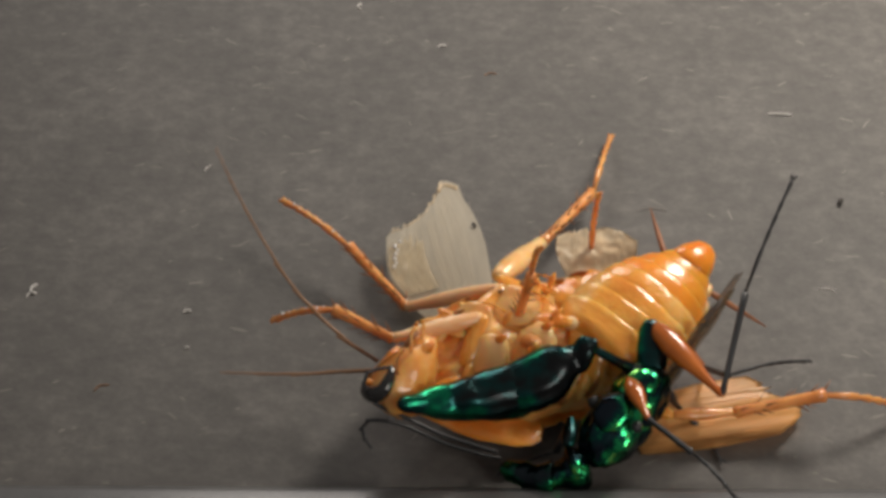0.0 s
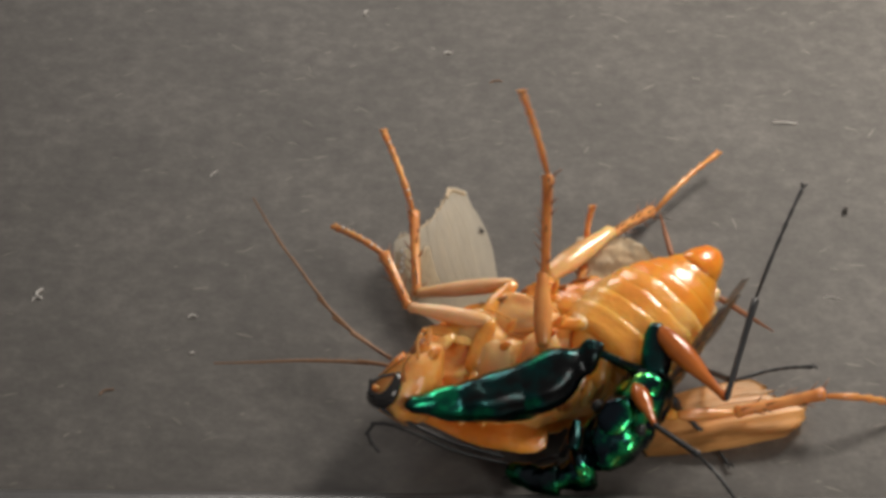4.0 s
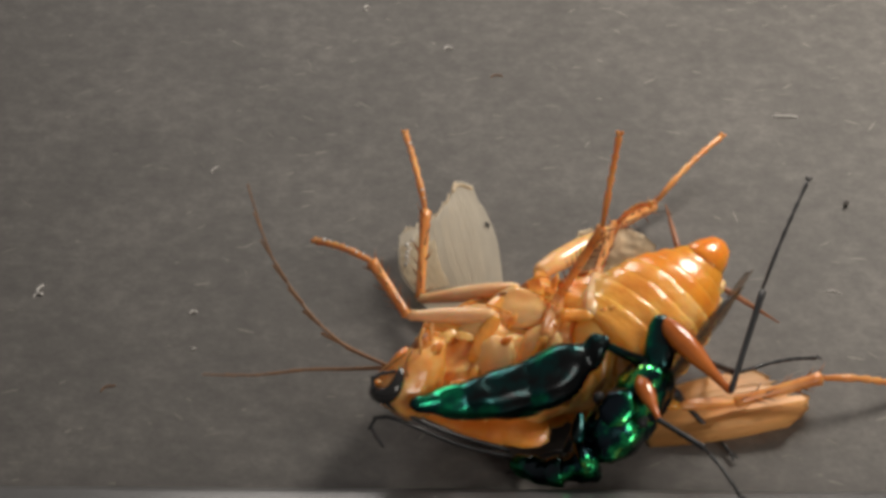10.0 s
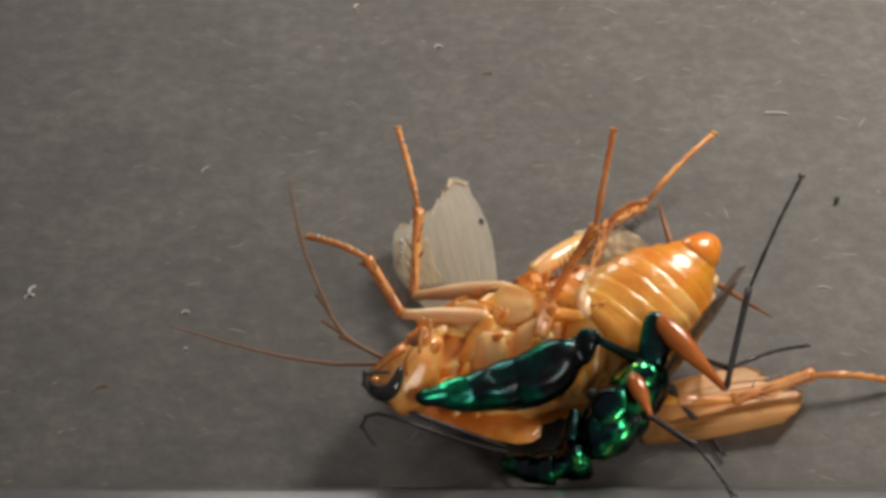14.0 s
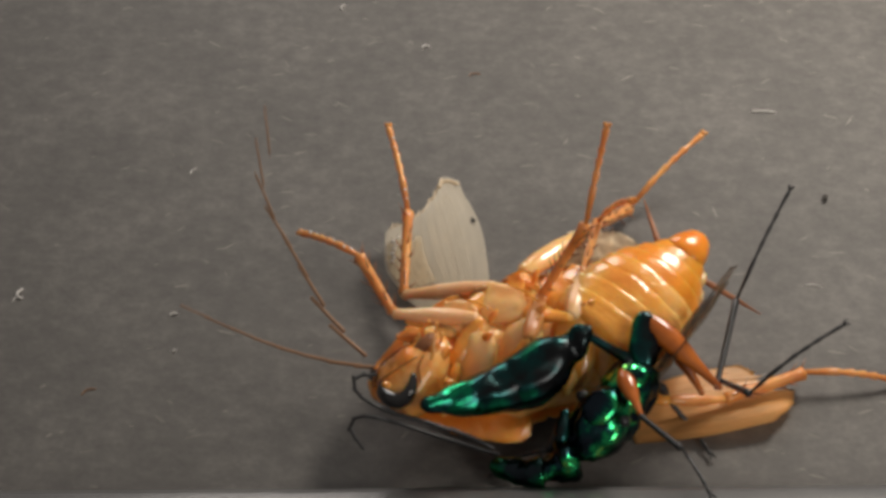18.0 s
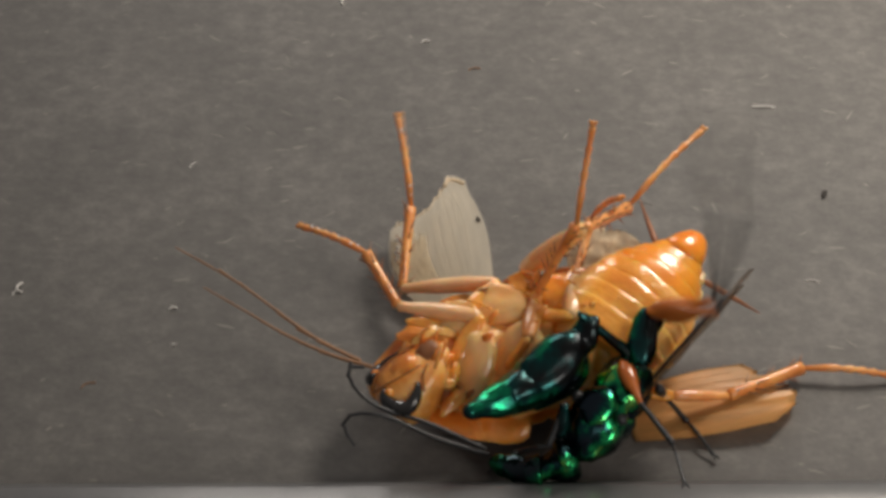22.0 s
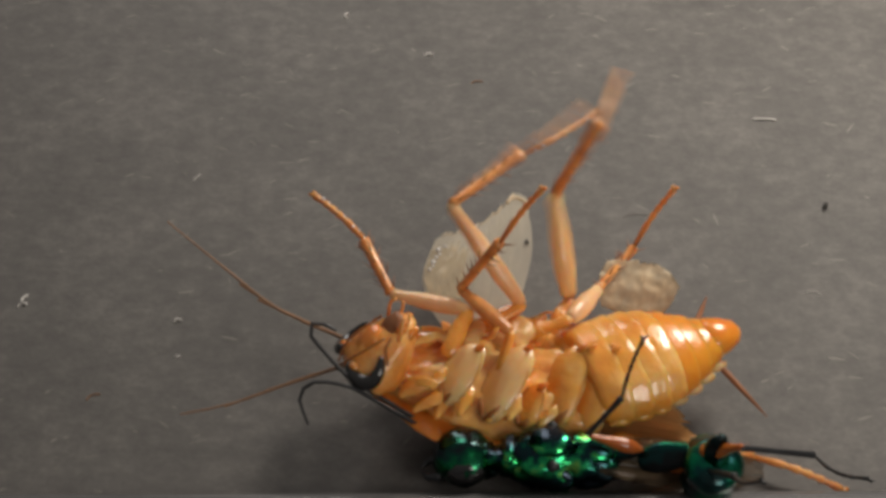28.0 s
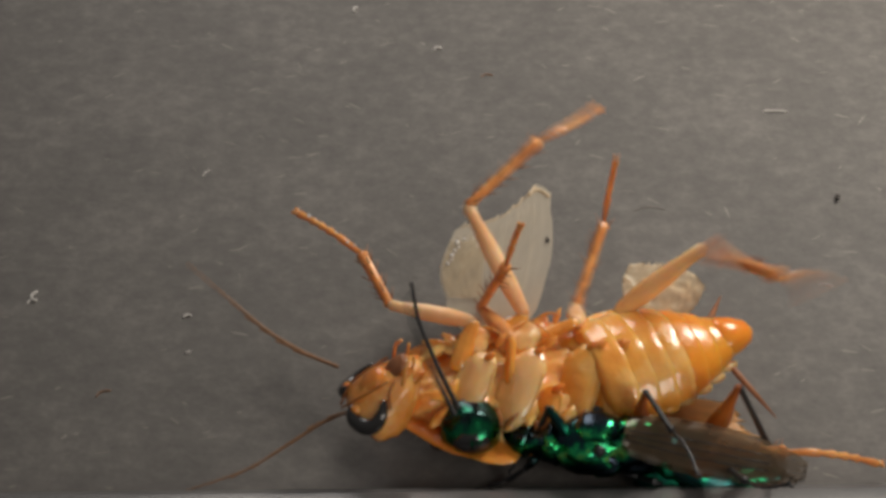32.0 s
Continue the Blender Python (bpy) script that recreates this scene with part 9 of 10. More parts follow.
    walk(WASP['front_near.tarsus'], limb([(0, -3.76, -0.75, 1.69, 166, -39, 0), (9, -3.7, -1.28, 1.76, 161, -37, -3), (17, -3.82, -1.87, 2.33, 158, -36, -5), (20.33, -3.74, -2.11, 2.68, 156, -36, -6), (21.44, -3.74, -2.63, 3.44, 155, -36, -7), (22, -3.77, -3, 3.72, 155, -36, -7), (22.5, -3.88, -3.39, 3.89, 149, -40, -10), (23, -3.91, -1.55, 3.58, 144, -43, -14), (24, -4.03, -0.67, 3.65, 155, -36, -7), (25, -3, 0.27, 3.04, 139, -26, -15), (28, -1.85, 0.27, 2.96, 118, -35, -26), (30, -1.92, 0.38, 3.01, 123, -33, -23), (30.2, -3.83, 0.95, 3.19, 119, -25, -25), (30.3, -4.66, 1.18, 3.33, 118, -21, -26), (30.4, -5.37, 1.37, 3.48, 116, -17, -26), (30.5, -5.95, 1.52, 3.63, 114, -13, -27), (30.7, -5.25, 1.54, 2.83, 126, -30, -22), (30.9, -4.26, 1.31, 2.26, 142, -45, -12), (31, -3.7, 1.09, 2.1, 153, -52, -4), (31.4, -3.8, 1.09, 2.4, -173, -50, 23), (31.8, -3.64, 1.02, 2.58, -146, -40, 42), (32, -3.46, 0.93, 2.63, -136, -33, 48)]))
    walk(WASP['front_far.femur'], limb([(0, -3.69, -2.74, 2, 127, -63, 0), (9, -3.62, -3.21, 2, 144, -57, 15), (17, -3.71, -3.28, 2, 144, -57, 15), (22, -3.55, -3.16, 2, 144, -57, 15), (22.5, -3.63, -3.46, 2, 160, -56, 27), (23, -3.7, -1.62, 2, 175, -52, 40), (24, -3.97, -0.46, 2, -168, -14, 50), (25, -2.49, -0.18, 2, -176, -29, 47), (26.5, -2.97, -0.16, 2, 179, -41, 44), (28, -3.45, -0.15, 2, 177, -50, 42), (30, -2.78, -0.1, 2.25, -174, -50, 49), (30.5, -4.54, 0.84, 2.31, -172, -50, 51), (31, -4.26, 0.66, 2.38, -169, -50, 53), (32, -3.45, -0.47, 2.5, -164, -48, 57)]))
    walk(WASP['front_far.tibia'], limb([(0, -3.96, -2.38, 1.12, 179, -2, 0), (3, -3.99, -2.55, 1.13, 179, -2, 0), (4.5, -4.01, -2.64, 1.14, 173, -9, 0), (9, -4.06, -2.9, 1.17, 165, -17, -2), (17, -4.15, -2.97, 1.17, 158, -23, -5), (22, -3.99, -2.85, 1.17, 154, -26, -6), (22.5, -4.16, -3.27, 1.18, 154, -26, -6), (23, -4.31, -1.57, 1.22, 154, -26, -6), (24, -4.91, -0.66, 1.76, 161, -29, -3), (25, -3.36, -0.24, 1.53, 154, -32, -7), (28, -4.08, -0.11, 1.24, 140, -36, -15), (30, -3.41, -0.17, 1.49, 150, -45, -8), (30.5, -5.17, 0.75, 1.55, 154, -47, -5), (31, -4.89, 0.53, 1.62, 157, -48, -3), (32, -4.08, -0.66, 1.76, 167, -51, 5)]))
    walk(WASP['front_far.tarsus'], limb([(0, -5.5, -2.35, 1.07, 151, -13, 0), (3, -5.53, -2.52, 1.08, 148, -16, 0), (6, -5.5, -2.44, 0.82, 148, -16, 0), (9, -5.48, -2.51, 0.71, 148, -16, 0), (17, -5.46, -2.44, 0.56, 157, -10, 1), (22, -5.24, -2.24, 0.49, 163, -7, 2), (22.5, -5.4, -2.66, 0.51, 172, -8, 3), (23, -5.56, -0.97, 0.55, 179, -9, 4), (24, -6.17, -0.22, 1.01, -178, -3, 5), (25, -4.53, 0.32, 0.71, 171, -15, 3), (26.5, -4.78, 0.55, 0.48, 178, -7, 4), (28, -5.03, 0.7, 0.34, -175, -1, 5), (30, -4.36, 0.38, 0.4, -168, -4, 5), (30.5, -6.11, 1.22, 0.43, -166, -5, 5), (31, -5.83, 0.93, 0.47, -165, -6, 5), (32, -5.02, -0.44, 0.56, -164, -10, 5)]))
    walk(WASP['far_feeler.0'], limb([(0, -7.14, -0.42, 1.3, 180, 25, 0), (9, -6.92, -0.89, 1.3, 182, 24, 0), (17, -6.77, -0.65, 1.3, 177, 28, 1), (19, -7, -0.79, 1.3, 177, 32, 1), (22, -7.16, -1, 1.3, 176, 30, 2), (22.5, -7.49, -1.31, 1.3, 174, 31, 2), (23, -7.8, 0.53, 1.3, 172, 31, 2), (24, -8.5, 1.92, 1.3, 171, 32, 2), (25, -7.11, 2.3, 1.3, 170, 32, 3), (28, -6.33, 2.92, 1.3, 168, 34, 3), (30, -6.4, 2.89, 1.3, 167, 34, 4), (30.5, -6.55, 2.58, 1.3, 172, 38, 4), (31, -8.4, -2.85, 7, 107, 47, 34), (32, -7.86, -0.93, 7, 125, 42, 21)]))
    walk(WASP['far_feeler.1'], limb([(0, -7.8, -0.43, 1.6, 181, 24, 0), (9, -7.56, -0.91, 1.58, 183, 23, 0), (17, -7.42, -0.62, 1.64, 176, 28, 1), (22, -7.77, -0.96, 1.65, 175, 31, 2), (22.5, -8.11, -1.25, 1.67, 174, 30, 2), (23, -8.45, 0.61, 1.68, 172, 32, 2), (24, -9.15, 2.02, 1.7, 172, 32, 2), (25, -7.75, 2.41, 1.71, 171, 33, 3), (28, -6.98, 3.06, 1.74, 169, 34, 3), (30, -7.06, 3.05, 1.76, 168, 35, 4), (30.5, -7.03, 2.64, 1.67, 172, 39, 4), (31, -8.52, -2.47, 7.42, 107, 47, 34), (32, -8.05, -0.66, 7.3, 125, 42, 21)]))
    walk(WASP['far_feeler.2'], limb([(0, -8.45, -0.43, 1.9, 181, 25, 0), (9, -8.22, -0.95, 1.86, 182, 23, 0), (17, -8.07, -0.57, 2, 176, 28, 1), (22, -8.36, -0.9, 2.01, 176, 31, 2), (22.5, -8.73, -1.18, 2.04, 173, 31, 2), (23, -9.08, 0.7, 2.08, 173, 31, 2), (24, -9.79, 2.11, 2.11, 171, 32, 2), (25, -8.39, 2.51, 2.13, 171, 33, 3), (28, -7.63, 3.18, 2.2, 168, 34, 3), (30, -7.72, 3.19, 2.24, 167, 34, 4), (30.5, -7.49, 2.71, 2.05, 175, 36, 3), (31, -8.64, -2.09, 7.84, 106, 47, 35), (32, -8.24, -0.39, 7.6, 126, 42, 21)]))
    walk(WASP['far_feeler.3'], limb([(0, -9.11, -0.44, 2.2, 181, 25, 0), (9, -8.86, -0.98, 2.13, 182, 25, 0), (17, -8.72, -0.53, 2.34, 177, 28, 0), (22, -8.95, -0.86, 2.36, 176, 31, 1), (22.5, -9.34, -1.1, 2.41, 175, 31, 2), (23, -9.71, 0.78, 2.46, 173, 31, 2), (24, -10.42, 2.2, 2.5, 172, 32, 2), (25, -9.03, 2.62, 2.55, 172, 32, 2), (28, -8.28, 3.32, 2.64, 169, 34, 3), (30, -8.38, 3.35, 2.7, 168, 36, 4), (30.5, -7.97, 2.75, 2.4, 178, 33, 2), (31, -8.75, -1.7, 8.27, 104, 47, 36), (32, -8.43, -0.12, 7.91, 127, 42, 20)]))
    walk(WASP['far_feeler.4'], limb([(0, -9.76, -0.45, 2.51, 179, 27, 0), (9, -9.5, -1, 2.43, 182, 25, 0), (17, -9.37, -0.5, 2.69, 177, 28, 0), (19, -9.4, -0.66, 2.64, 179, 28, 0), (22, -9.54, -0.81, 2.72, 176, 29, 0), (22.5, -9.95, -1.05, 2.78, 174, 30, 1), (23, -10.35, 0.86, 2.85, 174, 31, 2), (24, -11.06, 2.3, 2.91, 173, 31, 2), (25, -9.68, 2.71, 2.97, 172, 31, 2), (28, -8.93, 3.44, 3.09, 169, 35, 3), (30, -9.03, 3.49, 3.18, 166, 36, 4), (30.5, -8.47, 2.77, 2.74, 181, 30, 0), (31, -8.85, -1.32, 8.69, 103, 47, 37), (32, -8.63, 0.15, 8.2, 126, 42, 20)]))
    walk(WASP['far_feeler.5'], limb([(0, -10.4, -0.44, 2.83, 177, 29, 0), (9, -10.14, -1.01, 2.72, 179, 28, 0), (17, -10.02, -0.47, 3.03, 178, 26, 0), (19, -10.01, -0.65, 2.96, 181, 26, 0), (22, -10.14, -0.77, 3.05, 179, 28, 0), (22.5, -10.57, -0.99, 3.14, 176, 30, 0), (23, -10.98, 0.93, 3.23, 175, 30, 0), (24, -11.7, 2.38, 3.3, 175, 30, 0), (25, -10.32, 2.8, 3.36, 174, 30, 0), (28, -9.57, 3.57, 3.54, 170, 34, 2), (30, -9.67, 3.65, 3.65, 165, 38, 4), (30.5, -8.98, 2.76, 3.03, 181, 29, 0), (31, -8.93, -0.93, 9.12, 103, 47, 36), (32, -8.83, 0.42, 8.5, 125, 42, 20)]))
    walk(WASP['far_feeler.6'], limb([(0, -11.03, -0.4, 3.18, 174, 31, 0), (9, -10.76, -1, 3.05, 178, 29, 0), (17, -10.67, -0.45, 3.36, 180, 25, -1), (19, -10.61, -0.66, 3.26, 183, 24, -2), (22, -10.75, -0.76, 3.38, 181, 25, -1), (22.5, -11.19, -0.95, 3.5, 178, 27, 0), (23, -11.62, 0.99, 3.61, 175, 30, 0), (24, -12.34, 2.44, 3.68, 175, 29, 0), (25, -10.97, 2.87, 3.75, 176, 29, 0), (28, -10.22, 3.68, 3.99, 169, 34, 2), (30, -10.29, 3.82, 4.16, 164, 39, 4), (30.5, -9.51, 2.75, 3.33, 183, 29, -1), (31, -9.02, -0.55, 9.55, 105, 47, 34), (32, -9.02, 0.69, 8.81, 123, 43, 21)]))
    walk(WASP['far_feeler.7'], limb([(0, -11.63, -0.34, 3.54, 174, 33, 0), (9, -11.37, -0.99, 3.38, 177, 31, 0), (17, -11.33, -0.45, 3.66, 180, 26, -2), (19, -11.24, -0.69, 3.53, 185, 21, -2), (22, -11.37, -0.77, 3.67, 182, 25, -2), (22.5, -11.82, -0.93, 3.82, 179, 27, -2), (23, -12.26, 1.05, 3.97, 177, 28, 0), (24, -12.99, 2.49, 4.04, 177, 28, 0), (25, -11.64, 2.92, 4.11, 176, 28, 0), (28, -10.86, 3.81, 4.43, 169, 35, 2), (30, -10.9, 3.99, 4.66, 162, 40, 4), (30.5, -10.02, 2.73, 3.61, 183, 29, -2), (31, -9.12, -0.16, 9.97, 109, 46, 31), (32, -9.2, 0.97, 9.11, 121, 44, 22)]))
    walk(WASP['far_feeler.8'], limb([(0, -12.23, -0.29, 3.93, 177, 31, 0), (9, -11.97, -0.96, 3.74, 176, 31, 0), (17, -11.98, -0.45, 3.98, 179, 26, -1), (19, -11.86, -0.75, 3.78, 184, 23, -2), (22, -11.99, -0.8, 3.96, 181, 25, -1), (22.5, -12.45, -0.92, 4.14, 179, 27, 0), (23, -12.91, 1.09, 4.32, 176, 30, 0), (24, -13.65, 2.53, 4.4, 175, 29, 0), (25, -12.31, 2.96, 4.47, 174, 31, 0), (28, -11.5, 3.93, 4.89, 166, 39, 4), (30, -11.5, 4.19, 5.19, 162, 41, 5), (30.5, -10.54, 2.71, 3.9, 185, 27, -1), (31, -9.25, 0.22, 10.39, 111, 46, 29), (32, -9.37, 1.25, 9.42, 121, 44, 23)]))
    walk(WASP['far_feeler.9'], limb([(0, -12.84, -0.25, 4.29, 178, 28, 0), (9, -12.57, -0.92, 4.09, 176, 32, 0), (17, -12.63, -0.44, 4.29, 178, 28, 0), (19, -12.48, -0.79, 4.04, 179, 28, 0), (22, -12.6, -0.81, 4.24, 177, 30, 0), (22.5, -13.08, -0.91, 4.46, 176, 31, 0), (23, -13.54, 1.13, 4.68, 173, 33, 1), (24, -14.3, 2.58, 4.76, 172, 33, 2), (25, -12.95, 3.03, 4.85, 173, 33, 2), (28, -12.09, 4.08, 5.38, 159, 44, 7), (30, -12.07, 4.38, 5.71, 160, 43, 7), (30.5, -11.06, 2.66, 4.16, 184, 27, 0), (31, -9.4, 0.6, 10.81, 109, 46, 32), (32, -9.53, 1.52, 9.73, 121, 44, 23)]))
    walk(WASP['far_feeler.10'], limb([(0, -13.47, -0.22, 4.63, 175, 32, 0), (9, -13.16, -0.87, 4.46, 174, 35, 0), (17, -13.27, -0.41, 4.64, 176, 30, 0), (19, -13.08, -0.78, 4.36, 175, 33, 0), (22, -13.19, -0.78, 4.58, 172, 35, 1), (22.5, -13.68, -0.86, 4.83, 170, 37, 2), (23, -14.16, 1.21, 5.08, 168, 38, 3), (24, -14.92, 2.67, 5.17, 168, 37, 2), (25, -13.58, 3.11, 5.27, 169, 35, 2), (28, -12.62, 4.28, 5.93, 155, 47, 9), (30, -12.63, 4.58, 6.27, 155, 47, 9), (30.5, -11.57, 2.63, 4.43, 183, 30, -1), (31, -9.53, 0.98, 11.23, 102, 47, 36), (32, -9.7, 1.8, 10.04, 121, 44, 23)]))
    walk(WASP['far_feeler.11'], limb([(0, -14.06, -0.17, 5, 147, 31, 0), (9, -13.72, -0.81, 4.85, 153, 27, -3), (17, -13.89, -0.37, 5, 158, 23, -5), (19, -13.64, -0.74, 4.72, 156, 24, -4), (22, -13.74, -0.71, 4.97, 152, 28, -2), (22.5, -14.24, -0.76, 5.25, 149, 29, -1), (23, -14.72, 1.33, 5.52, 147, 31, 0), (24, -15.5, 2.79, 5.61, 151, 29, -2), (25, -14.18, 3.23, 5.7, 154, 26, -3), (28, -13.1, 4.51, 6.5, 143, 33, 2), (30, -13.13, 4.82, 6.85, 137, 37, 5), (30.5, -12.09, 2.6, 4.72, 162, 18, -6), (31, -9.61, 1.36, 11.66, 95, 48, 35), (32, -9.87, 2.08, 10.35, 117, 45, 19)]))
    walk(WASP['far_feeler.12'], limb([(0, -14.54, 0.14, 5.35, 114, 46, 0), (9, -14.24, -0.55, 5.15, 142, 35, -18), (17, -14.47, -0.13, 5.27, 144, 34, -18), (19, -14.17, -0.5, 4.98, 144, 33, -19), (22, -14.24, -0.44, 5.27, 141, 34, -17), (22.5, -14.74, -0.46, 5.57, 142, 34, -17), (23, -15.23, 1.66, 5.88, 142, 34, -18), (24, -16.04, 3.09, 5.95, 146, 31, -20), (25, -14.76, 3.51, 6.02, 150, 28, -22), (28, -13.61, 4.89, 6.91, 139, 36, -16), (30, -13.58, 5.24, 7.31, 130, 41, -10), (30.5, -12.58, 2.76, 4.89, 159, 21, -26), (31, -9.65, 1.75, 12.09, 78, 47, 27), (32, -10.01, 2.37, 10.67, 110, 46, 4)]))
    walk(WASP['far_feeler.13'], limb([(0, -14.73, 0.56, 5.82, 66, 45, 0), (9, -14.66, -0.22, 5.52, 98, 48, -24), (17, -14.93, 0.21, 5.65, 85, 48, -14), (19, -14.6, -0.19, 5.33, 119, 44, -39), (22, -14.65, -0.11, 5.63, 127, 41, -44), (22.5, -15.18, -0.12, 5.95, 133, 39, -48), (23, -15.69, 2.02, 6.27, 139, 36, -52), (24, -16.55, 3.43, 6.32, 139, 36, -51), (25, -15.31, 3.83, 6.36, 138, 37, -51), (28, -14.07, 5.29, 7.36, 80, 48, -10), (30, -13.96, 5.69, 7.82, 85, 48, -14), (30.5, -13.06, 2.94, 5.09, 160, 21, -62), (31, -9.57, 2.14, 12.51, 46, 38, 13), (32, -10.12, 2.66, 11, 105, 47, -29)]))
    walk(WASP['far_feeler.14'], limb([(0, -14.54, 0.98, 6.28, 14, 15, 0), (9, -14.72, 0.2, 5.99, 23, 22, -3), (17, -14.9, 0.57, 6.05, 2, 2, 2), (19, -14.82, 0.21, 5.77, 50, 40, -18), (22, -14.94, 0.28, 6.05, 75, 48, -35), (22.5, -15.54, 0.26, 6.37, 81, 47, -41), (23, -16.12, 2.39, 6.68, 90, 47, -46), (24, -16.98, 3.81, 6.73, 51, 41, -18), (25, -15.74, 4.22, 6.79, 26, 26, -4), (28, -13.99, 5.74, 7.87, -2, -2, 2), (30, -13.92, 6.19, 8.37, 14, 15, 0), (30.17, -13.79, 5.16, 7.34, 30, 29, -20), (30.33, -13.66, 4.14, 6.31, 126, 42, -71), (30.5, -13.53, 3.11, 5.28, 163, 17, -92), (30.67, -12.11, 2.89, 7.81, 124, 42, -71), (30.83, -10.68, 2.68, 10.34, 53, 42, -20), (31, -9.26, 2.46, 12.87, 14, 16, 0), (32, -10.2, 2.95, 11.32, 104, 47, -57)]))
    walk(WASP['far_feeler.15'], limb([(0, -13.92, 1.13, 6.45, 7, 7, 0), (9, -14.19, 0.42, 6.22, 7, 7, 0), (17, -14.21, 0.59, 6.07, -1, -1, 0), (19, -14.54, 0.54, 6.13, 2, 2, 0), (22, -14.85, 0.61, 6.43, -1, 0, 0), (22.5, -15.49, 0.59, 6.73, -7, -7, 0), (23, -16.12, 2.72, 7.04, -13, -13, -1), (24, -16.76, 4.08, 7.03, -9, -9, 0), (25, -15.3, 4.43, 7.03, -5, -5, 0), (28, -13.29, 5.72, 7.84, -19, -20, -3), (30, -13.25, 6.36, 8.56, -9, -10, 0), (30.17, -13.51, 5.32, 7.52, -53, -41, -21), (30.33, -13.77, 4.29, 6.48, -140, -35, -82), (30.5, -14.03, 3.26, 5.44, -179, 0, -95), (30.67, -12.26, 3.04, 7.97, 141, 34, -83), (30.83, -10.49, 2.82, 10.49, 52, 41, -21), (31, -8.72, 2.6, 13.02, 8, 9, 0), (32, -10.27, 3.25, 11.65, 103, 47, -57)]))
    walk(WASP['near_feeler.0'], limb([(0, -6.99, -0.94, 1.3, 182, 25, 0), (9, -6.76, -1.41, 1.3, 185, 22, 0), (17, -6.62, -1.18, 1.3, 180, 25, 0), (22, -7.01, -1.44, 1.3, 180, 26, 0), (22.5, -7.34, -1.64, 1.3, 177, 28, 1), (23, -7.65, 0.31, 1.3, 173, 31, 2), (24, -8.34, 1.7, 1.3, 172, 31, 2), (25, -6.94, 2.07, 1.3, 171, 31, 3), (28, -6.17, 2.47, 1.3, 170, 33, 3), (30, -6.24, 2.44, 1.3, 168, 34, 4), (30.5, -6.24, 2.13, 1.3, 187, 20, 0), (31, -8.22, 0.35, 3, -174, -7, 0), (32, -8.08, -1.36, 7, 126, 42, 21)]))
    walk(WASP['near_feeler.1'], limb([(0, -7.58, -0.97, 1.57, 184, 24, 0), (9, -7.38, -1.46, 1.55, 185, 21, 0), (17, -7.26, -1.19, 1.59, 181, 25, 0), (22, -7.62, -1.45, 1.59, 181, 24, 0), (22.5, -7.96, -1.6, 1.63, 177, 28, 1), (23, -8.29, 0.39, 1.68, 173, 31, 2), (24, -8.98, 1.79, 1.69, 171, 31, 3), (25, -7.6, 2.17, 1.7, 171, 32, 3), (28, -6.8, 2.59, 1.72, 171, 34, 3), (30, -6.89, 2.58, 1.75, 168, 34, 4), (30.5, -6.83, 2.05, 1.51, 187, 20, 0), (31, -8.82, 0.29, 2.93, -174, -7, 0), (32, -8.27, -1.1, 7.29, 126, 42, 21)]))
    walk(WASP['near_feeler.2'], limb([(0, -8.16, -1, 1.84, 184, 24, 0), (9, -8, -1.52, 1.8, 185, 22, 0), (17, -7.9, -1.19, 1.9, 181, 25, 0), (22, -8.25, -1.46, 1.88, 181, 26, 0), (22.5, -8.6, -1.57, 1.97, 177, 29, 1), (23, -8.93, 0.47, 2.07, 173, 30, 2), (24, -9.63, 1.88, 2.09, 172, 31, 2), (25, -8.24, 2.28, 2.11, 172, 33, 3), (28, -7.43, 2.7, 2.15, 171, 34, 3), (30, -7.54, 2.72, 2.2, 168, 35, 4), (30.5, -7.43, 1.97, 1.73, 188, 21, 0), (31, -9.42, 0.22, 2.86, -174, -6, 0), (32, -8.45, -0.84, 7.57, 126, 42, 21)]))
    walk(WASP['near_feeler.3'], limb([(0, -8.75, -1.04, 2.1, 184, 25, 0), (9, -8.62, -1.58, 2.05, 184, 23, 0), (17, -8.53, -1.2, 2.19, 180, 25, 0), (22, -8.86, -1.47, 2.17, 181, 26, 0), (22.5, -9.22, -1.53, 2.31, 177, 28, 1), (23, -9.57, 0.54, 2.44, 173, 31, 2), (24, -10.27, 1.97, 2.48, 174, 31, 2), (25, -8.88, 2.37, 2.52, 173, 32, 2), (28, -8.06, 2.8, 2.57, 170, 34, 3), (30, -8.18, 2.85, 2.65, 168, 34, 4), (30.5, -8.02, 1.89, 1.95, 190, 19, 0), (31, -10.02, 0.17, 2.79, -175, -6, 0), (32, -8.64, -0.58, 7.86, 126, 42, 21)]))
    walk(WASP['near_feeler.4'], limb([(0, -9.33, -1.08, 2.38, 182, 26, 0), (9, -9.23, -1.62, 2.31, 183, 24, 0), (17, -9.17, -1.2, 2.49, 181, 25, 0), (22, -9.47, -1.48, 2.47, 179, 27, 0), (22.5, -9.85, -1.5, 2.65, 177, 28, 0), (23, -10.21, 0.62, 2.83, 175, 29, 1), (24, -10.91, 2.04, 2.87, 174, 31, 2), (25, -9.51, 2.46, 2.92, 174, 30, 2), (28, -8.67, 2.91, 2.99, 171, 34, 3), (30, -8.82, 2.98, 3.1, 168, 35, 4), (30.5, -8.61, 1.79, 2.16, 189, 17, -1), (31, -10.62, 0.11, 2.73, -175, -6, 0), (32, -8.83, -0.32, 8.15, 125, 42, 21)]))
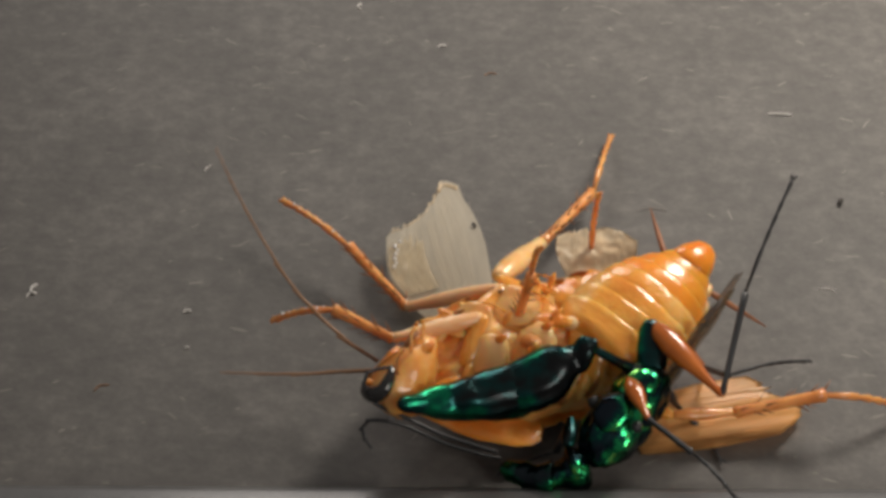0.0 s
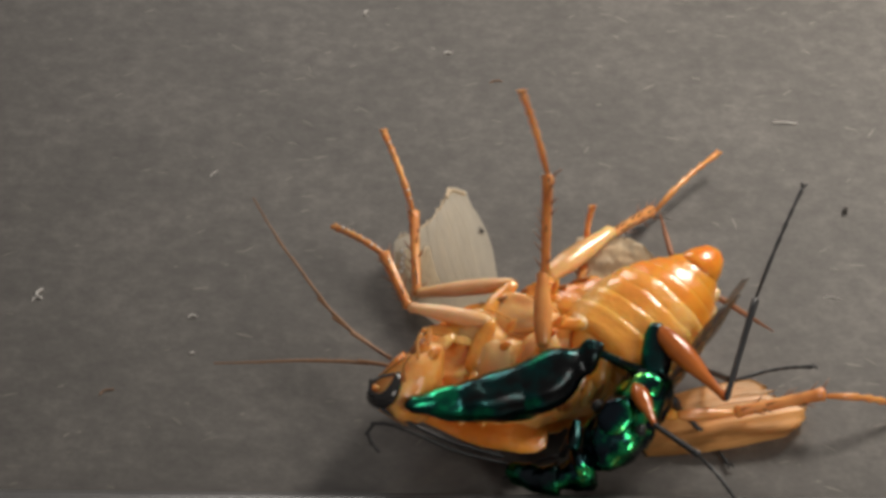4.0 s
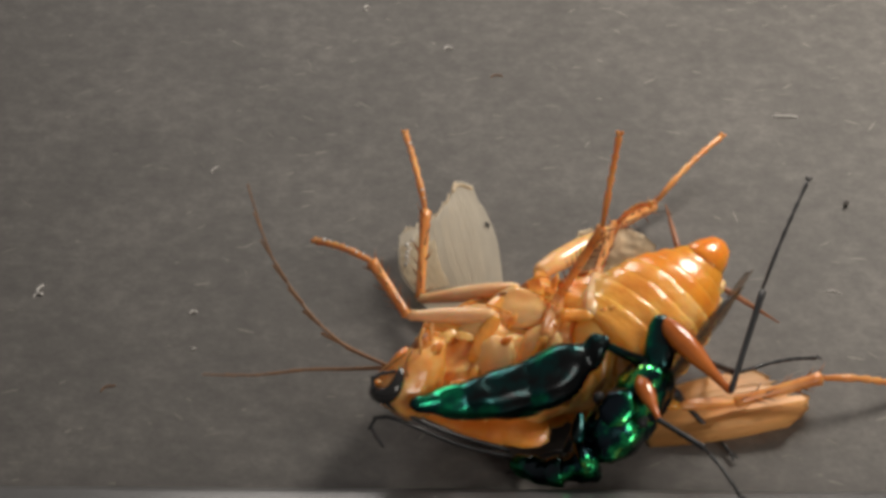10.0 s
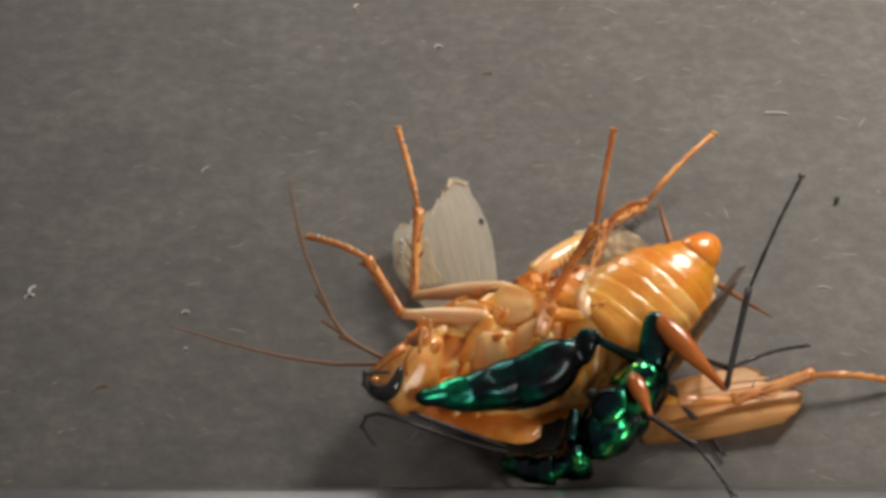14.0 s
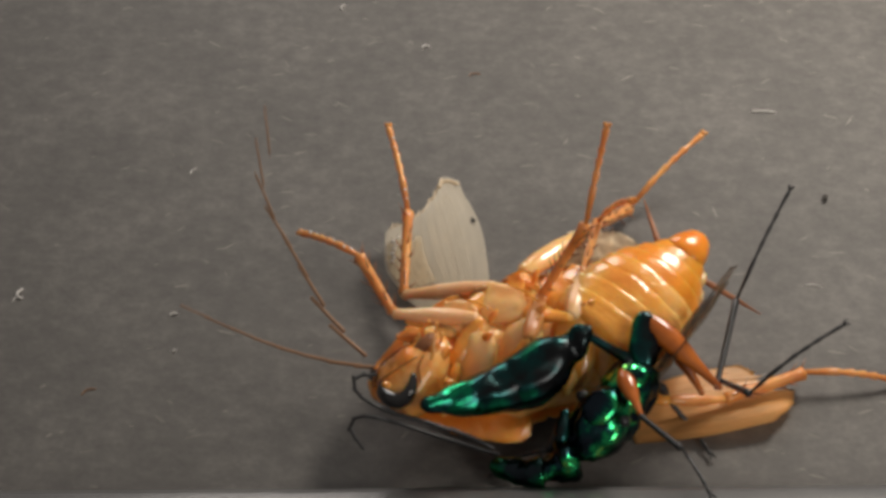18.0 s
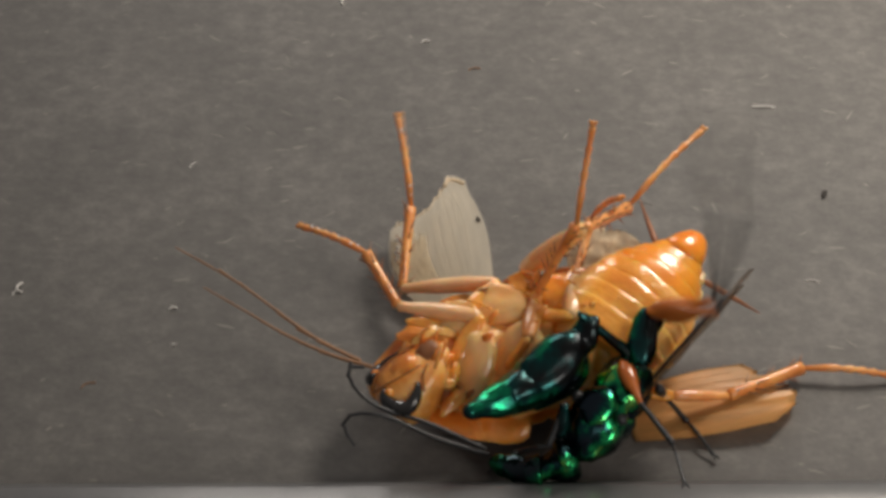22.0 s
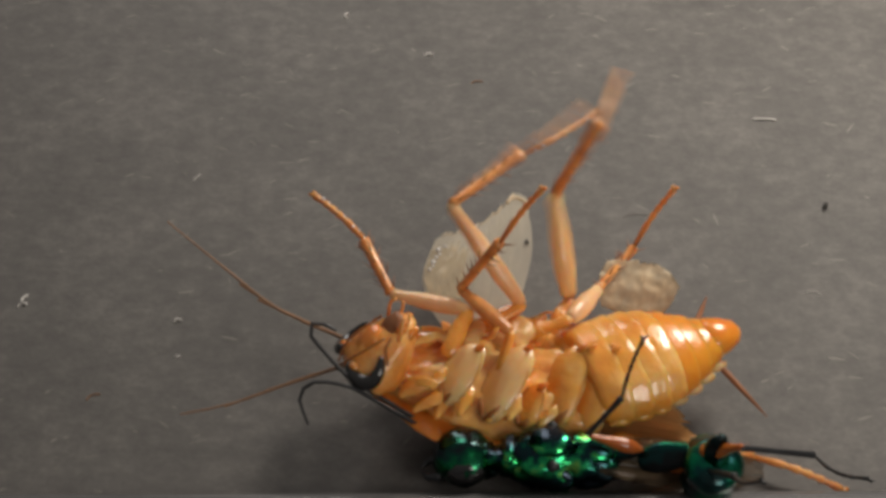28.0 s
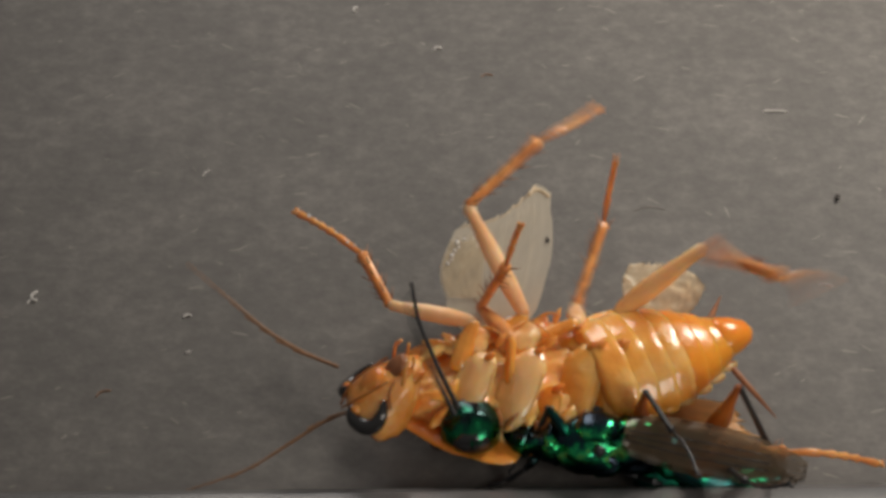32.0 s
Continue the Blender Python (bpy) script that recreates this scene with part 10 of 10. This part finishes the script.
    walk(WASP['near_feeler.5'], limb([(0, -9.91, -1.09, 2.66, 181, 29, 0), (9, -9.84, -1.65, 2.58, 181, 27, 0), (17, -9.8, -1.21, 2.78, 181, 26, 0), (22, -10.07, -1.46, 2.77, 178, 29, 0), (22.5, -10.47, -1.47, 2.98, 177, 28, 0), (23, -10.85, 0.68, 3.19, 177, 28, 0), (24, -11.56, 2.11, 3.25, 176, 28, 0), (25, -10.17, 2.53, 3.3, 174, 30, 1), (28, -9.3, 3.01, 3.41, 171, 34, 3), (30, -9.46, 3.11, 3.55, 168, 35, 3), (30.5, -9.2, 1.69, 2.34, 192, 16, -2), (31, -11.22, 0.06, 2.67, -176, -5, -1), (32, -9.01, -0.06, 8.44, 124, 43, 22)]))
    walk(WASP['near_feeler.6'], limb([(0, -10.46, -1.1, 2.97, 179, 31, 0), (9, -10.42, -1.66, 2.89, 179, 30, 0), (17, -10.43, -1.22, 3.09, 180, 26, 0), (22, -10.66, -1.44, 3.11, 176, 31, 0), (22.5, -11.09, -1.44, 3.32, 178, 28, 0), (23, -11.51, 0.71, 3.54, 178, 25, 0), (24, -12.21, 2.16, 3.61, 178, 27, 0), (25, -10.82, 2.6, 3.68, 176, 29, 0), (28, -9.92, 3.11, 3.84, 170, 35, 2), (30, -10.09, 3.25, 4.01, 168, 36, 3), (30.5, -9.8, 1.56, 2.52, -166, 14, -2), (31, -11.83, 0.02, 2.62, -178, -3, -2), (32, -9.19, 0.2, 8.73, 123, 43, 22)]))
    walk(WASP['near_feeler.7'], limb([(0, -11.02, -1.09, 3.3, 177, 32, 0), (9, -11, -1.65, 3.22, 178, 30, 0), (17, -11.06, -1.22, 3.39, 181, 26, -1), (22, -11.24, -1.4, 3.45, 176, 32, 0), (22.5, -11.71, -1.42, 3.65, 178, 28, 0), (23, -12.17, 0.73, 3.85, 181, 24, -1), (24, -12.87, 2.19, 3.94, 179, 26, -1), (25, -11.48, 2.64, 4.04, 178, 27, 0), (28, -10.54, 3.21, 4.27, 171, 34, 1), (30, -10.72, 3.39, 4.47, 168, 36, 3), (30.5, -10.38, 1.42, 2.66, -164, 11, -3), (31, -12.43, -0.01, 2.59, -180, 0, -3), (32, -9.36, 0.46, 9.02, 123, 43, 22)]))
    walk(WASP['near_feeler.8'], limb([(0, -11.56, -1.06, 3.64, 178, 32, 0), (9, -11.57, -1.63, 3.56, 178, 31, 0), (17, -11.68, -1.23, 3.7, 180, 25, -1), (22, -11.81, -1.36, 3.81, 177, 31, 0), (22.5, -12.33, -1.4, 3.98, 179, 27, 0), (23, -12.85, 0.71, 4.16, 181, 23, -1), (24, -13.54, 2.2, 4.27, 180, 25, -1), (25, -12.14, 2.67, 4.39, 179, 26, 0), (28, -11.15, 3.31, 4.69, 174, 31, 0), (30, -11.33, 3.52, 4.94, 169, 35, 2), (30.5, -10.97, 1.25, 2.79, -161, 8, -2), (31, -13.04, -0.02, 2.58, -179, -1, -2), (32, -9.53, 0.73, 9.32, 123, 43, 22)]))
    walk(WASP['near_feeler.9'], limb([(0, -12.1, -1.04, 3.97, 181, 28, 0), (9, -12.13, -1.61, 3.89, 178, 31, 0), (17, -12.3, -1.23, 3.99, 182, 25, 0), (22, -12.39, -1.33, 4.15, 179, 27, 0), (22.5, -12.96, -1.39, 4.29, 180, 25, 0), (23, -13.51, 0.7, 4.44, 182, 23, 0), (24, -14.22, 2.2, 4.58, 184, 21, 0), (25, -12.82, 2.68, 4.71, 185, 20, -1), (28, -11.79, 3.37, 5.07, 181, 25, 0), (30, -11.97, 3.64, 5.39, 170, 34, 3), (30.5, -11.55, 1.05, 2.87, -159, 5, 0), (31, -13.65, -0.03, 2.57, -178, -3, -2), (32, -9.7, 0.99, 9.61, 123, 43, 22)]))
    walk(WASP['near_feeler.10'], limb([(0, -12.65, -1.06, 4.27, 185, 25, 0), (9, -12.69, -1.6, 4.23, 179, 29, 1), (17, -12.92, -1.26, 4.29, 182, 24, 0), (22, -12.98, -1.33, 4.46, 186, 22, 0), (22.5, -13.59, -1.39, 4.59, 187, 20, 0), (23, -14.19, 0.68, 4.73, 186, 18, 0), (24, -14.9, 2.16, 4.85, 189, 15, 0), (25, -13.51, 2.63, 4.97, 192, 11, 0), (28, -12.47, 3.36, 5.39, 186, 19, 0), (30, -12.6, 3.75, 5.83, 179, 26, 0), (30.5, -12.12, 0.83, 2.93, -158, 5, 0), (31, -14.25, -0.05, 2.54, -177, -4, 0), (32, -9.87, 1.25, 9.9, 121, 44, 25)]))
    walk(WASP['near_feeler.11'], limb([(0, -13.23, -1.11, 4.53, 174, 6, 0), (9, -13.27, -1.59, 4.55, 170, 11, 0), (17, -13.55, -1.28, 4.56, 174, 7, 0), (22, -13.59, -1.39, 4.7, 177, 2, 0), (22.5, -14.24, -1.47, 4.83, 177, 3, 0), (23, -14.87, 0.6, 4.95, 176, 4, 0), (24, -15.6, 2.05, 5.03, -179, -1, 0), (25, -14.22, 2.48, 5.11, -175, -6, 0), (28, -13.16, 3.29, 5.62, 179, 0, 0), (30, -13.3, 3.77, 6.16, 178, 2, 0), (30.5, -12.68, 0.6, 2.98, -171, -10, 0), (31, -14.86, -0.08, 2.5, -175, -6, 0), (32, -10.03, 1.52, 10.2, 115, 45, 29)]))
    walk(WASP['near_feeler.12'], limb([(0, -13.82, -1.05, 4.59, -179, 0, 0), (9, -13.86, -1.49, 4.67, -177, -3, 0), (17, -14.19, -1.21, 4.64, -171, -10, 0), (22, -14.22, -1.36, 4.72, -173, -7, 0), (22.5, -14.9, -1.43, 4.86, -173, -9, 0), (23, -15.57, 0.65, 5, -171, -10, 0), (24, -16.3, 2.04, 5.02, -164, -18, 2), (25, -14.93, 2.42, 5.04, -156, -24, 5), (28, -13.88, 3.3, 5.62, -157, -23, 5), (30, -14.05, 3.79, 6.19, -162, -19, 3), (30.5, -13.25, 0.51, 2.88, -172, -10, 0), (31, -15.46, -0.14, 2.43, -171, -10, 0), (32, -10.16, 1.79, 10.5, 111, 46, 32)]))
    walk(WASP['near_feeler.13'], limb([(0, -14.41, -1.06, 4.59, -144, -33, 0), (9, -14.47, -1.52, 4.64, -133, -38, 6), (17, -14.8, -1.31, 4.53, -124, -43, 13), (22, -14.83, -1.43, 4.65, -140, -36, 2), (22.5, -15.54, -1.51, 4.76, -133, -38, 6), (23, -16.23, 0.54, 4.88, -130, -41, 9), (24, -16.92, 1.86, 4.81, -128, -41, 10), (25, -15.52, 2.16, 4.75, -127, -42, 11), (28, -14.48, 3.05, 5.35, -118, -45, 17), (30, -14.71, 3.58, 5.95, -138, -37, 3), (30.5, -13.82, 0.43, 2.78, -174, -6, -11), (31, -16.05, -0.24, 2.33, -170, -11, -10), (32, -10.27, 2.07, 10.81, 111, 46, 21)]))
    walk(WASP['near_feeler.14'], limb([(0, -14.79, -1.34, 4.28, -73, -47, 0), (9, -14.78, -1.85, 4.28, -53, -42, 14), (17, -15.05, -1.68, 4.11, -49, -40, 17), (22, -15.21, -1.75, 4.29, -65, -45, 6), (22.5, -15.89, -1.88, 4.36, -65, -45, 6), (23, -16.56, 0.14, 4.43, -66, -45, 6), (24, -17.25, 1.44, 4.35, -64, -45, 6), (25, -15.84, 1.74, 4.28, -65, -45, 6), (28, -14.71, 2.61, 4.85, -66, -45, 5), (30, -15.16, 3.18, 5.5, -99, -47, -20), (30.5, -14.4, 0.37, 2.72, -174, -7, -60), (31, -16.64, -0.34, 2.21, -171, -10, -60), (32, -10.37, 2.35, 11.12, 111, 46, -28)]))
    walk(WASP['near_feeler.15'], limb([(0, -14.68, -1.71, 3.87, -43, -37, 0), (9, -14.51, -2.21, 3.88, -41, -36, 1), (17, -14.72, -2.06, 3.69, -42, -37, 0), (22, -15.03, -2.14, 3.86, -46, -38, -2), (22.5, -15.7, -2.29, 3.91, -44, -37, 0), (23, -16.36, -0.3, 3.95, -42, -36, 0), (24, -17.04, 1, 3.87, -43, -37, 0), (25, -15.63, 1.29, 3.79, -44, -37, 0), (28, -14.51, 2.16, 4.35, -59, -44, -10), (30, -15.24, 2.69, 4.96, -68, -46, -16), (30.5, -14.98, 0.31, 2.65, -174, -7, -80), (31, -17.23, -0.43, 2.11, -171, -10, -80), (32, -10.48, 2.63, 11.43, 111, 46, -48)]))


motions()
